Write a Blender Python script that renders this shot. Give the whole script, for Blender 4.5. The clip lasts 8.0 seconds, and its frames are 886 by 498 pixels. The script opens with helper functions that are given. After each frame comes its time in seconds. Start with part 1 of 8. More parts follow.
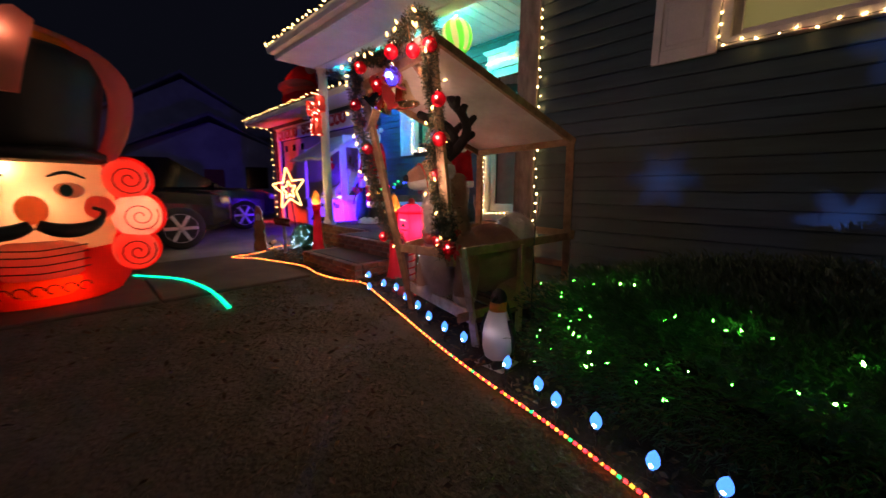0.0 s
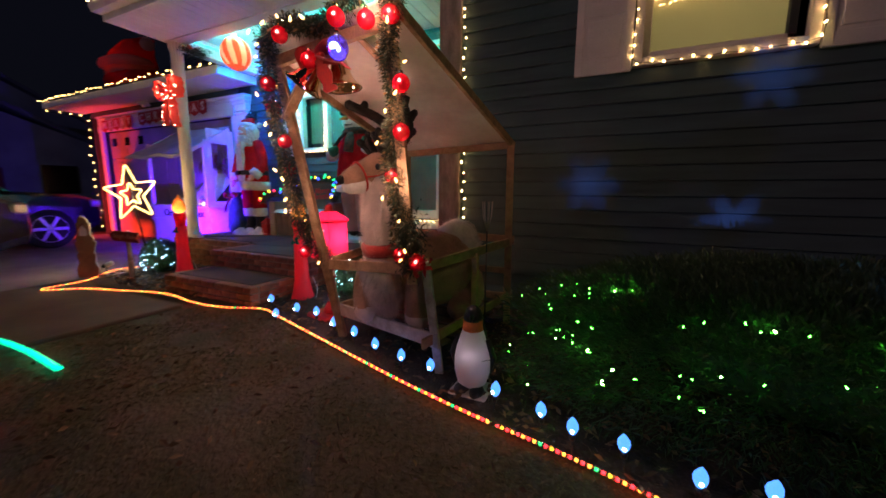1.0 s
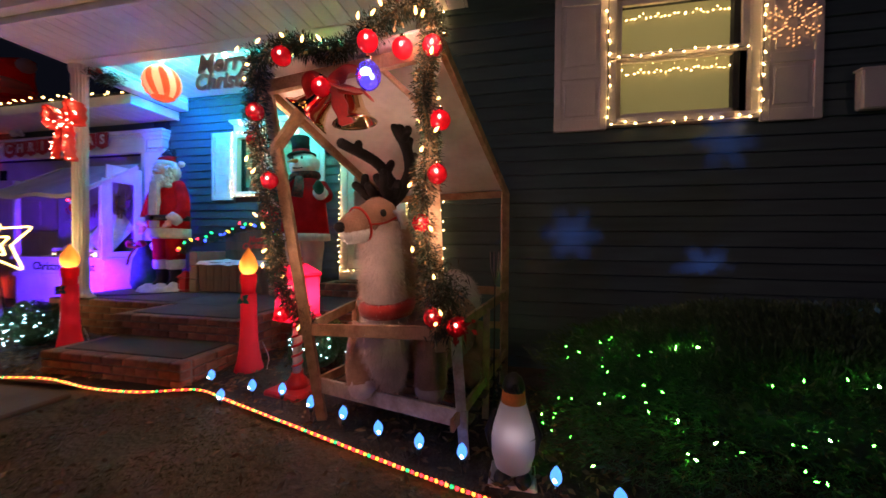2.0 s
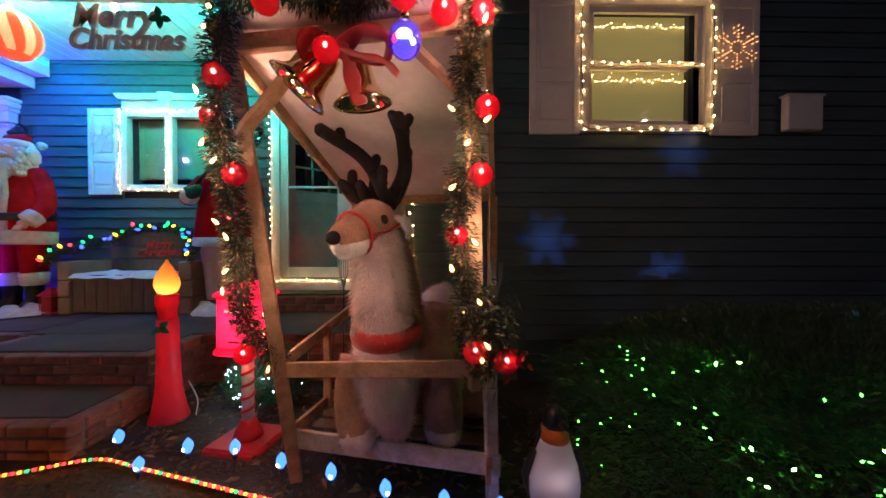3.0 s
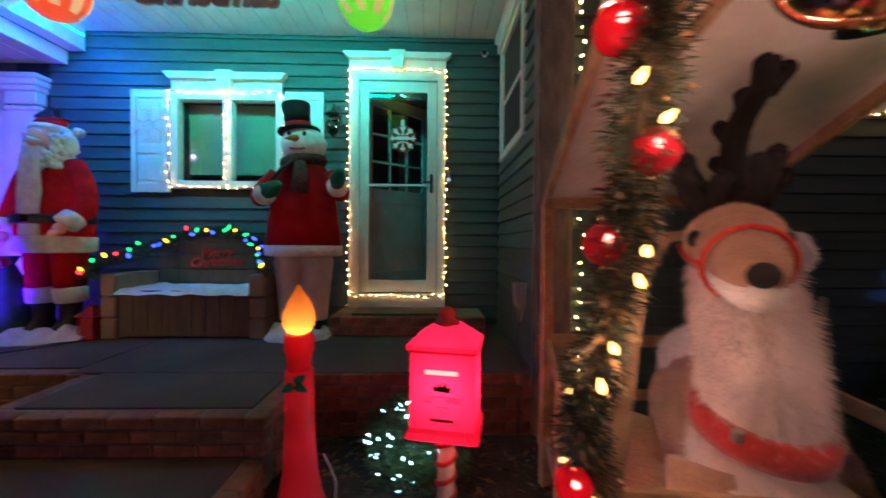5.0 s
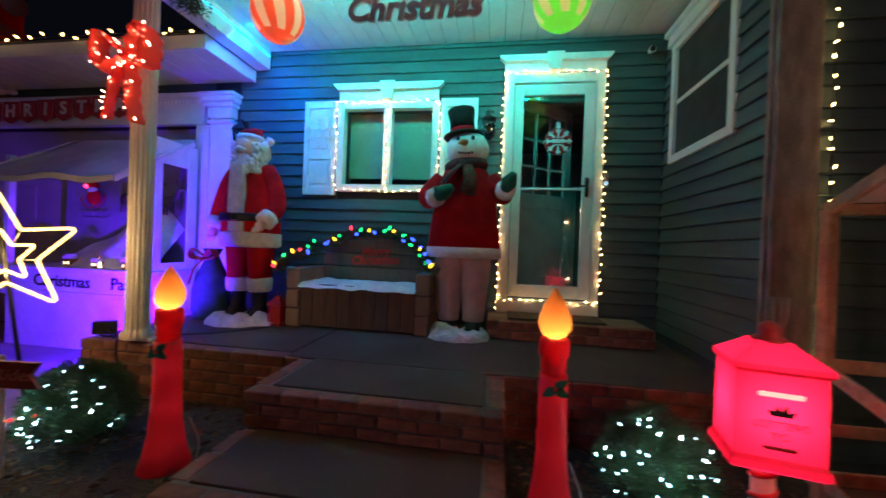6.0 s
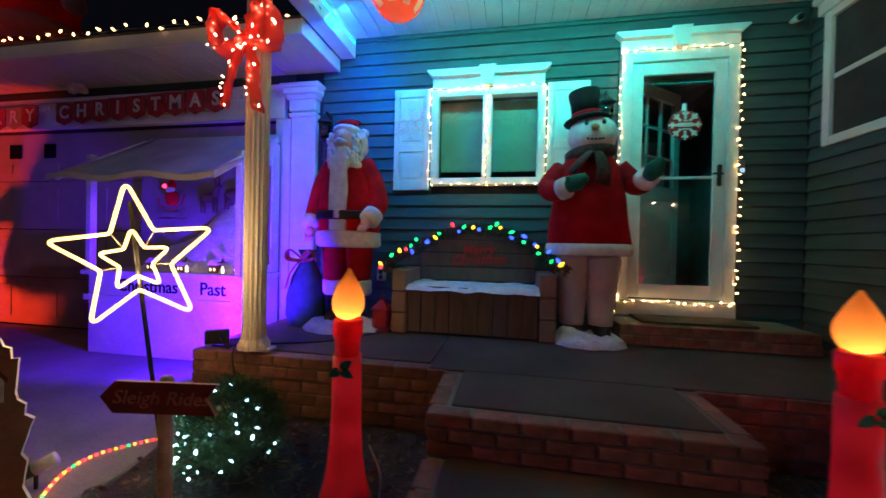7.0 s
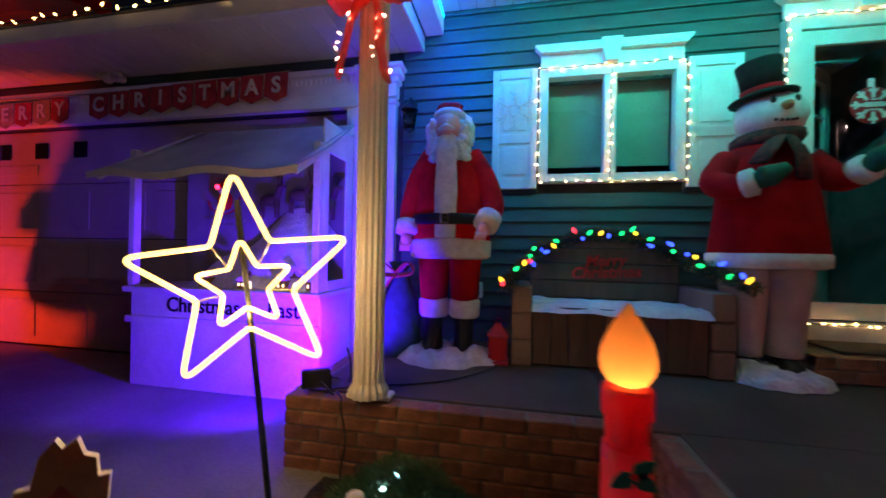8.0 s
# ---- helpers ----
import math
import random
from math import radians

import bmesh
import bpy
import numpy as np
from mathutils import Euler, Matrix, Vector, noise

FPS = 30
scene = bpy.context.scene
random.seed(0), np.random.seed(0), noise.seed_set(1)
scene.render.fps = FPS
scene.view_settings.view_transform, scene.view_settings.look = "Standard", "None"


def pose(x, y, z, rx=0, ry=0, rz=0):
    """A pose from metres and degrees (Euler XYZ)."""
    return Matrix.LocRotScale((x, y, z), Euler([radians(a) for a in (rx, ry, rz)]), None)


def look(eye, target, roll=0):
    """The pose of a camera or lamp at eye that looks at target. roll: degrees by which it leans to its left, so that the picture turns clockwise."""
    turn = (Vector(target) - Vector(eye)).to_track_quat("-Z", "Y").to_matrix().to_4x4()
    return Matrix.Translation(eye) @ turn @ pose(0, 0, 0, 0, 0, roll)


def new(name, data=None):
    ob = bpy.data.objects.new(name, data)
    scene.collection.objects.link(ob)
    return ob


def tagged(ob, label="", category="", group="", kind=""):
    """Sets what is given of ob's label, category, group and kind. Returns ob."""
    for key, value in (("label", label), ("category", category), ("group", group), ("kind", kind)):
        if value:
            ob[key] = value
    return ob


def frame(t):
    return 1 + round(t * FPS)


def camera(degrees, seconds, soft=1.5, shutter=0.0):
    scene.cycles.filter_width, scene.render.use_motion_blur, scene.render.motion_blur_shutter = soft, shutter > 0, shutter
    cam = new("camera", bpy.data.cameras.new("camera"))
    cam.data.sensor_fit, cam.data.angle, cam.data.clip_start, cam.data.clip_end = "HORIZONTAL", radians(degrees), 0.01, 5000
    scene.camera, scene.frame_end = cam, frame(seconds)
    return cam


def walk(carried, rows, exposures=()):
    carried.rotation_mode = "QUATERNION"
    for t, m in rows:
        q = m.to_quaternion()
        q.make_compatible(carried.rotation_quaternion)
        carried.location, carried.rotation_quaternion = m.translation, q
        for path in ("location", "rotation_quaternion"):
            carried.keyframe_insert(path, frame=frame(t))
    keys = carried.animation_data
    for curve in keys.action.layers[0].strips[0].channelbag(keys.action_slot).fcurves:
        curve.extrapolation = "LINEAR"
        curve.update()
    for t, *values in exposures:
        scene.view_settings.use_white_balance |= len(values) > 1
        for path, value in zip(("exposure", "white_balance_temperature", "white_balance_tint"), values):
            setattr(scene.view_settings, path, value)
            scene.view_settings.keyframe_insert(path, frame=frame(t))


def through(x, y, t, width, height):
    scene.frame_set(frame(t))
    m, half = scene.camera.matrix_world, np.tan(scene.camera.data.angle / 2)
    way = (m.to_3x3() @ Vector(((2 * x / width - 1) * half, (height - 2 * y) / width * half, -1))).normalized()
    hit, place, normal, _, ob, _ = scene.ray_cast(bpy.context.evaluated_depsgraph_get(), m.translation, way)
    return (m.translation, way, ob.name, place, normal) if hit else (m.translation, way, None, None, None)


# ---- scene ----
cam = camera(101.6, 8.0, 1.5, 0.4)
PATH = [
    (0, (0.084, -0.003, 1.101), (-1.303, 1.399, 0.767), 0.3),
    (0.5, (-0.215, 0.022, 1.07), (-1.347, 1.637, 0.734), 0.5),
    (1, (-0.53, -0.018, 1.082), (-1.362, 1.776, 0.786), 0.5),
    (1.5, (-0.832, 0.004, 1.073), (-1.444, 1.904, 0.964), 0.4),
    (2, (-1.134, 0.061, 1.088), (-1.562, 2.014, 1.06), 0.5),
    (2.2, (-1.238, 0.073, 1.09), (-1.547, 2.049, 1.081), 0.4),
    (3.3, (-1.798, 0.423, 1.182), (-1.685, 2.419, 1.146), 0.2),
    (3.5, (-1.901, 0.476, 1.204), (-1.742, 2.469, 1.173), 0.3),
    (4, (-2.107, 0.618, 1.231), (-1.813, 2.596, 1.197), 0.2),
    (4.5, (-2.397, 0.869, 1.171), (-2.101, 2.846, 1.139), 0.6),
    (5, (-2.751, 1.017, 1.233), (-2.701, 3.016, 1.202), 0.4),
    (5.2, (-2.921, 1.038, 1.243), (-2.944, 3.038, 1.235), 1.1),
    (6.3, (-3.894, 0.981, 1.179), (-4.251, 2.949, 1.165), 1.5),
    (6.5, (-4.087, 0.988, 1.163), (-4.457, 2.953, 1.151), 1.1),
    (7, (-4.58, 1.131, 1.166), (-4.936, 3.099, 1.147), 1.3),
    (7.5, (-5.064, 1.348, 1.179), (-5.416, 3.317, 1.165), 1.1),
    (8, (-5.568, 1.567, 1.189), (-5.947, 3.531, 1.198), 1.0),
]
walk(cam, [(t, look(eye, target, roll)) for t, eye, target, roll in PATH], [(0, 0.3), (1, 0.35), (2.2, 0.4), (3.5, 0.25), (4.2, 0.1), (5, -0.08), (6.5, -0.15), (7.2, -0.25), (8, -0.42)])

# ---- world and large lights ----
world = bpy.data.worlds.new("night")
scene.world = world
world.use_nodes = True
bg = world.node_tree.nodes["Background"]
bg.inputs["Color"].default_value = (0.42, 0.45, 0.85, 1)
bg.inputs["Strength"].default_value = 0.0055


def lamp(name, kind, m, energy, colour, size=0.1, size_y=0.0, spot=60.0, blend=0.3):
    data = bpy.data.lights.new(name, kind)
    data.energy, data.color = energy, colour
    if kind == "AREA":
        data.size, data.spread = size, radians(spot) if spot > 90 else radians(180)
        if size_y:
            data.shape, data.size_y = "RECTANGLE", size_y
    else:
        data.shadow_soft_size = size
    if kind == "SPOT":
        data.spot_size, data.spot_blend = radians(spot), blend
    ob = new(name, data)
    ob.matrix_world = m
    return ob


# led strip behind the front beam and along the left beam of the porch
lamp("led_strip_light", "AREA", look((-4.5, 3.5, 3.2), (-4.5, 4.7, 2.9)), 35, (0.0, 0.9, 0.8), 2.7, 0.03, 135)
lamp("led_strip_light_left", "AREA", look((-6.12, 4.1, 3.2), (-6.02, 4.7, 2.7)), 45, (0.0, 0.09, 1.0), 0.03, 1.0)
# violet flood on the corner of the porch wall; second spot added for the pilaster
lamp("flood_light", "SPOT", look((-6.63, 3.47, 0.54), (-7.6, 4.1, 0.42)), 640, (0.075, 0.0, 1.0), 0.04, 0, 82, 0.45)
lamp("flood_light", "SPOT", look((-6.63, 3.47, 0.54), (-6.75, 4.7, 1.2)), 300, (0.06, 0.0, 1.0), 0.04, 0, 92, 0.6)
# red flood on the garage door
lamp("red_flood_light", "SPOT", look((-12.5, 3.0, 0.3), (-12.15, 4.8, 0.9)), 420, (1.0, 0.04, 0.01), 0.05, 0, 94, 0.2)
# unseen street lamps, added as fill for the lawn, wing and far houses
lamp("added_fill_light", "POINT", Matrix.Translation((-17.0, -13.4, 6.2)), 550, (0.35, 0.38, 1.0), 0.12)
lamp("added_fill_light", "POINT", Matrix.Translation((7.0, -8.6, 6.2)), 125, (1.0, 0.62, 0.6), 0.12)


# ---- materials ----
def node_mat(name):
    m = bpy.data.materials.new(name)
    m.use_nodes = True
    t = m.node_tree
    return m, t.nodes, t.links, t.nodes["Principled BSDF"]


def surf(name, colour, rough=0.6, metal=0.0, vary=0.25, scale=6.0, fine=60.0, bump=0.15, tint=None, rnd=0.0, sheen=0.0, dist=0.004, stretch=(1, 1, 1), spec=0.5):
    """A surface with variation at two scales and a fine relief; tint: a second colour for the large patches; rnd: change from piece to piece."""
    m, n, l, p = node_mat(name)
    tc = n.new("ShaderNodeTexCoord")
    mp = n.new("ShaderNodeMapping")
    mp.inputs["Scale"].default_value = stretch
    l.new(tc.outputs["Object"], mp.inputs["Vector"])
    a = n.new("ShaderNodeTexNoise")
    a.inputs["Scale"].default_value, a.inputs["Detail"].default_value = scale, 4
    b = n.new("ShaderNodeTexNoise")
    b.inputs["Scale"].default_value, b.inputs["Detail"].default_value = fine, 3
    l.new(mp.outputs["Vector"], a.inputs["Vector"])
    l.new(mp.outputs["Vector"], b.inputs["Vector"])
    mix = n.new("ShaderNodeMix")
    mix.data_type = "RGBA"
    c2 = tint or [c * (1 - vary) for c in colour]
    mix.inputs["A"].default_value = (*[min(1, c * (1 + vary * 0.4)) for c in colour], 1)
    mix.inputs["B"].default_value = (*c2, 1)
    ramp = n.new("ShaderNodeMapRange")
    ramp.inputs["From Min"].default_value, ramp.inputs["From Max"].default_value = 0.35, 0.65
    l.new(a.outputs["Fac"], ramp.inputs["Value"])
    l.new(ramp.outputs["Result"], mix.inputs["Factor"])
    hsv = n.new("ShaderNodeHueSaturation")
    l.new(mix.outputs["Result"], hsv.inputs["Color"])
    v = n.new("ShaderNodeMapRange")
    v.inputs["From Min"].default_value, v.inputs["From Max"].default_value = 0.3, 0.7
    v.inputs["To Min"].default_value, v.inputs["To Max"].default_value = 1 - vary * 0.6, 1 + vary * 0.3
    l.new(b.outputs["Fac"], v.inputs["Value"])
    out = v.outputs["Result"]
    if rnd:
        oi = n.new("ShaderNodeObjectInfo")
        r = n.new("ShaderNodeMapRange")
        r.inputs["To Min"].default_value, r.inputs["To Max"].default_value = 1 - rnd, 1 + rnd
        l.new(oi.outputs["Random"], r.inputs["Value"])
        mul = n.new("ShaderNodeMath")
        mul.operation = "MULTIPLY"
        l.new(out, mul.inputs[0])
        l.new(r.outputs["Result"], mul.inputs[1])
        out = mul.outputs[0]
    l.new(out, hsv.inputs["Value"])
    l.new(hsv.outputs["Color"], p.inputs["Base Color"])
    rr = n.new("ShaderNodeMapRange")
    rr.inputs["To Min"].default_value, rr.inputs["To Max"].default_value = max(0.03, rough - 0.12), min(1, rough + 0.12)
    l.new(b.outputs["Fac"], rr.inputs["Value"])
    l.new(rr.outputs["Result"], p.inputs["Roughness"])
    p.inputs["Metallic"].default_value = metal
    p.inputs["Specular IOR Level"].default_value = spec
    p.inputs["Sheen Weight"].default_value = sheen
    if bump:
        bp = n.new("ShaderNodeBump")
        bp.inputs["Strength"].default_value, bp.inputs["Distance"].default_value = bump, dist
        l.new(b.outputs["Fac"], bp.inputs["Height"])
        l.new(bp.outputs["Normal"], p.inputs["Normal"])
    return m


def glow(name, colour, strength):
    m, n, l, p = node_mat(name)
    p.inputs["Base Color"].default_value = (*[0.5 * c for c in colour], 1)
    p.inputs["Emission Color"].default_value = (*colour, 1)
    p.inputs["Emission Strength"].default_value = strength
    p.inputs["Roughness"].default_value = 0.3
    return m


def lit_skin(name, colour, through=0.7, rough=0.4, clear=0.0):
    """Thin plastic or cloth that a lamp inside shines through; clear: share that can be looked through."""
    m, n, l, p = node_mat(name)
    p.inputs["Base Color"].default_value, p.inputs["Roughness"].default_value = (*colour, 1), rough
    tr = n.new("ShaderNodeBsdfTranslucent")
    tr.inputs["Color"].default_value = (*colour, 1)
    mix = n.new("ShaderNodeMixShader")
    mix.inputs["Fac"].default_value = through
    l.new(p.outputs["BSDF"], mix.inputs[1])
    l.new(tr.outputs["BSDF"], mix.inputs[2])
    last = mix
    if clear:
        tp = n.new("ShaderNodeBsdfTransparent")
        tp.inputs["Color"].default_value = (*[min(1, 0.45 + c * 0.6) for c in colour], 1)
        last = n.new("ShaderNodeMixShader")
        last.inputs["Fac"].default_value = clear
        l.new(mix.outputs["Shader"], last.inputs[1])
        l.new(tp.outputs["BSDF"], last.inputs[2])
    l.new(last.outputs["Shader"], n["Material Output"].inputs["Surface"])
    return m


def pane_glass(name, tint=(0.9, 0.95, 0.95)):
    m, n, l, p = node_mat(name)
    tp = n.new("ShaderNodeBsdfTransparent")
    tp.inputs["Color"].default_value = (*tint, 1)
    gl = n.new("ShaderNodeBsdfGlossy")
    gl.inputs["Roughness"].default_value = 0.02
    fr = n.new("ShaderNodeFresnel")
    fr.inputs["IOR"].default_value = 1.75
    mix = n.new("ShaderNodeMixShader")
    l.new(fr.outputs["Fac"], mix.inputs["Fac"])
    l.new(tp.outputs["BSDF"], mix.inputs[1])
    l.new(gl.outputs["BSDF"], mix.inputs[2])
    l.new(mix.outputs["Shader"], n["Material Output"].inputs["Surface"])
    return m


M = {}
M["siding"] = surf("painted_siding", (0.05, 0.092, 0.098), 0.5, vary=0.18, scale=2.5, fine=45, bump=0.2, rnd=0.08, stretch=(1, 1, 8))
M["sheathing"] = surf("dark_sheathing", (0.03, 0.035, 0.04), 0.9, vary=0.3)
M["white"] = surf("white_trim_paint", (0.78, 0.78, 0.76), 0.45, vary=0.08, scale=5, fine=80, bump=0.08)
M["shutter"] = surf("off_white_shutter", (0.7, 0.66, 0.62), 0.5, vary=0.1, scale=4, fine=90, bump=0.1)
M["soffit"] = surf("white_vinyl_soffit", (0.72, 0.71, 0.7), 0.4, vary=0.08, scale=3, fine=30, bump=0.05, rnd=0.03)
M["concrete"] = surf("grey_concrete", (0.105, 0.076, 0.056), 0.85, vary=0.3, scale=1.7, fine=70, bump=0.4, tint=(0.065, 0.048, 0.036))
M["drive"] = surf("driveway_concrete", (0.27, 0.26, 0.25), 0.8, vary=0.3, scale=1.1, fine=60, bump=0.35, tint=(0.17, 0.165, 0.16))
M["mortar"] = surf("mortar", (0.21, 0.18, 0.15), 0.95, vary=0.25, fine=120, bump=0.5)
M["brick"] = surf("red_brown_brick", (0.27, 0.125, 0.085), 0.85, vary=0.35, scale=14, fine=130, bump=0.6, rnd=0.25)
M["soil"] = surf("lawn_soil", (0.085, 0.066, 0.047), 0.95, vary=0.5, scale=2.6, fine=40, bump=0.9, tint=(0.05, 0.05, 0.025), dist=0.02)
M["grass"] = surf("dormant_grass", (0.105, 0.085, 0.05), 0.8, vary=0.5, scale=3, fine=30, bump=0, tint=(0.07, 0.075, 0.03))
M["gilt_leaf"] = surf("gilded_brown_leaf", (0.3, 0.17, 0.07), 0.4, vary=0.5, scale=20, fine=60, bump=0)
M["leaf_litter"] = surf("dry_leaf_litter", (0.16, 0.1, 0.05), 0.8, vary=0.6, scale=9, fine=40, bump=0, tint=(0.06, 0.04, 0.025))
M["mulch"] = surf("dark_mulch", (0.045, 0.032, 0.024), 0.95, vary=0.5, scale=5, fine=50, bump=1.0, dist=0.02)
M["wood"] = surf("raw_pine_lumber", (0.42, 0.27, 0.16), 0.7, vary=0.3, scale=5, fine=30, bump=0.25, stretch=(3, 3, 3), tint=(0.3, 0.18, 0.1))
M["corner"] = surf("grey_brown_corner_board", (0.26, 0.23, 0.2), 0.7, vary=0.35, scale=6, fine=60, bump=0.3, stretch=(3, 3, 1))
M["wood_white"] = surf("weathered_white_board", (0.55, 0.53, 0.5), 0.7, vary=0.3, scale=12, fine=60, bump=0.3, tint=(0.38, 0.33, 0.28))
M["panel"] = surf("white_painted_panel", (0.8, 0.77, 0.75), 0.55, vary=0.12, scale=3, fine=25, bump=0.1, tint=(0.66, 0.6, 0.58))
M["bench"] = surf("brown_resin_bench", (0.13, 0.085, 0.06), 0.6, vary=0.2, scale=4, fine=50, bump=0.2, stretch=(6, 6, 1))
M["bench_end"] = surf("tan_resin_bench", (0.3, 0.2, 0.15), 0.6, vary=0.2, scale=4, fine=50, bump=0.2)
M["snow_cloth"] = surf("white_batting", (0.8, 0.8, 0.82), 0.95, vary=0.15, scale=12, fine=40, bump=0.8, dist=0.02)
M["red_felt"] = surf("red_felt", (0.66, 0.012, 0.018), 0.95, vary=0.25, scale=7, fine=160, bump=0.3, spec=0.1)
M["dark_red"] = surf("dark_red_fleece", (0.48, 0.01, 0.016), 0.95, vary=0.25, scale=7, fine=160, bump=0.3, spec=0.1)
M["white_fur"] = surf("white_fur_trim", (0.82, 0.8, 0.79), 0.95, vary=0.14, scale=18, fine=90, bump=0.5, dist=0.008)
M["black"] = surf("black_vinyl", (0.012, 0.012, 0.013), 0.45, vary=0.3, fine=80, bump=0.15)
M["black_felt"] = surf("black_plush", (0.012, 0.009, 0.009), 0.95, vary=0.4, scale=20, fine=90, bump=0.6)
M["skin"] = surf("painted_face", (0.85, 0.46, 0.34), 0.55, vary=0.1, bump=0.05)
M["tan_fur"] = surf("tan_plush", (0.46, 0.26, 0.17), 0.95, vary=0.25, scale=8, fine=110, bump=0.7, sheen=0.3, dist=0.008)
M["cream_fur"] = surf("cream_plush", (0.82, 0.7, 0.68), 0.95, vary=0.18, scale=8, fine=110, bump=0.7, sheen=0.3, dist=0.008)
M["green_mitt"] = surf("green_mitten", (0.01, 0.16, 0.1), 0.9, vary=0.25, fine=120, bump=0.5)
M["carrot"] = surf("orange_nose", (0.75, 0.2, 0.04), 0.6)
M["plaid"] = surf("dark_plaid_scarf", (0.12, 0.03, 0.028), 0.95, vary=0.6, scale=30, fine=90, bump=0.5, tint=(0.03, 0.022, 0.02))
M["trousers"] = surf("light_trousers", (0.66, 0.54, 0.5), 0.9, vary=0.15, scale=6, fine=90, bump=0.35)
M["post"] = surf("cream_white_post", (0.74, 0.7, 0.62), 0.4, vary=0.08, scale=4, fine=60, bump=0.06)
M["needles"] = surf("garland_needles", (0.013, 0.03, 0.013), 0.6, vary=0.6, scale=8, fine=40, bump=0, tint=(0.03, 0.032, 0.014))
M["hedge"] = surf("evergreen_leaves", (0.035, 0.07, 0.028), 0.6, vary=0.6, scale=6, fine=40, bump=0, tint=(0.02, 0.05, 0.015))
M["boxwood"] = surf("boxwood_leaves", (0.06, 0.13, 0.045), 0.45, vary=0.5, scale=9, fine=40, bump=0, tint=(0.03, 0.08, 0.025))
M["twig"] = surf("brown_twigs", (0.08, 0.05, 0.03), 0.9)
M["cable"] = surf("dark_green_cable", (0.012, 0.02, 0.014), 0.5, bump=0)
M["black_cable"] = surf("black_cable", (0.012, 0.012, 0.012), 0.5, bump=0)
M["white_cable"] = surf("white_cable", (0.6, 0.6, 0.58), 0.5, bump=0)
M["steel"] = surf("dull_steel", (0.35, 0.34, 0.33), 0.4, metal=0.9, bump=0.05)
M["gold"] = surf("gold_bell", (0.86, 0.7, 0.45), 0.1, metal=1.0, vary=0.1, bump=0)
M["red_plastic"] = surf("red_plastic", (0.5, 0.015, 0.02), 0.4, vary=0.15, bump=0.05)
M["red_ribbon"] = surf("red_velvet_ribbon", (0.4, 0.02, 0.015), 0.8, vary=0.3, fine=90, bump=0.2, sheen=0.3)
M["halter"] = surf("red_cord", (0.6, 0.04, 0.03), 0.7, bump=0)
M["sign_red"] = surf("dark_red_board", (0.2, 0.035, 0.03), 0.7, vary=0.3, scale=9, fine=60, bump=0.2)
M["sign_letter"] = surf("pale_lettering", (0.42, 0.2, 0.18), 0.7, bump=0)
M["burlap"] = surf("burlap", (0.42, 0.3, 0.19), 0.95, vary=0.3, scale=10, fine=200, bump=0.5)
M["banner_red"] = surf("red_banner_cloth", (0.45, 0.035, 0.04), 0.9, vary=0.3, scale=10, fine=160, bump=0.4)
M["letter_cream"] = surf("cream_lettering", (0.75, 0.68, 0.6), 0.8, bump=0)
M["booth"] = surf("white_painted_ply", (0.72, 0.71, 0.72), 0.6, vary=0.15, scale=3, fine=40, bump=0.15)
M["awning"] = surf("pale_fabric_awning", (0.62, 0.6, 0.62), 0.85, vary=0.15, scale=4, fine=100, bump=0.3)
M["garage"] = surf("painted_garage_door", (0.4, 0.32, 0.28), 0.55, vary=0.12, scale=3, fine=60, bump=0.12)
M["shingle"] = surf("dark_shingles", (0.05, 0.05, 0.055), 0.9, vary=0.4, scale=8, fine=50, bump=0.6)
M["glass"] = pane_glass("window_glass", (0.95, 0.97, 0.97))
M["shade_lit"] = lit_skin("olive_roller_shade", (0.5, 0.46, 0.27), 0.6, 0.8)
M["shade"] = surf("drawn_roller_shade", (0.42, 0.4, 0.3), 0.85, vary=0.12, scale=3, fine=120, bump=0.2)
M["screen"] = surf("grey_insect_screen", (0.05, 0.055, 0.055), 0.8, vary=0.2, fine=300, bump=0.2, spec=0.2)
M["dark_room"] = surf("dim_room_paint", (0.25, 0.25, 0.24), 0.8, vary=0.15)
M["inner_door"] = surf("white_panel_door", (0.6, 0.61, 0.6), 0.5, vary=0.1)
M["sign_wood"] = surf("dark_glitter_letters", (0.6, 0.54, 0.54), 0.7, vary=0.3, fine=120, bump=0.4)
M["red_letters"] = surf("red_tin_letters", (0.6, 0.03, 0.028), 0.5, bump=0)
M["cookie"] = surf("gingerbread_ply", (0.28, 0.14, 0.075), 0.75, vary=0.25, scale=7, fine=50, bump=0.15)
M["icing"] = surf("white_icing_paint", (0.7, 0.66, 0.62), 0.7, bump=0.05)
M["car_paint"] = surf("dark_car_paint", (0.012, 0.012, 0.016), 0.16, vary=0.1, bump=0, spec=0.6)
M["car_glass"] = surf("dark_car_glass", (0.01, 0.01, 0.012), 0.05, vary=0.1, bump=0)
M["rubber"] = surf("tyre_rubber", (0.015, 0.015, 0.015), 0.85, bump=0.3)
M["alloy"] = surf("alloy_wheel", (0.6, 0.6, 0.6), 0.3, metal=0.8, bump=0)
M["house_far"] = surf("far_house_wall", (0.34, 0.34, 0.4), 0.8, vary=0.2, scale=1)
M["roof_far"] = surf("far_house_roof", (0.2, 0.2, 0.26), 0.8, vary=0.3, scale=1)
M["penguin_white"] = lit_skin("penguin_white_plastic", (0.82, 0.78, 0.84), 0.45, 0.4)
M["sack"] = surf("dark_green_sack", (0.03, 0.1, 0.09), 0.9, vary=0.3, scale=9, fine=120, bump=0.5)
M["mat"] = surf("brown_doormat", (0.09, 0.07, 0.055), 0.98, vary=0.4, fine=160, bump=0.8)
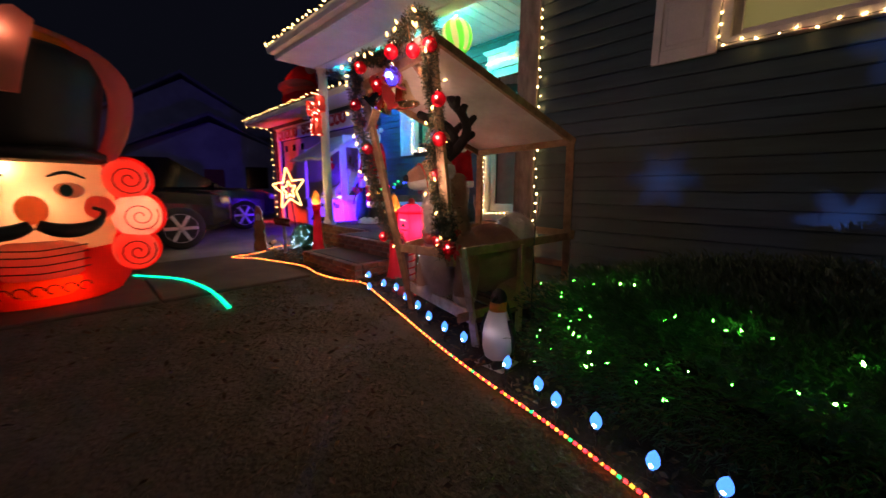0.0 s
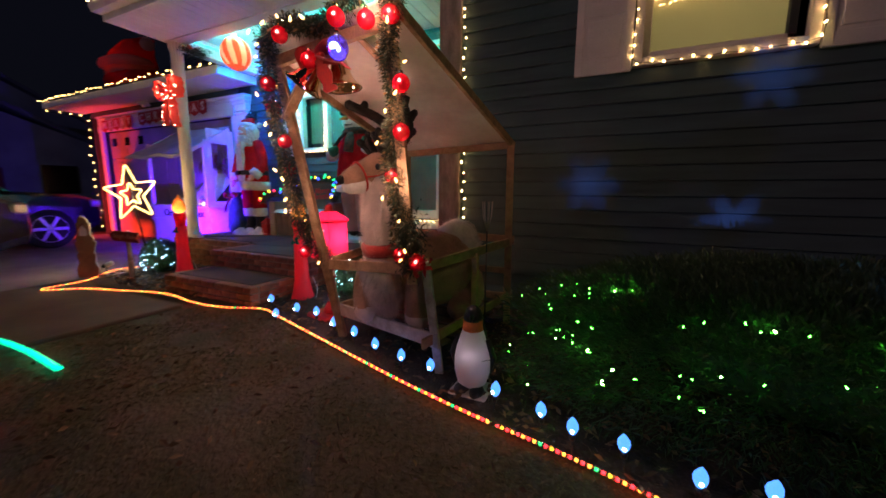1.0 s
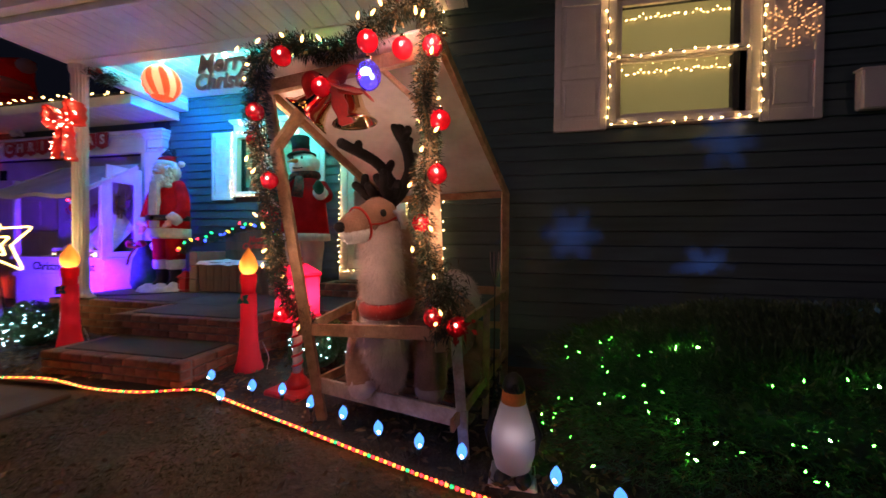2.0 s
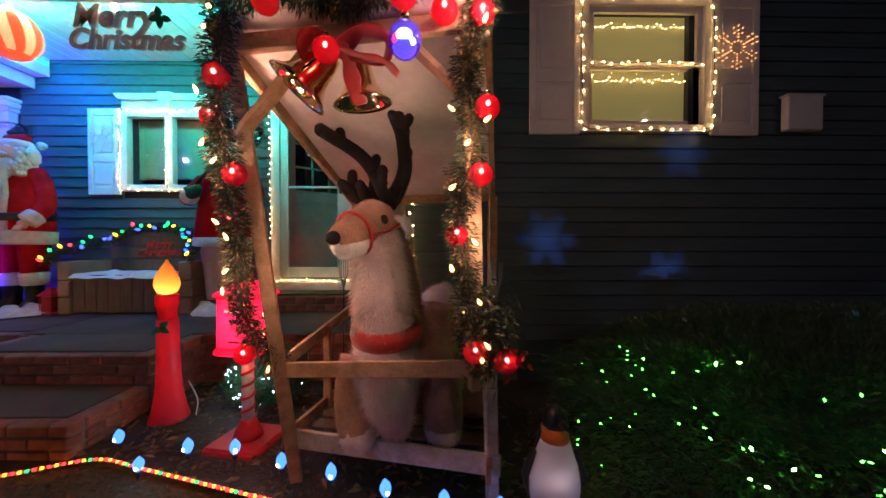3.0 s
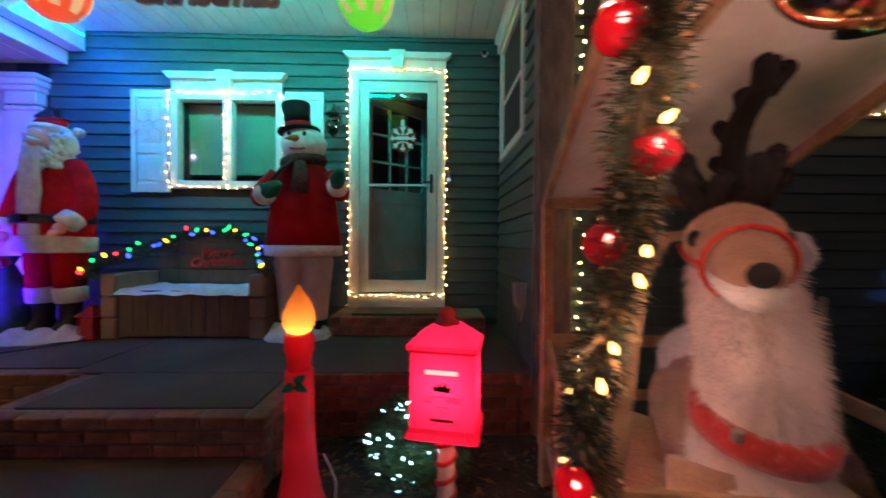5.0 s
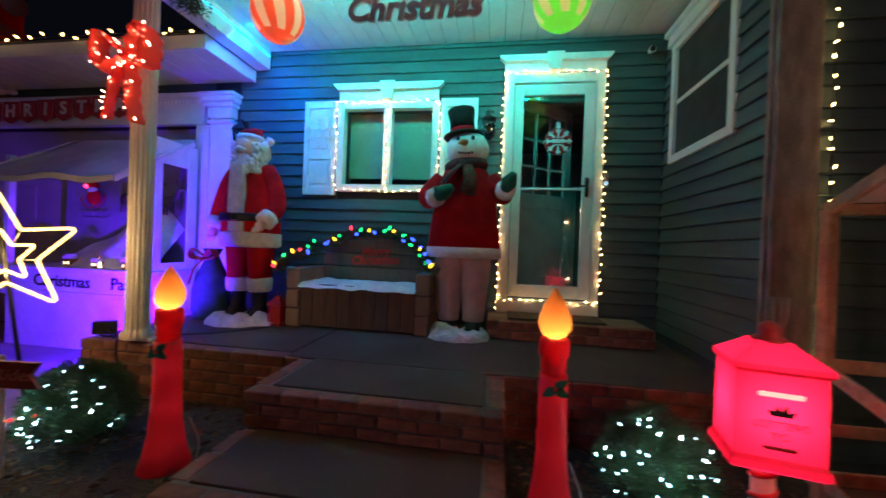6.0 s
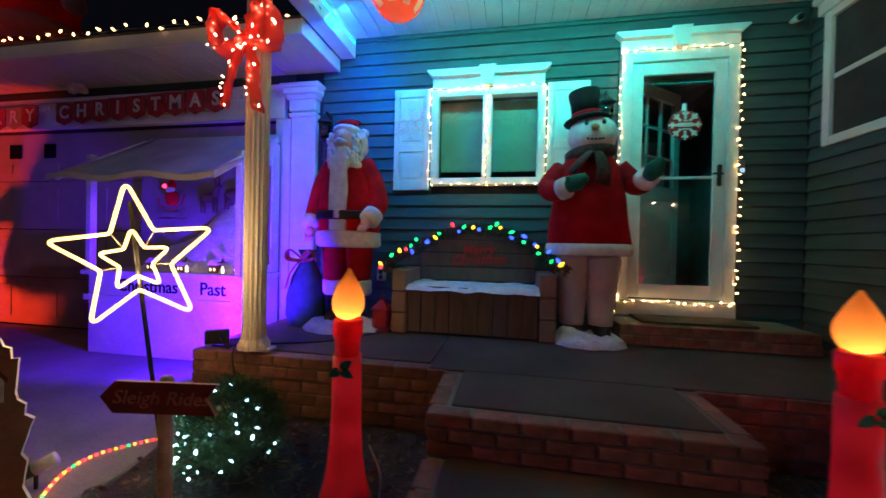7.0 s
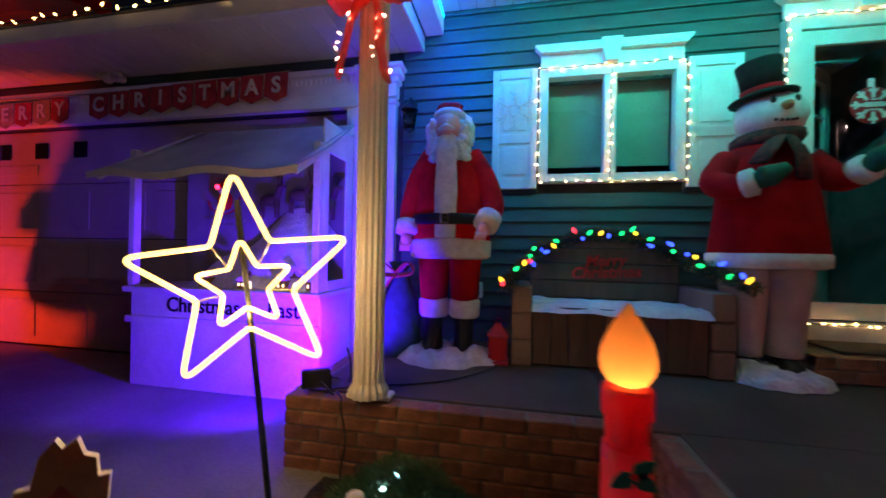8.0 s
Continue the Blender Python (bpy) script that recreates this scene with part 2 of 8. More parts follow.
M["brass_glass"] = pane_glass("lantern_glass", (0.85, 0.8, 0.7))
# things that give off light
M["warm"] = glow("warm_white_bulb", (1.0, 0.58, 0.2), 40)
M["garland_bulb"] = glow("garland_bulb", (1.0, 0.52, 0.15), 7.5)
M["c9_warm"] = glow("warm_eave_bulb", (1.0, 0.6, 0.2), 9)
M["cool"] = glow("cool_white_bulb", (0.4, 0.8, 1.0), 14)
M["cool_core"] = glow("cool_white_core", (0.45, 0.75, 1.0), 45)
M["green_led"] = glow("green_bulb", (0.06, 1.0, 0.04), 26)
M["green_led_bright"] = glow("bright_green_bulb", (0.14, 1.0, 0.07), 110)
M["cool_bright"] = glow("bright_cool_bulb", (0.5, 0.85, 1.0), 30)
M["c7"] = glow("blue_white_bulb", (0.07, 0.26, 1.0), 1.7)
M["porch_bulb"] = glow("porch_bulb", (1.0, 0.75, 0.45), 30)
M["c_red"] = glow("red_bulb", (1.0, 0.025, 0.04), 5)
M["c_green"] = glow("green_mini_bulb", (0.01, 0.9, 0.2), 3)
M["c_blue"] = glow("blue_mini_bulb", (0.03, 0.07, 1.0), 5)
M["c_yellow"] = glow("yellow_mini_bulb", (1.0, 0.55, 0.03), 4)
M["c_orange"] = glow("orange_mini_bulb", (1.0, 0.28, 0.03), 7)
M["neon"] = glow("neon_warm_tube", (1.0, 0.6, 0.17), 4.6)
M["cyan_led"] = glow("cyan_led", (0.0, 1.0, 0.85), 6)
M["green_line"] = glow("green_rope_light", (0.0, 0.9, 0.4), 1.6)
# slot glow stands in for the bulb's light coming out of the box
M["slot_light"] = glow("lit_letter_slot", (1.0, 0.55, 0.45), 1.3)
M["far_lamp"] = glow("far_lamp", (1.0, 0.75, 0.45), 4)
M["bow_glow"] = lit_skin("red_lit_mesh_ribbon", (0.9, 0.17, 0.11), 0.55, 0.6, clear=0.25)
M["bow_bulb"] = glow("rosy_bulb", (1.0, 0.42, 0.28), 26)
M["flame"] = lit_skin("orange_flame_plastic", (1.0, 0.48, 0.15), 0.85, 0.35)
M["candle"] = lit_skin("red_candle_plastic", (0.85, 0.04, 0.075), 0.55, 0.35)
M["mailbox"] = lit_skin("red_mailbox_plastic", (1.0, 0.02, 0.1), 0.85, 0.4)
M["bauble"] = lit_skin("red_bauble", (0.75, 0.012, 0.04), 0.35, 0.08, clear=0.4)
M["inf_red"] = lit_skin("red_inflatable_cloth", (0.95, 0.05, 0.04), 0.75, 0.5)
M["inf_skin"] = lit_skin("peach_inflatable_cloth", (0.95, 0.5, 0.28), 0.75, 0.5)
M["inf_pink"] = lit_skin("pink_inflatable_cloth", (0.95, 0.36, 0.3), 0.75, 0.5)
M["inf_orange"] = lit_skin("orange_inflatable_cloth", (0.95, 0.3, 0.03), 0.75, 0.5)
M["inf_black"] = surf("black_inflatable_cloth", (0.012, 0.011, 0.01), 0.6, bump=0.1)
M["inf_white"] = lit_skin("white_inflatable_cloth", (0.9, 0.6, 0.5), 0.75, 0.5)
M["ball_green"] = lit_skin("green_striped_ball", (0.25, 0.85, 0.15), 0.6, 0.25)
M["ball_red"] = lit_skin("red_striped_ball", (0.95, 0.15, 0.08), 0.6, 0.25)
M["ball_white"] = lit_skin("white_striped_ball", (0.9, 0.7, 0.55), 0.6, 0.25)
M["magic"] = glow("multicolour_globe", (0.1, 0.08, 1.0), 2.2)


# ---- mesh building ----
class MB:
    """Collects pieces of one mesh, each face with its material."""

    def __init__(self, *mats):
        self.v, self.f, self.mi, self.sm, self.mats = [], [], [], [], list(mats)

    def add(self, verts, faces, mat=0, smooth=False):
        o = len(self.v)
        self.v += [tuple(p) for p in verts]
        self.f += [tuple(i + o for i in f) for f in faces]
        self.mi += [mat] * len(faces)
        self.sm += [smooth] * len(faces)
        return self

    def sheet(self, a, b, mat=0, bev=0):
        """A thin pane, flat in the box from a to b."""
        if abs(a[0] - b[0]) < abs(a[1] - b[1]):
            vs = [(a[0], a[1], a[2]), (a[0], b[1], a[2]), (a[0], b[1], b[2]), (a[0], a[1], b[2])]
        else:
            vs = [(a[0], a[1], a[2]), (b[0], a[1], a[2]), (b[0], a[1], b[2]), (a[0], a[1], b[2])]
        return self.add(vs, [(0, 1, 2, 3)], mat)

    def box(self, a, b, mat=0, bev=0.004, m=None):
        lo, hi = [min(p, q) for p, q in zip(a, b)], [max(p, q) for p, q in zip(a, b)]
        e = min(bev, *[(h - w) * 0.4 for w, h in zip(lo, hi)])
        vs, key = [], {}
        for sx in (0, 1):
            for sy in (0, 1):
                for sz in (0, 1):
                    c = [hi[i] if s else lo[i] for i, s in enumerate((sx, sy, sz))]
                    d = [-e if s else e for s in (sx, sy, sz)]
                    for ax in range(3):
                        p = [c[i] + (0 if i == ax else d[i]) for i in range(3)]
                        key[(sx, sy, sz, ax)] = len(vs)
                        vs.append(p)
        fs = []
        for ax in range(3):
            u, w = [i for i in range(3) if i != ax]
            for s in (0, 1):
                ring = []
                for su, sw in ((0, 0), (1, 0), (1, 1), (0, 1)):
                    c = [0, 0, 0]
                    c[ax], c[u], c[w] = s, su, sw
                    ring.append(key[(*c, ax)])
                fs.append(ring if (s == 1) == (ax != 1) else ring[::-1])
        for ax in range(3):
            u, w = [i for i in range(3) if i != ax]
            for su in (0, 1):
                for sw in (0, 1):
                    q = []
                    for s, f in ((0, u), (1, u), (1, w), (0, w)):
                        c = [0, 0, 0]
                        c[ax], c[u], c[w] = s, su, sw
                        q.append(key[(*c, f)])
                    fs.append(q)
        for sx in (0, 1):
            for sy in (0, 1):
                for sz in (0, 1):
                    fs.append([key[(sx, sy, sz, a)] for a in range(3)])
        if m is not None:
            vs = [m @ Vector(p) for p in vs]
        return self.add(vs, fs, mat)

    def beam(self, p, q, w, h, mat=0, up=(0, 0, 1)):
        p, q = Vector(p), Vector(q)
        d = q - p
        z = d.normalized()
        x = Vector(up).cross(z)
        if x.length < 1e-3:
            x = Vector((1, 0, 0))
        x.normalize()
        y = z.cross(x)
        m = Matrix.Translation(p) @ Matrix((x, y, z)).transposed().to_4x4()
        return self.box((-w / 2, -h / 2, 0), (w / 2, h / 2, d.length), mat, 0.003, m)

    def tube(self, pts, r, n=8, mat=0, closed=False, caps=True, squash=1.0):
        pts = [Vector(p) for p in pts]
        rs = r if isinstance(r, (list, tuple)) else [r] * len(pts)
        k = len(pts)
        vs, x = [], None
        for i, p in enumerate(pts):
            a = pts[(i - 1) % k] if closed or i else pts[0]
            b = pts[(i + 1) % k] if closed or i < k - 1 else pts[-1]
            z = (b - a).normalized()
            if x is None:
                x = z.cross(Vector((0, 0, 1)) if abs(z.z) < 0.9 else Vector((1, 0, 0))).normalized()
            x = (x - z * x.dot(z)).normalized()
            y = z.cross(x)
            vs += [p + rs[i] * (math.cos(t) * x + squash * math.sin(t) * y) for t in [math.tau * j / n for j in range(n)]]
        fs = []
        for i in range(k if closed else k - 1):
            for j in range(n):
                a, b = i * n, ((i + 1) % k) * n
                fs.append((a + j, a + (j + 1) % n, b + (j + 1) % n, b + j))
        if caps and not closed:
            fs += [tuple(range(n - 1, -1, -1)), tuple((k - 1) * n + j for j in range(n))]
        return self.add(vs, fs, mat, True)

    def lathe(self, prof, n=20, mat=0, m=None, flute=0.0, smooth=True):
        m = m or Matrix()
        vs, fs = [], []
        for r, z in prof:
            for j in range(n):
                t = math.tau * j / n
                q = r * (1 - (flute if j % 2 else 0))
                vs.append(m @ Vector((q * math.cos(t), q * math.sin(t), z)))
        for i in range(len(prof) - 1):
            for j in range(n):
                fs.append((i * n + j, i * n + (j + 1) % n, (i + 1) * n + (j + 1) % n, (i + 1) * n + j))
        fs += [tuple(range(n - 1, -1, -1)), tuple((len(prof) - 1) * n + j for j in range(n))]
        return self.add(vs, fs, mat, smooth)

    def blob(self, c, r, mat=0, m=None, n=16, rough=0.0, freq=6.0):
        m = m or Matrix()
        vs, fs, k = [], [], max(6, n // 2)
        for i in range(k + 1):
            a = math.pi * i / k
            for j in range(n):
                t = math.tau * j / n
                d = Vector((math.sin(a) * math.cos(t), math.sin(a) * math.sin(t), math.cos(a)))
                s = 1 + (rough * noise.noise(d * freq + Vector(c) * 3) if rough else 0)
                vs.append(Vector(c) + m @ Vector((d.x * r[0] * s, d.y * r[1] * s, d.z * r[2] * s)))
        for i in range(k):
            for j in range(n):
                fs.append((i * n + j, (i + 1) * n + j, (i + 1) * n + (j + 1) % n, i * n + (j + 1) % n))
        return self.add(vs, fs, mat, True)

    def prism(self, poly, depth, mat=0, m=None, rim=None):
        """An outline in x and z, extruded along y from 0 to depth."""
        m = m or Matrix()
        k = len(poly)
        vs = [m @ Vector((x, 0, z)) for x, z in poly] + [m @ Vector((x, depth, z)) for x, z in poly]
        self.add(vs, [tuple(range(k)), tuple(range(2 * k - 1, k - 1, -1))], mat)
        return self.add(vs, [(i, i + k, (i + 1) % k + k, (i + 1) % k) for i in range(k)], mat if rim is None else rim)

    def blades(self, spots, length, width, mat=0, rng=random, droop=0.3):
        """Small pointed leaves at (place, direction) spots."""
        for p, d in spots:
            d = Vector(d).normalized()
            s = d.cross(Vector((rng.uniform(-1, 1), rng.uniform(-1, 1), rng.uniform(-1, 1))))
            if s.length < 1e-3:
                continue
            s.normalize()
            ln = length * rng.uniform(0.6, 1.3)
            mid = Vector(p) + d * ln * 0.5
            tip = Vector(p) + d * ln + Vector((0, 0, -droop * ln))
            w = s * width * 0.5
            self.add([Vector(p), mid + w, tip, mid - w], [(0, 1, 2, 3)], mat)
        return self

    def mesh(self, name):
        me = bpy.data.meshes.new(name)
        me.from_pydata(self.v, [], self.f)
        for mt in self.mats:
            me.materials.append(mt)
        me.polygons.foreach_set("material_index", self.mi)
        me.polygons.foreach_set("use_smooth", self.sm)
        me.update()
        return me


def thing(name, mb, label, category, group="", kind=""):
    return tagged(new(name, mb.mesh(name)), label, category, group, kind)


def holder(name, at, label, category, group="", kind=""):
    ob = new(name)
    ob.location = at
    ob.empty_display_size = 0.1
    return tagged(ob, label, category, group, kind)


def hold(child, parent):
    """Hangs a part that is built at its place in the world under its thing."""
    child.parent = parent
    up = parent
    shift = Vector((0, 0, 0))
    while up:
        shift += up.location
        up = up.parent
    child.location = child.location - shift
    return child


def part(name, mb, parent, label=""):
    return tagged(hold(new(name, mb.mesh(name)), parent), label)


def piece(name, mesh, at, parent, rot=(0, 0, 0), scale=(1, 1, 1)):
    ob = new(name, mesh)
    ob.location, ob.rotation_euler, ob.scale = at, rot, scale
    return hold(ob, parent)


def words(body, size, depth, mat, m, name="lettering", shear=0.0, bold=0.0, spacing=1.0, align="CENTER"):
    """Raised lettering in the built-in font, as a mesh object. It reads along the local x axis, upright along local y."""
    cu = bpy.data.curves.new(name, "FONT")
    cu.body, cu.size, cu.extrude, cu.align_x, cu.align_y, cu.shear, cu.offset = body, size, depth, align, "CENTER", shear, bold
    cu.space_character, cu.resolution_u = spacing, 3
    tmp = new("tmp", cu)
    me = bpy.data.meshes.new_from_object(tmp.evaluated_get(bpy.context.evaluated_depsgraph_get()))
    bpy.data.objects.remove(tmp)
    me.transform(m)
    me.materials.clear()
    me.materials.append(mat)
    me.name = name
    return new(name, me)


FACE_FRONT = Matrix.Rotation(radians(90), 4, "X")


def along(pts, step):
    """Places every step metres along a line of points."""
    out, left = [], 0.0
    for a, b in zip(pts, pts[1:]):
        a, b = Vector(a), Vector(b)
        d = (b - a).length
        t = left
        while t < d:
            out.append(a.lerp(b, t / d))
            t += step
        left = t - d
    return out


def wavy(pts, step, amp, rng, seed=0.0):
    return [p + amp * Vector((rng.uniform(-1, 1), rng.uniform(-1, 1), rng.uniform(-1, 1))) for p in along(pts, step)]


def smooth_line(pts, n=6):
    """A Catmull-Rom line through the points."""
    p = [Vector(q) for q in pts]
    p = [2 * p[0] - p[1]] + p + [2 * p[-1] - p[-2]]
    out = []
    for i in range(1, len(p) - 2):
        for k in range(n):
            t = k / n
            a, b, c, d = p[i - 1], p[i], p[i + 1], p[i + 2]
            out.append(0.5 * (2 * b + (c - a) * t + (2 * a - 5 * b + 4 * c - d) * t * t + (3 * b - a - 3 * c + d) * t ** 3))
    return out + [p[-2]]


def bulb_mesh(mat, s=1.0, name="bulb"):
    return MB(M[mat]).lathe([(0.002 * s, -0.004 * s), (0.0055 * s, 0.002 * s), (0.005 * s, 0.01 * s), (0.001 * s, 0.02 * s)], 6).mesh(name)


def c9_mesh(mat, s=1.0, name="bulb"):
    return MB(M[mat]).lathe([(0.006 * s, 0), (0.013 * s, 0.01 * s), (0.0145 * s, 0.02 * s), (0.011 * s, 0.036 * s), (0.002 * s, 0.05 * s)], 8).mesh(name)


def light_string(name, pts, step, meshes, label, rng, jitter=0.012, wire="cable", r=0.003, sag=0.006, tilt=1.2, group="strings of lights"):
    """A string of lights: a wire, and its bulbs one by one."""
    line = wavy(pts, step, sag, rng)
    top = holder(name, line[0], label, "light string", group)
    part("wire", MB(M[wire]).tube(line, r, 5), top)
    for i, p in enumerate(line):
        q = p + Vector([rng.uniform(-jitter, jitter) for _ in range(3)])
        piece("bulb", meshes[i % len(meshes)], q, top, (rng.uniform(-tilt, tilt), rng.uniform(-tilt, tilt), 0))
    return top


# ---- ground ----
rng = random.Random(7)
g = MB(M["soil"])
coords = sorted([-400, -150, -60, -30, -20, 20, 40, 100, 300] + [-14 + 0.5 * i for i in range(40)])
ys = sorted([-300, -120, -50, -25, -14, 30, 60, 150, 400] + [-9 + 0.5 * i for i in range(36)])
gv = [(x, y, 0.02 * noise.noise(Vector((x, y, 0)) * 0.9) - 0.012 if -14 < x < 6 and -9 < y < 3.2 else -0.02) for y in ys for x in coords]
k = len(coords)
g.add(gv, [(j * k + i, j * k + i + 1, (j + 1) * k + i + 1, (j + 1) * k + i) for j in range(len(ys) - 1) for i in range(k - 1)], 0, True)
thing("ground", g, "dark dormant lawn and soil at night", "ground", kind="structure")


def slab(name, x0, y0, x1, y1, z0, z1, mat, label, category="pavement"):
    return thing(name, MB(M[mat]).box((x0, y0, z0), (x1, y1, z1), 0, 0.012), label, category, kind="structure")


slab("road", -30, -16, 12, -9, -0.2, -0.002, "drive", "grey street beyond the lawn", "road")
for i, y in enumerate((4.78, 0.6, -3.6)):
    slab("driveway", -12.4, y - 4.16, -6.44, y, -0.1, 0.012, "drive", "grey concrete driveway slab under violet light", "driveway")
for y in (1.98, 0.46, -1.06, -2.58, -4.1, -5.62):
    slab("pavement", -6.42, y - 1.5, -4.22, y, -0.1, 0.016, "concrete", "worn grey concrete walkway slab with joints")

# planting bed between the rope light and the house
bed = MB(M["mulch"])
bed_line = [(-6.5, 2.9), (-6.25, 2.1), (-6.05, 2.02), (-5.4, 2.02), (-4.6, 2.06), (-3.9, 2.1), (-3.4, 2.2), (-2.45, 1.92), (-1.6, 1.66), (-0.7, 1.44), (0.3, 1.2), (1.6, 1.0), (2.6, 1.1)]
for i, (a, b) in enumerate(zip(bed_line, bed_line[1:])):
    for j in range(6):
        t0, t1 = j / 6, (j + 1) / 6
        q = [(x, y + (3.28 - y) * t, 0.016 + 0.02 * math.sin(math.pi * t) + 0.012 * noise.noise(Vector((x * 3, t * 7, 2)))) for t, (x, y) in ((t0, a), (t0, b), (t1, b), (t1, a))]
        bed.add(q, [(0, 1, 2, 3)], 0, True)
thing("planting_bed", bed, "dark mulched planting bed along the house", "planting bed", kind="structure")


# ---- walls with openings ----
def wall_grid(name, u0, u1, z0, z1, holes, place, thick, mat, label):
    """A solid wall in the plane place(u, d, z) with openings through it."""
    us = sorted({u0, u1, *[h[0] for h in holes], *[h[1] for h in holes]})
    zs = sorted({z0, z1, *[h[2] for h in holes], *[h[3] for h in holes]})
    mb = MB(mat)
    for a, b in zip(us, us[1:]):
        for c, d in zip(zs, zs[1:]):
            if any(h[0] < (a + b) / 2 < h[1] and h[2] < (c + d) / 2 < h[3] for h in holes):
                continue
            mb.box(place(a, 0, c), place(b, thick, d), 0, 0)
    return thing(name, mb, label, "wall", kind="structure")


def siding(wall, u0, u1, z0, z1, skip, place, out, step=0.1216):
    """Lap siding: one board a course, cut at the openings."""
    z = z0
    while z < z1 - 0.01:
        top = min(z + step, z1)
        spans = [(u0, u1)]
        for s in skip:
            if s[2] < top - 0.02 and s[3] > z + 0.02:
                spans = [p for a, b in spans for p in ((a, min(b, s[0])), (max(a, s[1]), b)) if p[1] - p[0] > 0.02]
        for a, b in spans:
            # narrow gap onto the dark sheathing puts in the shade line under each lap
            prof = [(0.0, z + 0.008), (out * 0.024, z + 0.008), (out * 0.026, z + 0.014), (out * 0.007, top + 0.004), (0.0, top + 0.004)]
            vs = [place(u, d, h) for u in (a, b) for d, h in prof]
            kk = len(prof)
            fs = [(i, (i + 1) % kk, (i + 1) % kk + kk, i + kk) for i in range(kk)] + [tuple(range(kk)), tuple(range(2 * kk - 1, kk - 1, -1))]
            part("siding_board", MB(M["siding"]).add(vs, fs), wall)
        z = top


front = lambda y0: (lambda u, d, z: (u, y0 + d, z))
# porch back wall with the house door and a double window
PORCH = front(4.73)
door_hole, win_hole = (-3.5, -2.73, 0.72, 2.86), (-5.3, -4.31, 1.8, 2.65)
wall_porch = wall_grid("wall_porch", -6.9, -2.1, 0.0, 3.6, [door_hole, win_hole], PORCH, 0.16, M["sheathing"], "teal-lit lap siding wall behind the porch")
# front wing, facing the lawn, and its side facing the porch
wing_hole = (-0.42, 0.45, 2.14, 3.05)
WING = front(3.3)
wall_wing = wall_grid("wall_wing", -2.08, 6.5, 0.0, 4.2, [wing_hole], WING, 0.16, M["sheathing"], "dark lap siding wall of the front wing")
SIDE = lambda u, d, z: (-2.08 + d, u, z)
side_hole = (3.7, 4.5, 2.1, 3.04)
wall_side = wall_grid("wall_side", 3.462, 4.73, 0.0, 4.2, [side_hole], SIDE, 0.16, M["sheathing"], "dark lap siding side wall with a sash window")
# garage front
GAR = front(4.74)
gar_hole = (-11.75, -7.1, 0.0, 2.5)
wall_garage = wall_grid("wall_garage", -12.3, -6.9, 0.0, 3.2, [gar_hole], GAR, 0.16, M["sheathing"], "dark garage front wall under the eave")
closing = MB(M["sheathing"])
closing.box((-12.3, 10, 0), (6.5, 10.16, 4.2)).box((-12.3, 4.9, 0), (-12.14, 10, 3.2)).box((6.34, 3.46, 0), (6.5, 10, 4.2)).box((-6.98, 4.9, 0), (-6.82, 10, 3.4))
thing("wall_back", closing, "dark outer walls that close the house", "wall", kind="structure")


# ---- porch: brick base, landing, steps ----
def brick_face(parent, x0, x1, y, z0, z1, depth=0.09, along_y=False, flip=False):
    """Running-bond bricks over one face; the face lies on y (or on x where along_y)."""
    rows = max(1, round((z1 - z0) / 0.073))
    h = (z1 - z0) / rows
    for r in range(rows):
        u = x0 - (0.107 if r % 2 else 0.0)
        while u < x1 - 0.005:
            a, b = max(u, x0) + 0.005, min(u + 0.214, x1) - 0.005
            if b - a > 0.03:
                size = (b - a, depth, h - 0.011)
                key = tuple(round(s, 3) for s in size)
                if key not in BRICKS:
                    BRICKS[key] = MB(M["brick"]).box([-s / 2 for s in size], [s / 2 for s in size], 0, 0.006).mesh("brick")
                e = rng.uniform(-0.0025, 0.0025)
                mid = (a + b) / 2
                s = -1 if flip else 1
                at = (y + s * (depth / 2 - 0.006 + e), mid, z0 + (r + 0.5) * h) if along_y else (mid, y + depth / 2 - 0.006 + e, z0 + (r + 0.5) * h)
                piece("brick", BRICKS[key], at, parent, (0, 0, radians(90) if along_y else 0))
            u += 0.214


BRICKS = {}
base = MB(M["mortar"]).box((-6.765, 3.335, -0.05), (-2.06, 4.74, 0.392), 0, 0.01)
porch_base = thing("porch_base", base, "red-brown brick porch base", "porch", kind="structure")
landing = thing("porch_landing", MB(M["mortar"]).box((-4.93, 2.765, -0.05), (-3.56, 3.33, 0.392), 0, 0.01), "brick landing in front of the porch", "porch", kind="structure")
lower_step = thing("porch_step", MB(M["mortar"]).box((-4.93, 2.225, -0.05), (-3.56, 2.76, 0.192), 0, 0.01), "low brick and concrete step", "step", kind="structure")
part("concrete_top", MB(M["concrete"]).box((-6.66, 3.43, 0.385), (-5.06, 4.72, 0.404), 0, 0.004), porch_base)
part("concrete_top", MB(M["concrete"]).box((-5.052, 3.34, 0.385), (-2.07, 4.72, 0.402), 0, 0.004), porch_base)
part("concrete_top", MB(M["concrete"]).box((-4.83, 2.85, 0.385), (-3.66, 3.336, 0.402), 0, 0.004), landing)
part("concrete_top", MB(M["concrete"]).box((-4.84, 2.31, 0.185), (-3.65, 2.76, 0.202), 0, 0.004), lower_step)
brick_face(porch_base, -6.77, -4.935, 3.33, 0.0, 0.4)
brick_face(porch_base, -3.555, -2.0, 3.33, 0.0, 0.4)
brick_face(porch_base, 3.43, 4.7, -6.77, 0.0, 0.4, along_y=True)
brick_face(landing, -4.94, -3.55, 2.755, 0.2, 0.4)
brick_face(landing, 2.85, 3.33, -4.94, 0.0, 0.4, along_y=True)
brick_face(landing, 2.85, 3.33, -3.55, 0.0, 0.4, along_y=True, flip=True)
brick_face(lower_step, -4.94, -3.55, 2.215, 0.0, 0.2)
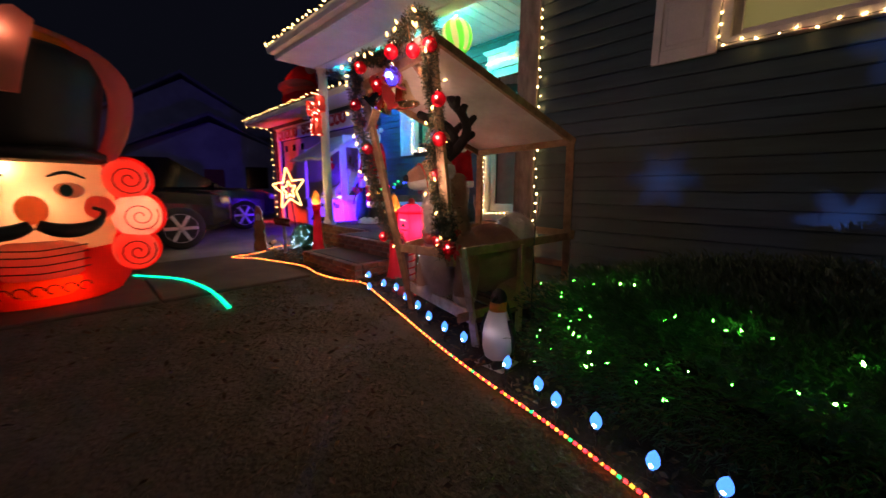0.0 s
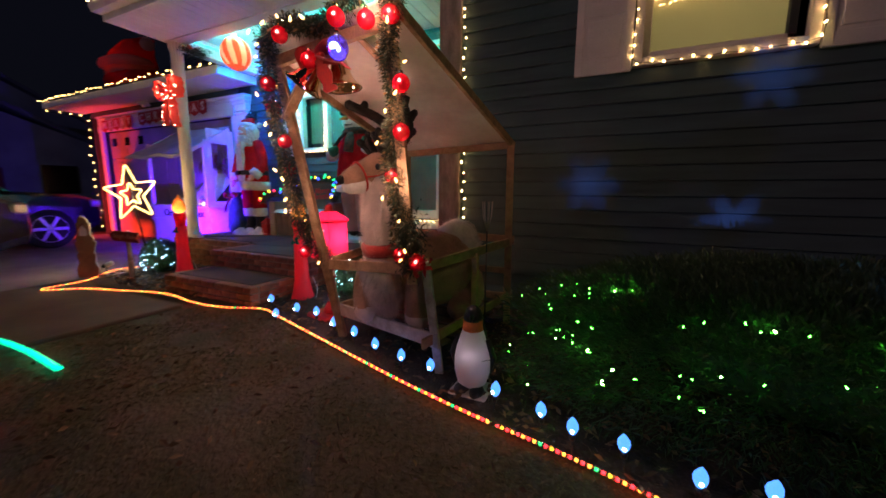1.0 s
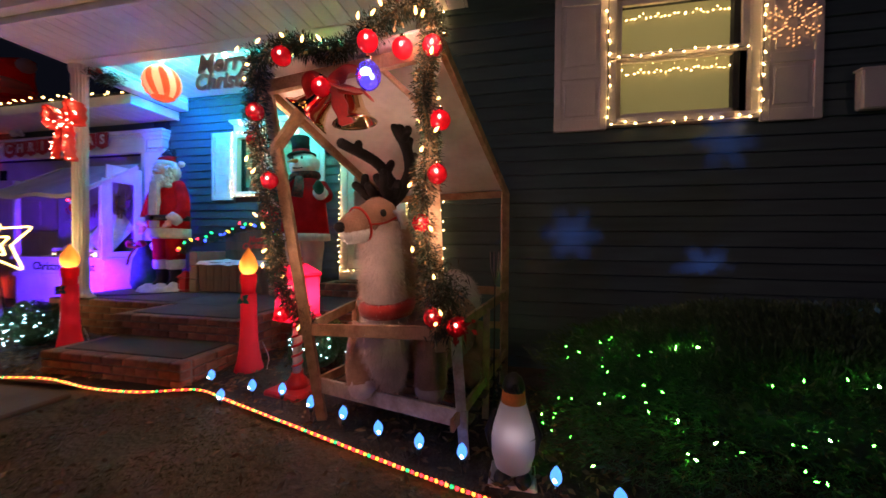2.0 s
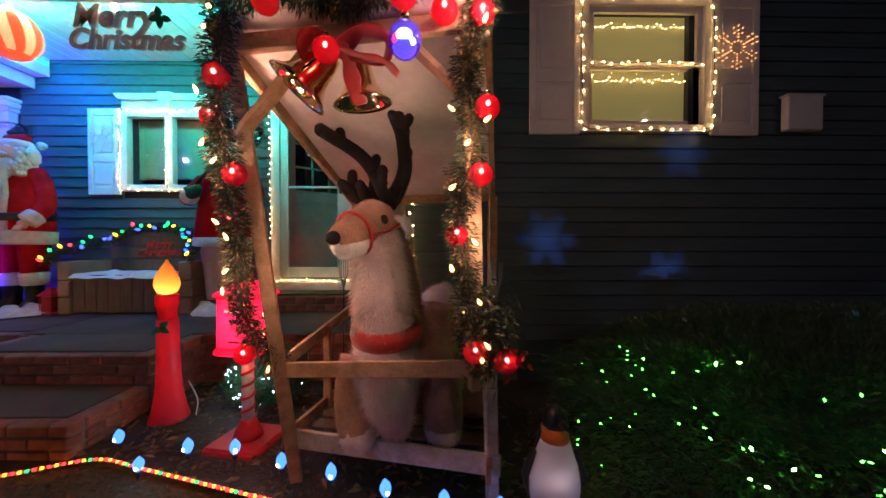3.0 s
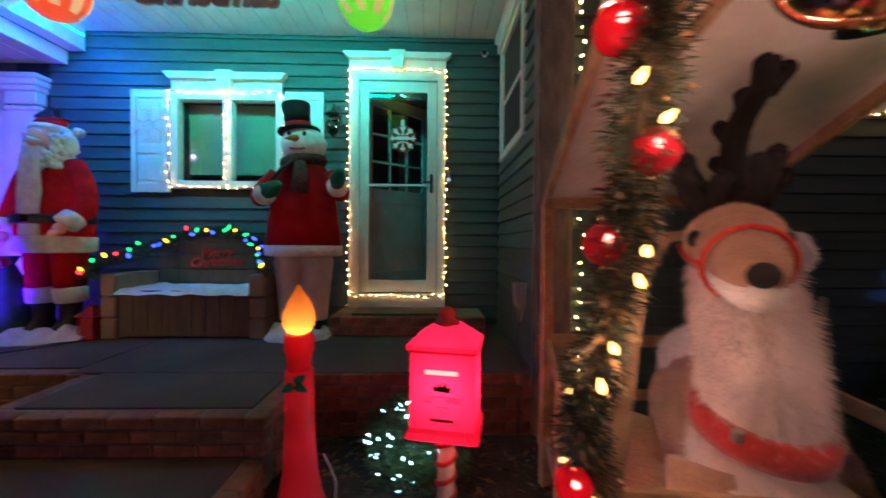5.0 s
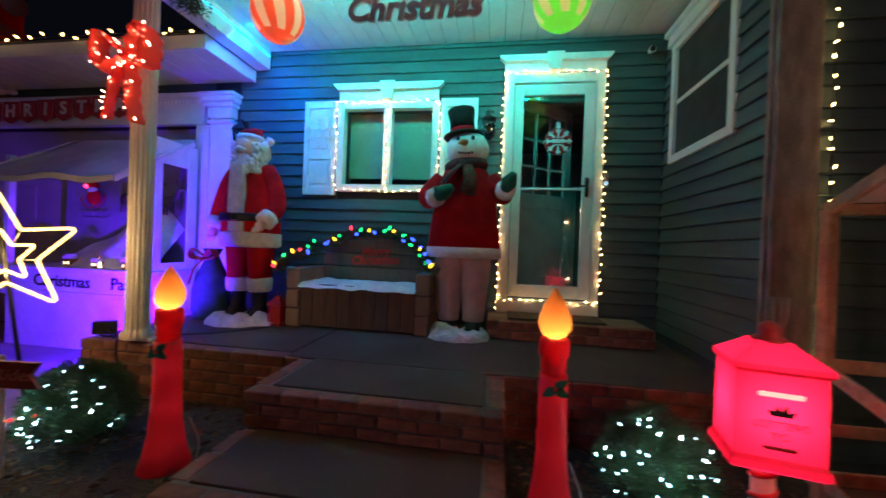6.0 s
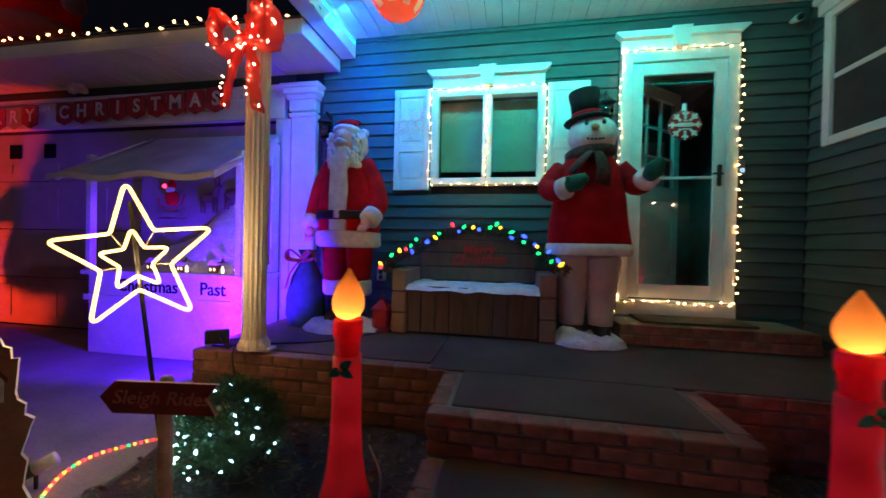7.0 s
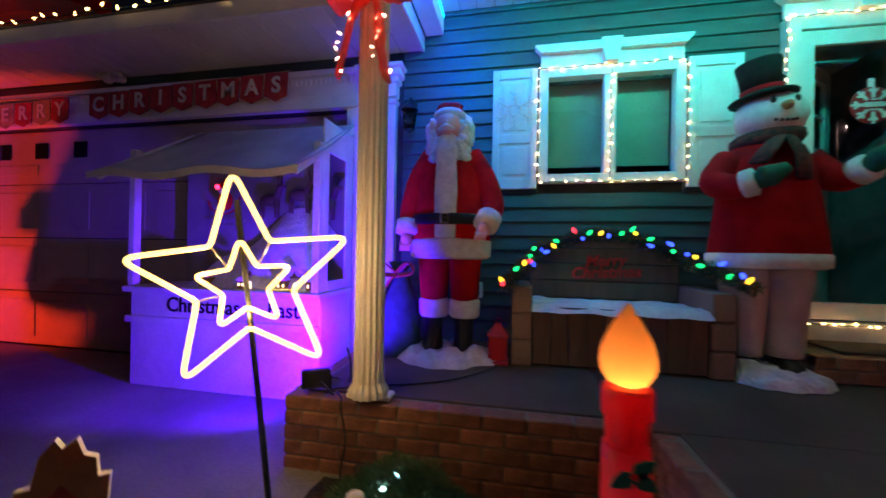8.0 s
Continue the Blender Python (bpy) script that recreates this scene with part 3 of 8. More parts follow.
brick_face(lower_step, 2.31, 2.75, -4.94, 0.0, 0.2, along_y=True)
brick_face(lower_step, 2.31, 2.75, -3.55, 0.0, 0.2, along_y=True, flip=True)
door_step = thing("door_step", MB(M["mortar"]).box((-3.685, 4.245, 0.4), (-2.285, 4.72, 0.568), 0, 0.008), "low brick step under the house door", "step", kind="structure")
brick_face(door_step, -3.69, -2.28, 4.235, 0.402, 0.575)
thing("doormat", MB(M["mat"]).box((-3.5, 4.31, 0.575), (-2.65, 4.66, 0.592), 0, 0.006), "dark brown doormat on the brick door step", "doormat")

# siding on the walls
siding(wall_porch, -6.56, -2.1, 0.343, 3.31, [(-3.62, -2.63, 0, 3.0), (-5.37, -4.26, 1.76, 2.74)], PORCH, -1)
siding(wall_wing, -1.88, 6.5, -0.0196, 4.2, [(-0.47, 0.6, 2.06, 3.14)], WING, -1)
siding(wall_side, 3.34, 4.7, 0.343, 4.2, [(3.64, 4.56, 2.03, 3.2)], SIDE, -1)
siding(wall_garage, -12.3, -6.9, 2.86, 3.2, [], GAR, -1)
part("corner_board", MB(M["corner"]).box((-2.105, 3.262, 0.0), (-1.885, 3.30, 4.2)).box((-2.118, 3.30, 0.0), (-2.08, 3.335, 4.2)), wall_wing, "grey-brown corner board")

# ---- porch roof, ceiling, post ----
ceil_mb = MB(M["soffit"], M["sheathing"])
x = -6.36
while x < -1.64:
    if x < -2.12:
        ceil_mb.box((x + 0.002, 3.44, 3.315), (min(x + 0.152, -2.1) - 0.002, 4.72, 3.332), 0, 0.005)
    ceil_mb.box((x + 0.002, 2.62, 3.175), (min(x + 0.152, -1.62) - 0.002, 3.25, 3.19), 0, 0.005)
    x += 0.152
ceil_mb.box((-6.36, 3.44, 3.334), (-2.1, 4.72, 3.35), 1, 0).box((-6.36, 2.62, 3.192), (-1.62, 3.25, 3.2), 1, 0)
thing("ceiling", ceil_mb, "white vinyl porch ceiling and soffit panels", "ceiling", kind="structure")
roof = MB(M["white"], M["shingle"])
roof.box((-6.36, 3.25, 3.165), (-2.1, 3.44, 3.5))
thing("porch_beam", roof, "white boxed porch beam", "beam", kind="structure")
thing("porch_beam", MB(M["white"]).box((-6.36, 3.44, 3.1), (-6.2, 4.70, 3.5)), "white boxed side beam of the porch, lit blue", "beam", kind="structure")
fas = MB(M["white"])
fas.box((-6.4, 2.585, 3.17), (-1.6, 2.618, 3.33))
thing("fascia", fas, "white porch fascia", "trim", kind="structure")
thing("fascia", MB(M["white"]).box((-6.40, 2.62, 3.17), (-6.362, 4.70, 3.36)), "white porch side fascia", "trim", kind="structure")
gut = MB(M["white"])
gut.prism([(0, 0), (0.1, 0.0), (0.125, 0.05), (0.12, 0.1), (0.112, 0.1), (0.112, 0.05), (0.09, 0.01), (0.005, 0.01), (0.005, 0.1), (0, 0.1)], 4.8, 0, Matrix.Translation((-1.6, 2.58, 3.235)) @ Matrix.Rotation(radians(90), 4, "Z") @ Matrix.Scale(-1, 4, (1, 0, 0)))
thing("gutter", gut, "white gutter along the porch eave", "gutter", kind="structure")
rf = MB(M["shingle"])
rf.add([(-6.42, 2.56, 3.36), (-1.6, 2.56, 3.36), (-1.6, 4.9, 3.95), (-6.42, 4.9, 3.95), (-6.42, 2.56, 3.34), (-1.6, 2.56, 3.34), (-1.6, 4.9, 3.5), (-6.42, 4.9, 3.5)], [(0, 1, 2, 3), (7, 6, 5, 4), (0, 4, 5, 1), (1, 5, 6, 2), (2, 6, 7, 3), (3, 7, 4, 0)])
thing("roof", rf, "dark shingled porch roof", "roof", kind="structure")
rf = MB(M["shingle"])
rf.add([(-12.6, 3.98, 3.12), (-6.38, 3.98, 3.12), (-6.38, 9, 5.3), (-12.6, 9, 5.3), (-12.6, 3.98, 3.09), (-6.38, 3.98, 3.09), (-6.38, 9, 3.2), (-12.6, 9, 3.2)], [(0, 1, 2, 3), (7, 6, 5, 4), (0, 4, 5, 1), (1, 5, 6, 2), (2, 6, 7, 3), (3, 7, 4, 0)])
thing("roof", rf, "dark shingled garage roof", "roof", kind="structure")
rf = MB(M["shingle"])
rf.add([(-2.3, 2.9, 4.2), (6.8, 2.9, 4.2), (6.8, 10.2, 6.0), (-2.3, 10.2, 6.0), (-2.3, 2.9, 4.16), (6.8, 2.9, 4.16), (6.8, 10.2, 4.2), (-2.3, 10.2, 4.2)], [(0, 1, 2, 3), (7, 6, 5, 4), (0, 4, 5, 1), (1, 5, 6, 2), (2, 6, 7, 3), (3, 7, 4, 0)])
thing("roof", rf, "dark shingled roof of the front wing", "roof", kind="structure")
rf = MB(M["shingle"]).add([(-6.9, 4.9, 3.9), (-2, 4.9, 3.9), (-2, 10.1, 5.4), (-6.9, 10.1, 5.4), (-6.9, 4.9, 3.5), (-2, 4.9, 3.5), (-2, 10.1, 3.6), (-6.9, 10.1, 3.6)], [(0, 1, 2, 3), (7, 6, 5, 4), (0, 4, 5, 1), (1, 5, 6, 2), (2, 6, 7, 3), (3, 7, 4, 0)])
thing("roof", rf, "dark shingled house roof behind the porch", "roof", kind="structure")
# garage eave: soffit panels and fascia with a gutter
gs = MB(M["soffit"])
x = -12.6
while x < -6.42:
    gs.box((x + 0.002, 4.03, 2.985), (min(x + 0.2, -6.4) - 0.002, 4.72, 3.0), 0, 0.006)
    x += 0.2
thing("ceiling", gs, "white soffit panels under the garage eave", "soffit", kind="structure")
thing("fascia", MB(M["white"]).box((-12.6, 3.98, 2.965), (-6.4, 4.02, 3.1)), "white garage fascia", "trim", kind="structure")
thing("fascia", MB(M["white"]).box((-6.398, 3.98, 2.965), (-6.37, 4.7, 3.1)), "white end of the garage eave", "trim", kind="structure")
# pilaster and entablature beside the garage door
pil = holder("pilaster", (-6.8, 4.7, 0), "white pilaster with a moulded capital, lit violet", "pilaster", kind="structure")
part("shaft", MB(M["white"]).box((-6.9, 4.655, 0.0), (-6.62, 4.735, 2.55), 0, 0.01), pil)
cap = MB(M["white"])
for i, (z0, z1, e) in enumerate(((2.5, 2.54, 0.015), (2.56, 2.68, 0.012), (2.68, 2.73, 0.035), (2.73, 2.79, 0.06), (2.79, 2.83, 0.085))):
    cap.box((-6.9 - e, 4.64 - e, z0), (-6.62 + e, 4.735, z1), 0, 0.008)
part("capital", cap, pil)
head = holder("garage_header", (-9, 4.7, 2.5), "white garage header with a dentil band", "trim", kind="structure")
hb = MB(M["white"]).box((-11.9, 4.66, 2.5), (-6.99, 4.735, 2.62), 0, 0.006).box((-11.9, 4.675, 2.62), (-6.99, 4.735, 2.8), 0, 0.003).box((-11.9, 4.64, 2.8), (-6.99, 4.735, 2.86), 0, 0.01)
part("band", hb, head)
dm = MB(M["white"]).box((-0.012, 0, 0), (0.012, 0.014, 0.05), 0, 0.002).mesh("dentil")
for i in range(90):
    piece("dentil", dm, (-7.02 - i * 0.05, 4.662, 2.73), head)
part("jamb", MB(M["white"]).box((-7.1, 4.68, 0.012), (-6.92, 4.735, 2.5)), head)
part("jamb", MB(M["white"]).box((-11.9, 4.68, 0.012), (-11.75, 4.735, 2.5)), head)
# sectional garage door
gd = holder("garage_door", (-9.4, 4.8, 0.0), "pale sectional garage door, partly lit red", "garage door", kind="structure")
for r in range(4):
    z0 = 0.02 + r * 0.62
    sec = MB(M["garage"]).box((-11.75, 4.80, z0), (-7.1, 4.84, z0 + 0.612), 0, 0.006)
    for c in range(6):
        xa = -11.62 + c * 0.76
        if r < 3:
            sec.box((xa, 4.79, z0 + 0.1), (xa + 0.62, 4.802, z0 + 0.52), 0, 0.02)
        else:
            sec.box((xa, 4.792, z0 + 0.1), (xa + 0.62, 4.802, z0 + 0.22), 0, 0.01)
    secp = part("door_section", sec, gd)
    if r == 3:
        for c in range(3):
            xa = -11.04 + (c - 1) * 0.57
            part("pane", MB(M["car_glass"]).box((xa, 4.786, 2.17), (xa + 0.19, 4.793, 2.35), 0, 0.002), secp)
# fluted porch post
post = holder("porch_post", (-6.3, 3.325, 0.404), "cream-white fluted porch post on the brick base", "post", kind="structure")
part("plinth", MB(M["post"]).box((-6.42, 3.205 + 0.14, 0.404), (-6.18, 3.44, 0.43), 0, 0.006), post)
sh = MB(M["post"]).lathe([(0.105, 0.43), (0.105, 0.46), (0.082, 0.5), (0.078, 0.6), (0.078, 3.0), (0.083, 3.05), (0.1, 3.1), (0.1, 3.165)], 32, 0, Matrix.Translation((-6.3, 3.36, 0)), flute=0.11, smooth=False)
part("shaft", sh, post)

# ---- windows and door of the house ----
def shutter(name, x0, x1, z0, z1, y, mat, wall, label):
    sh = holder(name, ((x0 + x1) / 2, y, z0), label, "shutter", "window shutters")
    w = 0.055
    fr = MB(M[mat])
    zm = z0 + (z1 - z0) * 0.42
    fr.box((x0, y - 0.03, z0), (x0 + w, y, z1)).box((x1 - w, y - 0.03, z0), (x1, y, z1))
    for a, b in ((z0, z0 + 0.09), (zm - 0.04, zm + 0.04), (z1 - 0.08, z1)):
        fr.box((x0 + w, y - 0.028, a), (x1 - w, y, b))
    part("frame", fr, sh)
    for a, b in ((z0 + 0.09, zm - 0.04), (zm + 0.04, z1 - 0.08)):
        part("panel", MB(M[mat]).box((x0 + w, y - 0.014, a), (x1 - w, y - 0.002, b), 0, 0.001).box((x0 + w + 0.03, y - 0.024, a + 0.03), (x1 - w - 0.03, y - 0.012, b - 0.03), 0, 0.01), sh)
    return sh


def pediment(parent, x0, x1, z0, z1, y):
    p = MB(M["white"])
    h = z1 - z0
    p.box((x0 + 0.05, y - 0.03, z0), (x1 - 0.05, y, z0 + h * 0.7), 0, 0.004)
    p.prism([(x0 + 0.05, z0 + h * 0.62), (x1 - 0.05, z0 + h * 0.62), (x1, z1 - 0.015), (x1, z1), (x0, z1), (x0, z1 - 0.015)], 0.075, 0, Matrix.Translation((0, y - 0.075, 0)))
    xm = (x0 + x1) / 2
    p.prism([(xm - 0.05, z0 + 0.005), (xm + 0.05, z0 + 0.005), (xm + 0.08, z1 + 0.012), (xm - 0.08, z1 + 0.012)], 0.09, 0, Matrix.Translation((0, y - 0.092, 0)))
    return part("pediment", p, parent)


def frame_bars(x0, x1, z0, z1, w, y0, y1, mat="white"):
    f = MB(M[mat])
    f.box((x0, y0, z0), (x0 + w, y1, z1)).box((x1 - w, y0, z0), (x1, y1, z1))
    return f.box((x0 + w, y0, z0), (x1 - w, y1, z0 + w)).box((x0 + w, y0, z1 - w), (x1 - w, y1, z1))


w1 = holder("window_1", (-4.8, 4.7, 1.78), "white double window under a moulded pediment, edged with lights", "window", kind="structure")
part("window_frame", frame_bars(-5.37, -4.26, 1.765, 2.715, 0.075, 4.67, 4.76), w1)
part("mullion", MB(M["white"]).box((-4.86, 4.675, 1.84), (-4.765, 4.76, 2.64)), w1)
for a, b in ((-5.295, -4.86), (-4.765, -4.335)):
    part("pane", MB(M["glass"]).sheet((a, 4.72, 1.84), (b, 4.726, 2.64), 0, 0), w1).visible_shadow = False
part("roller_shade", MB(M["shade"]).box((-5.3, 4.86, 1.93), (-4.3, 4.865, 2.66), 0, 0), w1, "pale drawn roller shade")
pediment(w1, -5.41, -4.225, 2.72, 2.9, 4.705)
shutter("shutter", -5.755, -5.385, 1.72, 2.735, 4.705, "white", w1, "white panelled shutter washed in cyan light")
shutter("shutter", -4.245, -3.865, 1.72, 2.735, 4.705, "white", w1, "white panelled shutter washed in cyan light")

w2 = holder("window_2", (0.05, 3.27, 2.05), "white sash window with drawn shade, edged with warm lights", "window", kind="structure")
part("window_frame", frame_bars(-0.465, 0.6, 2.06, 3.14, 0.06, 3.235, 3.33, "shutter"), w2)
part("sash", frame_bars(-0.405, 0.54, 2.6, 3.08, 0.045, 3.265, 3.30, "shutter"), w2)
part("sash", frame_bars(-0.405, 0.54, 2.12, 2.64, 0.05, 3.30, 3.34, "shutter"), w2)
part("pane", MB(M["glass"]).sheet((-0.36, 3.28, 2.64), (0.5, 3.285, 3.04), 0, 0), w2).visible_shadow = False
part("pane", MB(M["glass"]).sheet((-0.36, 3.318, 2.17), (0.5, 3.323, 2.6), 0, 0), w2).visible_shadow = False
part("roller_shade", MB(M["shade_lit"]).add([(-0.41, 3.355, 2.1), (0.56, 3.355, 2.1), (0.56, 3.355, 3.1), (-0.41, 3.355, 3.1)], [(0, 1, 2, 3)]), w2, "drawn olive-beige roller shade")
lamp("room_lamp", "POINT", Matrix.Translation((0.1, 5.2, 2.9)), 75, (1.0, 0.85, 0.5), 0.2)
shutter("shutter", -0.885, -0.475, 2.035, 3.15, 3.272, "shutter", w2, "off-white panelled shutter on the dark siding")
shutter("shutter", 0.61, 1.0, 2.035, 3.15, 3.272, "shutter", w2, "off-white panelled shutter on the dark siding")
w3 = holder("window_3", (-2.1, 4.1, 2.03), "white-framed sash window in the side wall", "window", kind="structure")
sf = MB(M["white"])
for a, b in (((3.64, 2.03), (3.71, 3.1)), ((4.49, 2.03), (4.56, 3.1)), ((3.71, 2.03), (4.49, 2.1)), ((3.71, 3.04), (4.49, 3.1))):
    sf.box((-2.115, a[0], a[1]), (-2.05, b[0], b[1]))
part("window_frame", sf, w3)
part("sash", MB(M["white"]).box((-2.09, 3.71, 2.55), (-2.06, 4.49, 2.59)), w3)
part("pane", MB(M["glass"]).sheet((-2.07, 3.71, 2.1), (-2.064, 4.49, 3.04), 0, 0), w3).visible_shadow = False
part("insect_screen", MB(M["screen"]).box((-2.085, 3.71, 2.1), (-2.082, 4.49, 2.56), 0, 0).box((-2.085, 3.71, 2.585), (-2.082, 4.49, 3.04), 0, 0), w3, "dull grey insect screen")
part("dark_shade", MB(M["sheathing"]).box((-2.0, 3.68, 2.08), (-1.995, 4.52, 3.06), 0, 0), w3)
part("pediment", MB(M["white"]).box((-2.135, 3.6, 3.1), (-2.08, 4.6, 3.2)).box((-2.16, 3.57, 3.2), (-2.08, 4.63, 3.26), 0, 0.012), w3)

# storm door, open inner door, hall behind
d1 = holder("door_1", (-3.1, 4.7, 0.72), "white full-view storm door with a dark glass, lights round its frame", "door", kind="structure")
part("door_frame", MB(M["white"]).box((-3.605, 4.66, 0.72), (-3.505, 4.75, 2.96)).box((-2.725, 4.66, 0.72), (-2.645, 4.75, 2.96)).box((-3.505, 4.66, 2.86), (-2.725, 4.75, 2.96)), d1)
part("sill", MB(M["white"]).box((-3.61, 4.64, 0.578), (-2.64, 4.73, 0.722)), d1)
part("storm_leaf", MB(M["white"]).box((-3.5, 4.68, 0.735), (-3.41, 4.715, 2.855)).box((-2.825, 4.68, 0.735), (-2.73, 4.715, 2.855)).box((-3.41, 4.68, 0.735), (-2.825, 4.715, 0.86)).box((-3.41, 4.68, 2.745), (-2.825, 4.715, 2.855)).box((-3.41, 4.685, 1.806), (-2.825, 4.712, 1.832)), d1)
part("pane", MB(M["glass"]).sheet((-3.41, 4.7, 1.832), (-2.825, 4.706, 2.745), 0, 0), d1).visible_shadow = False
part("pane", MB(M["glass"]).sheet((-3.41, 4.7, 0.86), (-2.825, 4.706, 1.806), 0, 0), d1).visible_shadow = False
part("handle", MB(M["black"]).box((-2.80, 4.655, 1.74), (-2.765, 4.685, 1.93), 0, 0.01).box((-2.79, 4.62, 1.83), (-2.775, 4.66, 1.85)).box((-2.86, 4.615, 1.832), (-2.775, 4.63, 1.85)), d1, "black lever handle")
pediment(d1, -3.66, -2.59, 2.965, 3.13, 4.705)
inner = Matrix.Translation((-3.5, 4.86, 0.72)) @ Matrix.Rotation(radians(38), 4, "Z")
leaf = MB(M["inner_door"])
leaf.box((0, -0.02, 0), (0.1, 0.02, 2.1), 0, 0.003, inner).box((0.76, -0.02, 0), (0.86, 0.02, 2.1), 0, 0.003, inner).box((0.1, -0.02, 0), (0.76, 0.02, 0.2), 0, 0.003, inner).box((0.1, -0.02, 0.95), (0.76, 0.02, 1.1), 0, 0.003, inner).box((0.1, -0.02, 1.98), (0.76, 0.02, 2.1), 0, 0.003, inner)
leaf.box((0.1, -0.008, 0.2), (0.76, 0.008, 0.95), 0, 0.003, inner)
for i in range(1, 3):
    leaf.box((0.1 + i * 0.22 - 0.012, -0.015, 1.1), (0.1 + i * 0.22 + 0.012, 0.015, 1.98), 0, 0.002, inner).box((0.1, -0.014, 1.1 + i * 0.293 - 0.012), (0.76, 0.014, 1.1 + i * 0.293 + 0.012), 0, 0.002, inner)
door_2 = thing("door_2", leaf, "white house door with small panes, standing open inside", "door", kind="structure")
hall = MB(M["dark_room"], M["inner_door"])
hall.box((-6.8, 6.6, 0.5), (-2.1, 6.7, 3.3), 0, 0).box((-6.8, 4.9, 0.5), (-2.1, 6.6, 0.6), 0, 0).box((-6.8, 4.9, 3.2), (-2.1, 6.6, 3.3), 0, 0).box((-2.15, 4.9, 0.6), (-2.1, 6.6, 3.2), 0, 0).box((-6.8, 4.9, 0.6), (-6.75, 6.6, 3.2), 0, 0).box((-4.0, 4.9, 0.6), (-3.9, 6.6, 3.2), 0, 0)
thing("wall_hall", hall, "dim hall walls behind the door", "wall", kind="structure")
pd = MB(M["inner_door"]).box((-3.3, 6.55, 0.6), (-2.5, 6.6, 2.65), 0, 0.006)
for z0, z1 in ((0.8, 1.35), (1.5, 2.45)):
    for xa in (-3.2, -2.85):
        pd.box((xa, 6.535, z0), (xa + 0.27, 6.552, z1), 0, 0.014)
thing("door_3", pd, "white panelled inner door at the back of the hall", "door", kind="structure")


# ---- reindeer stall ----
def loft(mb, rings, n=18, mat=0, rough=0.0, freq=9.0):
    """A skin through elliptical rings (x, y, z, rx, ry)."""
    vs, fs = [], []
    for x, y, z, rx, ry in rings:
        for j in range(n):
            t = math.tau * j / n
            d = Vector((math.cos(t), math.sin(t), 0))
            s = 1 + (rough * noise.noise(Vector((d.x * 2 + x, d.y * 2 + y, z * freq))) if rough else 0)
            vs.append((x + rx * d.x * s, y + ry * d.y * s, z))
    k = len(rings)
    for i in range(k - 1):
        for j in range(n):
            fs.append((i * n + j, i * n + (j + 1) % n, (i + 1) * n + (j + 1) % n, (i + 1) * n + j))
    fs += [tuple(range(n - 1, -1, -1)), tuple((k - 1) * n + j for j in range(n))]
    return mb.add(vs, fs, mat, True)


def fuzz(mb, count, length, mat_of, r2, pull=(0, 0, -0.4), width=0.004):
    """Short hairs that stand out of the faces built so far; mat_of maps a face's material to a hair's, or leaves it out."""
    faces = [(f, mt) for f, mt in zip(mb.f, mb.mi) if mt in mat_of]
    areas, tot = [], 0.0
    for f, mt in faces:
        a, b, c = (Vector(mb.v[f[i]]) for i in (0, 1, 2))
        tot += (b - a).cross(c - a).length
        areas.append(tot)
    import_v, import_f, import_m = [], [], []
    idx = np.searchsorted(areas, [r2.random() * tot for _ in range(count)])
    for i in idx:
        f, mt = faces[min(int(i), len(faces) - 1)]
        p = [Vector(mb.v[q]) for q in f]
        nrm = (p[1] - p[0]).cross(p[2] - p[0])
        if nrm.length < 1e-9 or len(p) > 4:
            continue
        nrm.normalize()
        u, v = r2.random(), r2.random()
        at = p[0].lerp(p[1], u).lerp((p[3] if len(p) > 3 else p[2]).lerp(p[2], u), v) - nrm * 0.002
        d = (nrm + Vector(pull) + 0.5 * Vector((r2.uniform(-1, 1), r2.uniform(-1, 1), r2.uniform(-1, 1)))).normalized()
        s = d.cross(Vector((r2.uniform(-1, 1), r2.uniform(-1, 1), r2.uniform(-1, 1)))).normalized() * width * 0.5
        ln = length * r2.uniform(0.5, 1.3)
        o = len(mb.v) + len(import_v)
        import_v += [tuple(at + s), tuple(at - s), tuple(at + d * ln)]
        import_f.append((o, o + 1, o + 2))
        import_m.append(mat_of[mt])
    mb.v += import_v
    mb.f += import_f
    mb.mi += import_m
    mb.sm += [True] * len(import_f)
    return mb


FL0, FL1 = Vector((-2.30, 2.03, 0.0)), Vector((-2.36, 1.60, 1.86))
FR0, FR1 = Vector((-1.49, 1.665, 0.6)), Vector((-1.535, 1.53, 1.92))
BL0, BL1 = Vector((-2.19, 2.79, 0.0)), Vector((-2.19, 2.80, 1.43))
BR0, BR1 = Vector((-1.26, 2.82, 0.0)), Vector((-1.26, 2.76, 1.47))
stall = holder("reindeer_stall", (-1.8, 2.2, 0.0), "rough pine stall with a white sloping roof", "wooden stall")
for a, b in ((FL0, FL1), (FR0, FR1), (BL0, BL1), (BR0, BR1)):
    part("post", MB(M["wood"]).beam(a, b, 0.04, 0.055, 0, (1, 0.3, 0)), stall)
part("front_leg", MB(M["wood_white"]).beam((-1.40, 1.83, 0.0), (-1.435, 1.705, 0.72), 0.03, 0.05, 0, (1, 0.3, 0)), stall, "weathered white board")
part("top_beam", MB(M["wood"]).beam(FL1 + Vector((-0.05, 0, -0.03)), FR1 + Vector((0.05, 0, -0.03)), 0.035, 0.06), stall)
part("front_rail", MB(M["wood"]).beam((-2.40, 1.93, 0.585), (-1.44, 1.63, 0.69), 0.02, 0.065), stall)
part("bottom_rail", MB(M["wood_white"]).beam((-2.33, 2.0, 0.245), (-1.38, 1.765, 0.245), 0.022, 0.085), stall, "weathered white board")
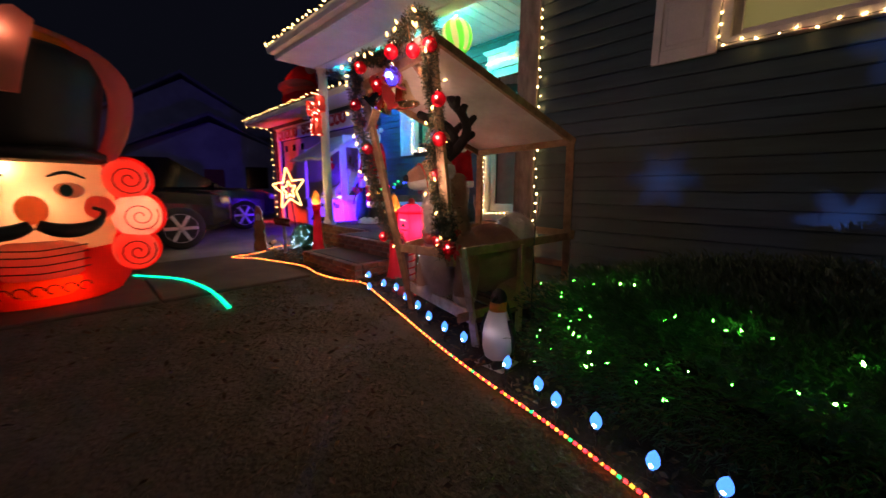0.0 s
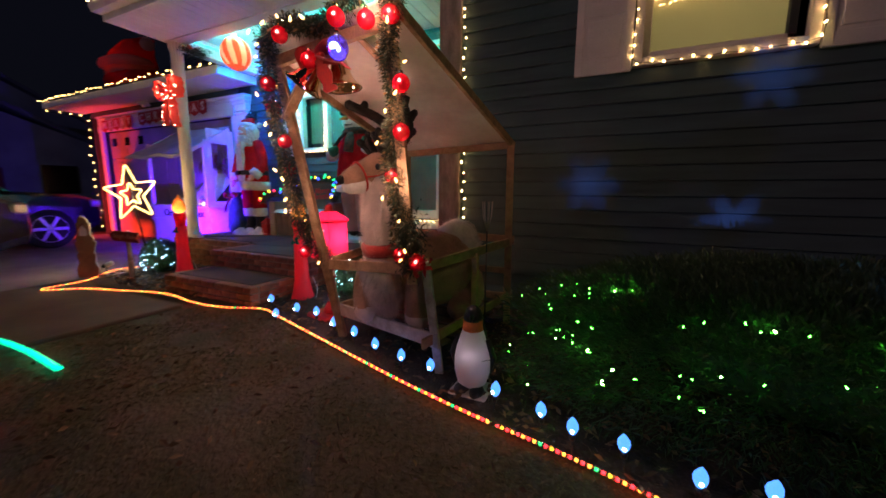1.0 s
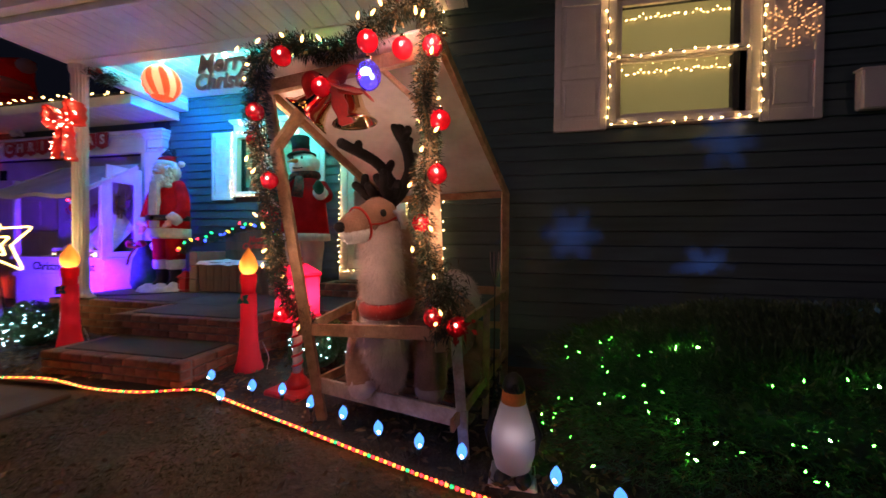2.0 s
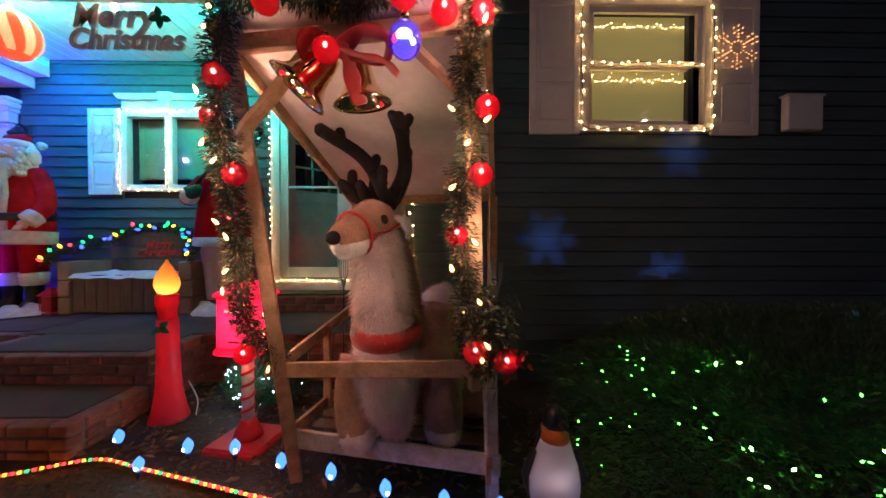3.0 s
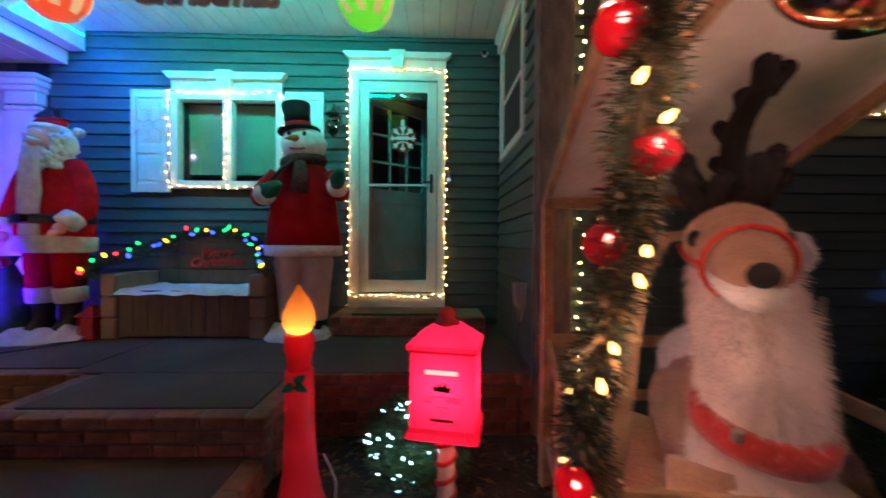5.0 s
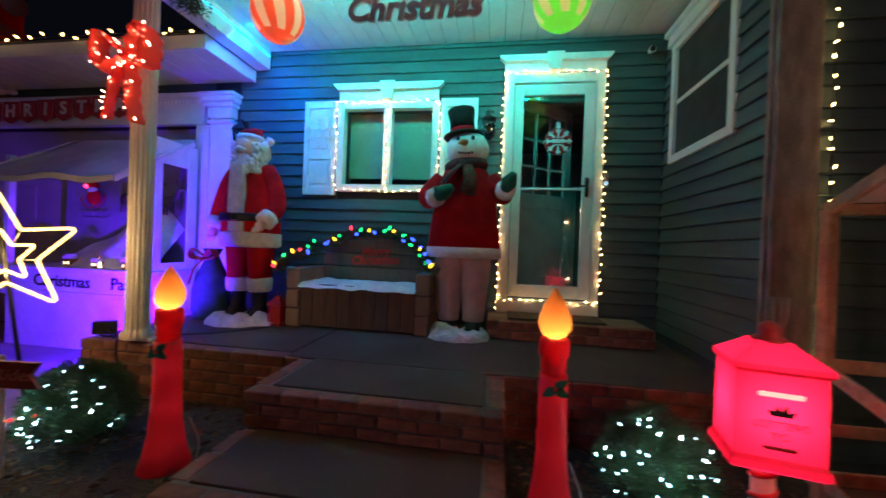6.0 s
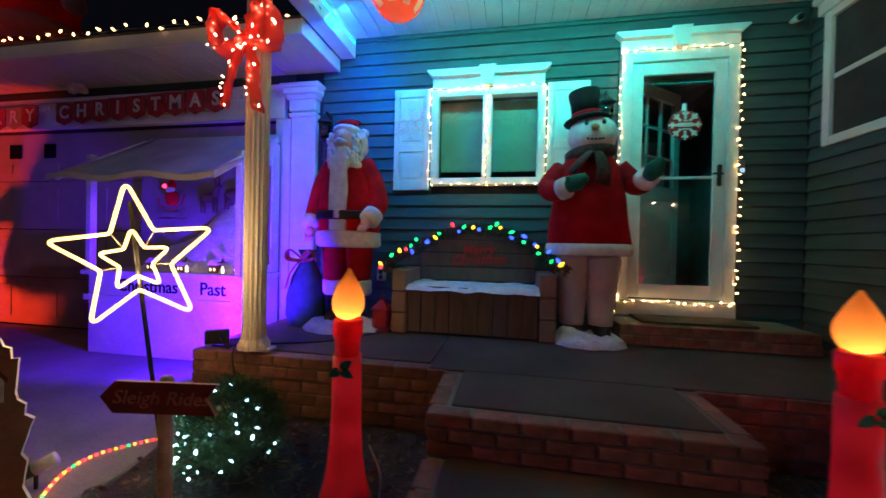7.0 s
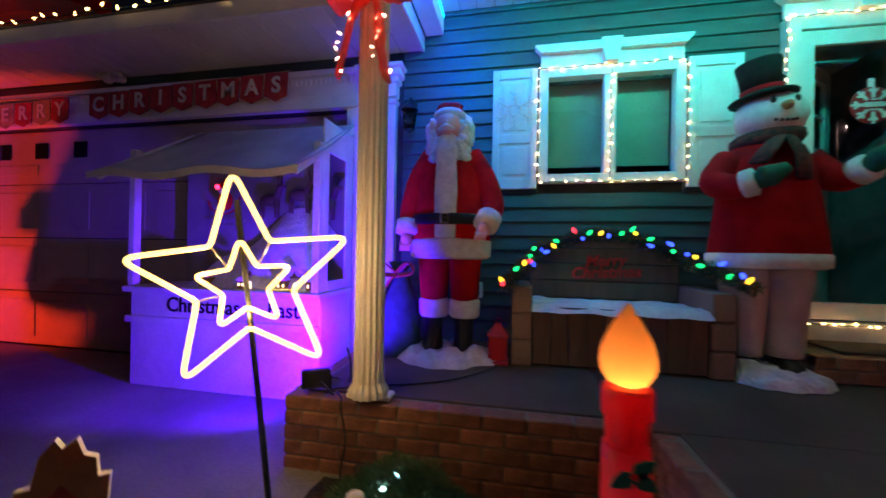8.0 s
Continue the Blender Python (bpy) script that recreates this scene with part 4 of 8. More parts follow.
for z, e in ((0.69, 0.0), (0.25, 0.0)):
    part("side_rail", MB(M["wood"]).beam((-1.44, 1.68, z), (-1.24, 2.87, z + 0.03), 0.02, 0.06), stall)
    part("side_rail", MB(M["wood"]).beam((-2.34, 1.97, z - 0.09 if z > 0.5 else z), (-2.17, 2.84, z + 0.05 if z > 0.5 else z), 0.02, 0.06), stall)
    part("back_rail", MB(M["wood"]).beam((-2.22, 2.82, z + 0.06 if z > 0.5 else z), (-1.23, 2.86, z + 0.04 if z > 0.5 else z), 0.02, 0.06), stall)
part("side_post", MB(M["wood"]).beam((-1.34, 2.25, 0.0), (-1.34, 2.25, 0.7), 0.04, 0.04, 0, (1, 0, 0)), stall)
part("side_post", MB(M["wood"]).beam((-2.26, 2.38, 0.0), (-2.26, 2.38, 0.68), 0.04, 0.04, 0, (1, 0, 0)), stall)
# floor slats share the bench's dark brown, not the stall's pine
for i in range(7):
    t = i / 6
    a = Vector((-2.28, 2.07, 0.215)).lerp(Vector((-2.18, 2.76, 0.215)), t)
    b = Vector((-1.36, 1.84, 0.215)).lerp(Vector((-1.25, 2.8, 0.215)), t)
    part("slat", MB(M["bench"]).beam(a, b, 0.09, 0.018, 0, (0, 0, 1)), stall, "dark brown floor slat")
part("back_slat", MB(M["wood"]).beam((-2.2, 2.78, 0.48), (-1.25, 2.81, 0.48), 0.02, 0.05), stall)
rp = [Vector(p) for p in ((-2.40, 1.55, 1.915), (-1.48, 1.48, 1.965), (-1.25, 2.80, 1.495), (-2.20, 2.80, 1.465))]
nr = (rp[1] - rp[0]).cross(rp[3] - rp[0]).normalized() * 0.014
part("roof_panel", MB(M["panel"]).add(rp + [p - nr for p in rp], [(0, 1, 2, 3), (7, 6, 5, 4), (0, 4, 5, 1), (1, 5, 6, 2), (2, 6, 7, 3), (3, 7, 4, 0)]), stall, "white painted roof panel")
dn = Vector((0, 0, -0.035))
part("roof_edge", MB(M["wood"]).beam(rp[1] + dn, rp[2] + dn, 0.03, 0.05), stall)
part("roof_edge", MB(M["wood"]).beam(rp[0] + dn, rp[3] + dn, 0.03, 0.05), stall)
part("roof_edge", MB(M["wood"]).beam(rp[3] + dn + Vector((0.02, -0.03, 0)), rp[2] + dn + Vector((-0.02, -0.03, 0)), 0.03, 0.05), stall)
part("brace", MB(M["wood"]).beam((-2.37, 1.66, 1.53), (-2.03, 1.62, 1.91), 0.02, 0.075, 0, (0, 1, 0)), stall)
part("brace", MB(M["wood"]).beam((-1.50, 1.58, 1.62), (-1.80, 1.60, 1.91), 0.02, 0.075, 0, (0, 1, 0)), stall)

# plush reindeer
r2 = random.Random(3)
deer = holder("plush_reindeer", (-1.75, 2.2, 0.225), "tan and cream plush reindeer with black antlers and red collar", "plush reindeer")
SIDEWAYS = Vector((0.89, -0.45, 0))
HEAD_AT, HEAD_WAY = Vector((-1.932, 1.985, 1.235)), Vector((-0.122, -0.226, -0.082)).normalized()


def plush(name, mb, count, length, hairs, pull=(0, 0, -0.5), width=0.0022, label=""):
    fuzz(mb, count, length, hairs, r2, pull, width)
    return part(name, mb, deer, label)


trunk = MB(M["tan_fur"], M["cream_fur"])
trunk.blob((-1.66, 2.32, 0.55), (0.235, 0.40, 0.27), 0, Matrix.Rotation(radians(-14), 4, "Z"), 28, 0.08)
trunk.blob((-1.70, 2.06, 0.60), (0.13, 0.16, 0.18), 0, None, 22, 0.08)
plush("body", trunk, 12000, 0.018, {0: 0}, label="tan plush body")
rump = MB(M["white_fur"]).blob((-1.59, 2.52, 0.72), (0.17, 0.17, 0.17), 0, None, 20, 0.15)
plush("tail", rump, 6000, 0.03, {0: 0}, label="shaggy white tail")
chest = MB(M["cream_fur"])
chest.blob((-1.865, 1.975, 0.59), (0.148, 0.14, 0.23), 0, None, 24, 0.1)
chest.tube(smooth_line([(-1.86, 1.93, 0.62), (-1.85, 1.91, 0.47), (-1.83, 1.92, 0.36), (-1.82, 1.95, 0.285)], 5), [0.15 - 0.008 * i for i in range(16)], 20, 0)
plush("chest", chest, 14000, 0.042, {0: 0}, (0, 0, -1.0), 0.0026, "shaggy cream chest")
neck = smooth_line([(-1.85, 2.0, 0.62), (-1.872, 1.965, 0.78), (-1.89, 1.96, 0.95), (-1.905, 1.975, 1.08), (-1.915, 1.99, 1.2)], 5)
nk = MB(M["cream_fur"], M["tan_fur"])
nk.tube(neck, [0.138 - 0.034 * i / (len(neck) - 1) for i in range(len(neck))], 24, 0)
nk.tube([p + Vector((0.045, 0.075, 0.0)) for p in neck], [0.125 - 0.032 * i / (len(neck) - 1) for i in range(len(neck))], 20, 1)
plush("neck", nk, 20000, 0.04, {0: 0, 1: 1}, (0, 0, -0.9), 0.0026, "shaggy cream neck")
hd = MB(M["tan_fur"], M["white_fur"])
hd.blob(HEAD_AT, (0.112, 0.118, 0.11), 0, Matrix.Rotation(radians(28), 4, "Z"), 26, 0.03)
hd.tube([HEAD_AT + HEAD_WAY * t for t in (0, 0.07, 0.13, 0.19, 0.235, 0.255)], [0.108, 0.097, 0.082, 0.068, 0.052, 0.03], 20, 0)
hd.tube([HEAD_AT + Vector((0, 0, -0.036)) + HEAD_WAY * t for t in (0.05, 0.11, 0.17, 0.22, 0.25)], [0.07, 0.078, 0.066, 0.052, 0.024], 18, 1)
plush("head", hd, 9000, 0.012, {0: 0, 1: 1}, (0, 0.2, -0.2), 0.002, "tan head with a white chin")
part("nose", MB(M["black_felt"]).blob(HEAD_AT + HEAD_WAY * 0.262 + Vector((0, 0, 0.014)), (0.034, 0.028, 0.029), 0, None, 14), deer, "black velvet nose")
for ex in (-1, 1):
    side = SIDEWAYS * ex
    part("eye", MB(M["black"]).blob(HEAD_AT + HEAD_WAY * 0.05 + side * 0.094 + Vector((0, 0, 0.03)), (0.021, 0.021, 0.025), 0, None, 12), deer, "glossy black eye")
    er = MB(M["white_fur"] if ex > 0 else M["tan_fur"]).tube([HEAD_AT + side * 0.095 + Vector((0.01, 0.03, 0.03)), HEAD_AT + side * 0.15 + Vector((0.01, 0.04, 0.02)), HEAD_AT + side * 0.175 + Vector((0.01, 0.04, -0.03)), HEAD_AT + side * 0.17 + Vector((0.01, 0.035, -0.065))], [0.024, 0.04, 0.036, 0.012], 12, 0, squash=0.45)
    plush("ear", er, 700, 0.014, {0: 0}, label="drooping plush ear")
halter = MB(M["halter"])
cx = HEAD_AT + HEAD_WAY * 0.135 + Vector((0, 0, -0.008))
upw = SIDEWAYS.cross(HEAD_WAY).normalized()
halter.tube([cx + SIDEWAYS * 0.093 * math.cos(t) + upw * 0.098 * math.sin(t) for t in [math.tau * j / 20 for j in range(20)]], 0.0065, 6, 0, closed=True)
for ex in (-1, 1):
    halter.tube(smooth_line([cx + SIDEWAYS * 0.094 * ex, HEAD_AT + HEAD_WAY * 0.05 + SIDEWAYS * 0.116 * ex + Vector((0, 0, -0.02)), HEAD_AT + SIDEWAYS * 0.124 * ex - HEAD_WAY * 0.03 + Vector((0, 0, -0.01))], 4), 0.0055, 6)
part("halter", halter, deer, "thin red cord halter")
for main, prongs in (
    ([(-1.968, 2.02, 1.32), (-1.945, 2.11, 1.39), (-1.95, 2.18, 1.49), (-2.03, 2.15, 1.595), (-2.178, 2.017, 1.674)],
     ([(-1.962, 2.05, 1.355), (-2.03, 2.02, 1.375), (-2.035, 2.03, 1.47)], [(-2.02, 2.03, 1.38), (-2.075, 1.99, 1.42)], [(-1.965, 2.04, 1.35), (-1.985, 1.96, 1.41)], [(-1.95, 2.15, 1.44), (-1.945, 2.25, 1.49)], [(-1.965, 2.18, 1.53), (-1.96, 2.26, 1.60)], [(-2.11, 2.07, 1.64), (-2.11, 2.10, 1.69)])),
    ([(-1.872, 2.005, 1.32), (-1.832, 2.09, 1.40), (-1.80, 2.15, 1.52), (-1.803, 2.11, 1.63), (-1.814, 2.02, 1.70)],
     ([(-1.855, 2.0, 1.35), (-1.888, 1.95, 1.39), (-1.878, 1.92, 1.47)], [(-1.885, 1.955, 1.40), (-1.92, 1.93, 1.45)], [(-1.85, 2.01, 1.36), (-1.81, 1.97, 1.42)], [(-1.815, 2.13, 1.46), (-1.80, 2.22, 1.51)], [(-1.80, 2.14, 1.56), (-1.79, 2.22, 1.63)], [(-1.805, 2.09, 1.65), (-1.795, 2.13, 1.72)], [(-1.812, 2.03, 1.69), (-1.845, 2.0, 1.745)], [(-1.812, 2.03, 1.69), (-1.816, 2.01, 1.757)], [(-1.81, 2.03, 1.68), (-1.768, 2.01, 1.728)]))):
    line = smooth_line(main, 5)
    an = MB(M["black_felt"]).tube(line, [0.042 - 0.012 * i / len(line) for i in range(len(line))], 12, 0)
    for pr in prongs:
        pl2 = smooth_line(pr, 4)
        an.tube(pl2, [0.034 - 0.012 * i / len(pl2) for i in range(len(pl2))], 10, 0)
        an.blob(pl2[-1], (0.023, 0.023, 0.024), 0, None, 10)
    an.blob(line[-1], (0.031,) * 3, 0, None, 10)
    plush("antler", an, 2600, 0.009, {0: 0}, (0, 0, 0), 0.003, "black plush antler")
band = MB(M["red_ribbon"])
tilt = Matrix.Translation((-1.868, 1.97, 0.755)) @ Matrix.Rotation(radians(13), 4, "X")
band.lathe([(0.13, -0.042), (0.158, -0.038), (0.164, 0.0), (0.154, 0.034), (0.13, 0.04)], 30, 0, tilt)
part("collar", band, deer, "wide dark red velvet collar")
part("buckle", MB(M["steel"]).box((-2.012, 1.872, 0.745), (-1.985, 1.895, 0.78), 0, 0.006), deer, "small pale clasp")
for pts, paw in (([(-1.985, 2.0, 0.62), (-2.005, 1.955, 0.48), (-1.995, 1.92, 0.37), (-1.985, 1.905, 0.315)], 1), ([(-1.665, 2.02, 0.62), (-1.62, 1.975, 0.48), (-1.61, 1.945, 0.37), (-1.608, 1.935, 0.315)], 1), ([(-1.48, 2.5, 0.48), (-1.42, 2.40, 0.36), (-1.44, 2.22, 0.31)], 0), ([(-1.85, 2.5, 0.48), (-1.93, 2.42, 0.36), (-1.92, 2.28, 0.31)], 0)):
    line = smooth_line(pts, 4)
    lg = MB(M["tan_fur"], M["cream_fur"])
    lg.tube(line, [0.1 - 0.018 * i / len(line) for i in range(len(line))], 16, 0)
    lg.blob(line[-1], (0.084, 0.084, 0.086), paw, None, 16, 0.08)
    plush("leg", lg, 3200, 0.018, {0: 0, 1: 1}, label="stuffed tan leg with a pale paw")


# ---- garland, baubles, bells ----
def garland_greens(line, rad, per_m, mat, rr, length=0.055):
    mb = MB(M[mat], M["twig"], M["gilt_leaf"])
    mb.tube(line, 0.008, 5, 1)
    spots, brown = [], []
    for a, b in zip(line, line[1:]):
        ln = (b - a).length
        for _ in range(int(per_m * ln) + 1):
            p = a.lerp(b, rr.random())
            d = Vector((rr.gauss(0, 1), rr.gauss(0, 1), rr.gauss(0, 1)))
            d -= (b - a).normalized() * d.dot((b - a).normalized()) * 0.6
            d.normalize()
            fat = 0.6 + 0.8 * abs(noise.noise(p * 7))
            (brown if rr.random() < 0.06 else spots).append((p + d * rr.uniform(0.0, rad * 0.75) * fat, d))
    mb.blades(spots, length, 0.0042, 0, rr, 0.2)
    mb.blades(brown, length * 1.0, 0.013, 2, rr, 0.2)
    return mb


rg = random.Random(11)
left_run = smooth_line([(-2.33, 1.93, 0.62), (-2.42, 1.80, 0.85), (-2.40, 1.70, 1.15), (-2.40, 1.63, 1.45), (-2.38, 1.56, 1.75), (-2.33, 1.53, 1.93)], 8)
top_run = smooth_line([(-2.36, 1.53, 1.93), (-2.15, 1.5, 1.97), (-1.95, 1.50, 1.92), (-1.75, 1.48, 1.98), (-1.58, 1.47, 2.06), (-1.48, 1.48, 1.97)], 8)
right_run = smooth_line([(-1.48, 1.48, 1.97), (-1.54, 1.52, 1.75), (-1.52, 1.56, 1.5), (-1.56, 1.58, 1.25), (-1.53, 1.60, 1.0), (-1.50, 1.61, 0.8), (-1.46, 1.61, 0.68)], 8)
for line in (left_run, top_run, right_run):
    ga = holder("garland", line[0], "dark green pine garland with warm bulbs, wound on the stall", "garland", "stall garlands")
    part("foliage", garland_greens(line, 0.085, 8200, "needles", rg, 0.025), ga)["kind"] = "stuff"
    bm_w = bulb_mesh("garland_bulb", 1.2)
    for i, p in enumerate(along(line, 0.085)):
        q = p + Vector((rg.uniform(-0.05, 0.05), rg.choice((-1, -1, 1)) * rg.uniform(0.055, 0.085), rg.uniform(-0.03, 0.03)))
        piece("bulb", bm_w, q, ga, (rg.uniform(-1, 1), rg.uniform(-1, 1), 0))
        if i % 4 == 2 and (q.z > 0.95 or q.x < -2.2):
            lamp("garland_bulb_light", "POINT", Matrix.Translation(q + Vector((0, math.copysign(0.06, q.y - p.y), 0))), 3.0, (1.0, 0.56, 0.4), 0.02)
spray = holder("pine_spray", (-1.45, 1.57, 0.75), "dark pine spray with red petals tied at the rail end", "pine spray")
sp = [(Vector((-1.45, 1.57, 0.84)) + Vector((rg.gauss(0, 0.04), rg.gauss(0, 0.03), rg.gauss(0, 0.07))), (rg.gauss(0, 1), rg.gauss(0, 1), rg.gauss(0, 1))) for _ in range(900)]
part("needles", MB(M["needles"]).blades(sp, 0.04, 0.007, 0, rg, 0.3), spray)["kind"] = "stuff"
petals = [(Vector((-1.38, 1.55, 0.74)) + Vector((rg.gauss(0, 0.025), rg.gauss(0, 0.02), rg.gauss(0, 0.025))), (rg.gauss(0, 1), rg.gauss(0, 1), rg.gauss(0, 1))) for _ in range(40)]
part("petals", MB(M["red_plastic"]).blades(petals, 0.045, 0.024, 0, rg, 0.2), spray, "red plastic petals")["kind"] = "stuff"


def bauble(at, r, label="shiny red bauble with a lit bulb inside, on the garland"):
    b = holder("bauble", at, label, "bauble", "red baubles")
    a = Vector(at)
    part("globe", MB(M["bauble"]).blob(a, (r, r, r), 0, None, 20), b)
    part("cap", MB(M["gold"]).lathe([(0.012, 0), (0.012, 0.014), (0.004, 0.02)], 8, 0, Matrix.Translation(a + Vector((0, 0, r - 0.003)))), b)
    part("bulb", MB(M["c_red_core"]).blob(a + Vector((0, -0.016, 0.01)), (0.0075, 0.0075, 0.009), 0, None, 8), b)
    return b


M["c_red_core"] = glow("bauble_core", (1.0, 0.42, 0.34), 26)
for at in ((-2.378, 1.55, 1.707), (-2.44, 1.63, 1.60), (-2.37, 1.64, 1.396), (-2.42, 1.71, 1.234), (-2.432, 1.82, 0.688), (-2.177, 1.47, 1.907), (-1.99, 1.48, 1.76), (-1.74, 1.40, 1.885), (-1.616, 1.46, 1.877), (-1.495, 1.48, 1.884), (-1.471, 1.525, 1.60), (-1.489, 1.553, 1.383), (-1.568, 1.595, 1.178), (-1.505, 1.565, 0.772), (-1.40, 1.55, 0.74)):
    bauble(at, 0.043)
mg = holder("magic_globe", (-1.73, 1.40, 1.74), "clear globe glowing blue, white and magenta, on the garland", "light globe")
part("globe", MB(lit_skin("clear_globe", (0.2, 0.1, 0.75), 0.3, 0.06, clear=0.72)).blob((-1.735, 1.40, 1.75), (0.05, 0.05, 0.058), 0, None, 20), mg)
part("core", MB(M["magic"], M["c_red"], M["cool"]).blob((-1.735, 1.40, 1.73), (0.036, 0.036, 0.03), 0, None, 12).blob((-1.735, 1.375, 1.752), (0.024, 0.02, 0.018), 2, None, 8).blob((-1.757, 1.385, 1.745), (0.014, 0.014, 0.02), 1, None, 8).blob((-1.712, 1.378, 1.735), (0.01, 0.01, 0.012), 2, None, 8), mg)
part("cap", MB(M["gold"]).lathe([(0.015, 0), (0.015, 0.02), (0.005, 0.028)], 8, 0, Matrix.Translation((-1.735, 1.40, 1.805))), mg)


def bell(top, axis, s):
    a = Vector(axis).normalized()
    m = Matrix.Translation(Vector(top)) @ a.to_track_quat("Z", "Y").to_matrix().to_4x4()
    b = MB(M["gold"], M["black"])
    b.lathe([(0.01, 0), (0.035 * s, 0.01), (0.045 * s, 0.04 * s), (0.055 * s, 0.09 * s), (0.075 * s, 0.13 * s), (0.098 * s, 0.15 * s), (0.1 * s, 0.156 * s), (0.085 * s, 0.15 * s), (0.05 * s, 0.10 * s), (0.03 * s, 0.03 * s)], 28, 0, m)
    b.blob(m @ Vector((0, 0, 0.13 * s)), (0.018 * s,) * 3, 0, None, 10)
    return thing("bell", b, "shiny gold bell hanging under a red bow", "bell", "hanging bells")


bell((-2.0, 1.58, 1.80), (-0.62, -0.12, -0.72), 1.12)
bell((-1.925, 1.625, 1.81), (0.12, 0.06, -1), 1.05)
bow = holder("ribbon_bow", (-1.955, 1.52, 1.785), "large dark red velvet bow above the bells", "bow")
for nm, pts in (("loop", [(-1.96, 1.53, 1.79), (-1.88, 1.49, 1.83), (-1.80, 1.50, 1.81), (-1.82, 1.53, 1.75), (-1.96, 1.53, 1.78)]), ("loop", [(-1.96, 1.53, 1.79), (-2.04, 1.5, 1.83), (-2.08, 1.52, 1.78), (-2.04, 1.54, 1.75), (-1.96, 1.53, 1.78)]), ("tail", [(-1.95, 1.52, 1.78), (-1.92, 1.5, 1.72), (-1.91, 1.52, 1.65), (-1.89, 1.53, 1.61)]), ("tail", [(-1.95, 1.52, 1.78), (-1.87, 1.49, 1.745), (-1.81, 1.5, 1.735), (-1.765, 1.51, 1.70)])):
    line = smooth_line(pts, 6)
    part(nm, MB(M["red_ribbon"]).tube(line, [0.036 + 0.006 * math.sin(i * 0.9) for i in range(len(line))], 10, 0, squash=0.16), bow)
part("knot", MB(M["red_ribbon"]).blob((-1.955, 1.52, 1.785), (0.03, 0.025, 0.032), 0, None, 12, 0.15), bow)

# ---- candles, mailbox, penguin ----
def candle(x, y, z, energy, lean, label):
    c = holder("candle_light", (x, y, z), label, "candle light", "tall candles")
    m = Matrix.Translation((x, y, z)) @ Matrix.Rotation(lean, 4, "Y")
    part("body", MB(M["candle"]).lathe([(0.122, 0), (0.118, 0.02), (0.094, 0.10), (0.076, 0.2), (0.067, 0.32), (0.063, 0.45), (0.062, 0.6), (0.06, 0.665)], 26, 0, m), c)
    part("collar", MB(M["candle"]).lathe([(0.052, 0.664), (0.053, 0.69), (0.056, 0.74), (0.064, 0.748), (0.065, 0.812), (0.06, 0.822), (0.035, 0.823)], 26, 0, m), c, "red plastic collar")
    part("flame", MB(M["flame"]).lathe([(0.026, 0.824), (0.05, 0.835), (0.066, 0.862), (0.071, 0.888), (0.067, 0.92), (0.054, 0.955), (0.036, 0.99), (0.018, 1.018), (0.008, 1.038), (0.001, 1.045)], 26, 0, m), c, "orange flame-shaped globe, lit inside")
    for a in (-0.7, 0.5, 2.6):
        part("holly_leaf", MB(M["green_mitt"]).prism([(0, -0.008), (0.02, -0.022), (0.045, -0.014), (0.065, 0.0), (0.045, 0.014), (0.02, 0.022), (0, 0.008)], 0.005, 0, m @ Matrix.Translation((0, -0.067, 0.62)) @ Matrix.Rotation(a, 4, "Y")), c, "dark green holly leaf")
    part("berry", MB(M["red_plastic"]).blob(m @ Vector((0, -0.069, 0.62)), (0.009,) * 3, 0, None, 8), c)
    cord = smooth_line([m @ Vector((0.09, 0.05, 0.25)), m @ Vector((0.14, 0.06, 0.12)), m @ Vector((0.16, 0.02, 0.02)), m @ Vector((0.26, 0.05, 0.012)), m @ Vector((0.34, 0.12, 0.012))], 5)
    part("cord", MB(M["white_cable"]).tube(cord, 0.004, 6), c)
    lamp("candle_bulb", "POINT", m @ Matrix.Translation((0.0, -0.015, 0.85)), energy, (1.0, 0.62, 0.25), 0.02)
    for z1 in (0.14, 0.34, 0.54):
        lamp("candle_bulb_low", "POINT", m @ Matrix.Translation((0, 0, z1)), energy * 0.12, (1.0, 0.6, 0.6), 0.05)


candle(-3.345, 2.645, 0.0, 0.55, radians(-0.5), "tall red candle light with a glowing orange flame, at the steps")
candle(-5.262, 2.61, 0.015, 0.55, 0.0, "tall red candle light with a glowing orange flame, at the steps")

mbx = holder("letter_box", (-2.7, 2.36, 0.0), "glowing red toy letter box on a striped pole", "letter box")
mm = Matrix.Translation((-2.7, 2.36, 0)) @ Matrix.Rotation(radians(-12), 4, "Z")
part("foot", MB(M["red_plastic"]).box((-0.16, -0.16, 0.0), (0.16, 0.16, 0.06), 0, 0.015, mm).lathe([(0.08, 0.06), (0.07, 0.1), (0.045, 0.14), (0.04, 0.16)], 18, 0, mm), mbx, "dull red plastic foot")
part("pole", MB(M["icing"]).lathe([(0.032, 0.15), (0.032, 0.52)], 18, 0, mm), mbx, "white pole")
hel = [mm @ Vector((0.0325 * math.cos(t), 0.0325 * math.sin(t), 0.16 + 0.35 * t / (math.tau * 5))) for t in [i * 0.3 for i in range(int(math.tau * 5 / 0.3))]]
part("stripe", MB(M["red_plastic"]).tube(hel, 0.009, 6), mbx, "red spiral stripe")
bx = MB(M["mailbox"])
sect = [(0.525, 0.05, 0.04), (0.535, 0.118, 0.096), (0.545, 0.13, 0.106), (0.565, 0.127, 0.103), (0.58, 0.117, 0.095), (0.845, 0.115, 0.093), (0.858, 0.128, 0.106), (0.874, 0.127, 0.105), (0.885, 0.112, 0.094), (0.925, 0.06, 0.054), (0.937, 0.048, 0.043)]
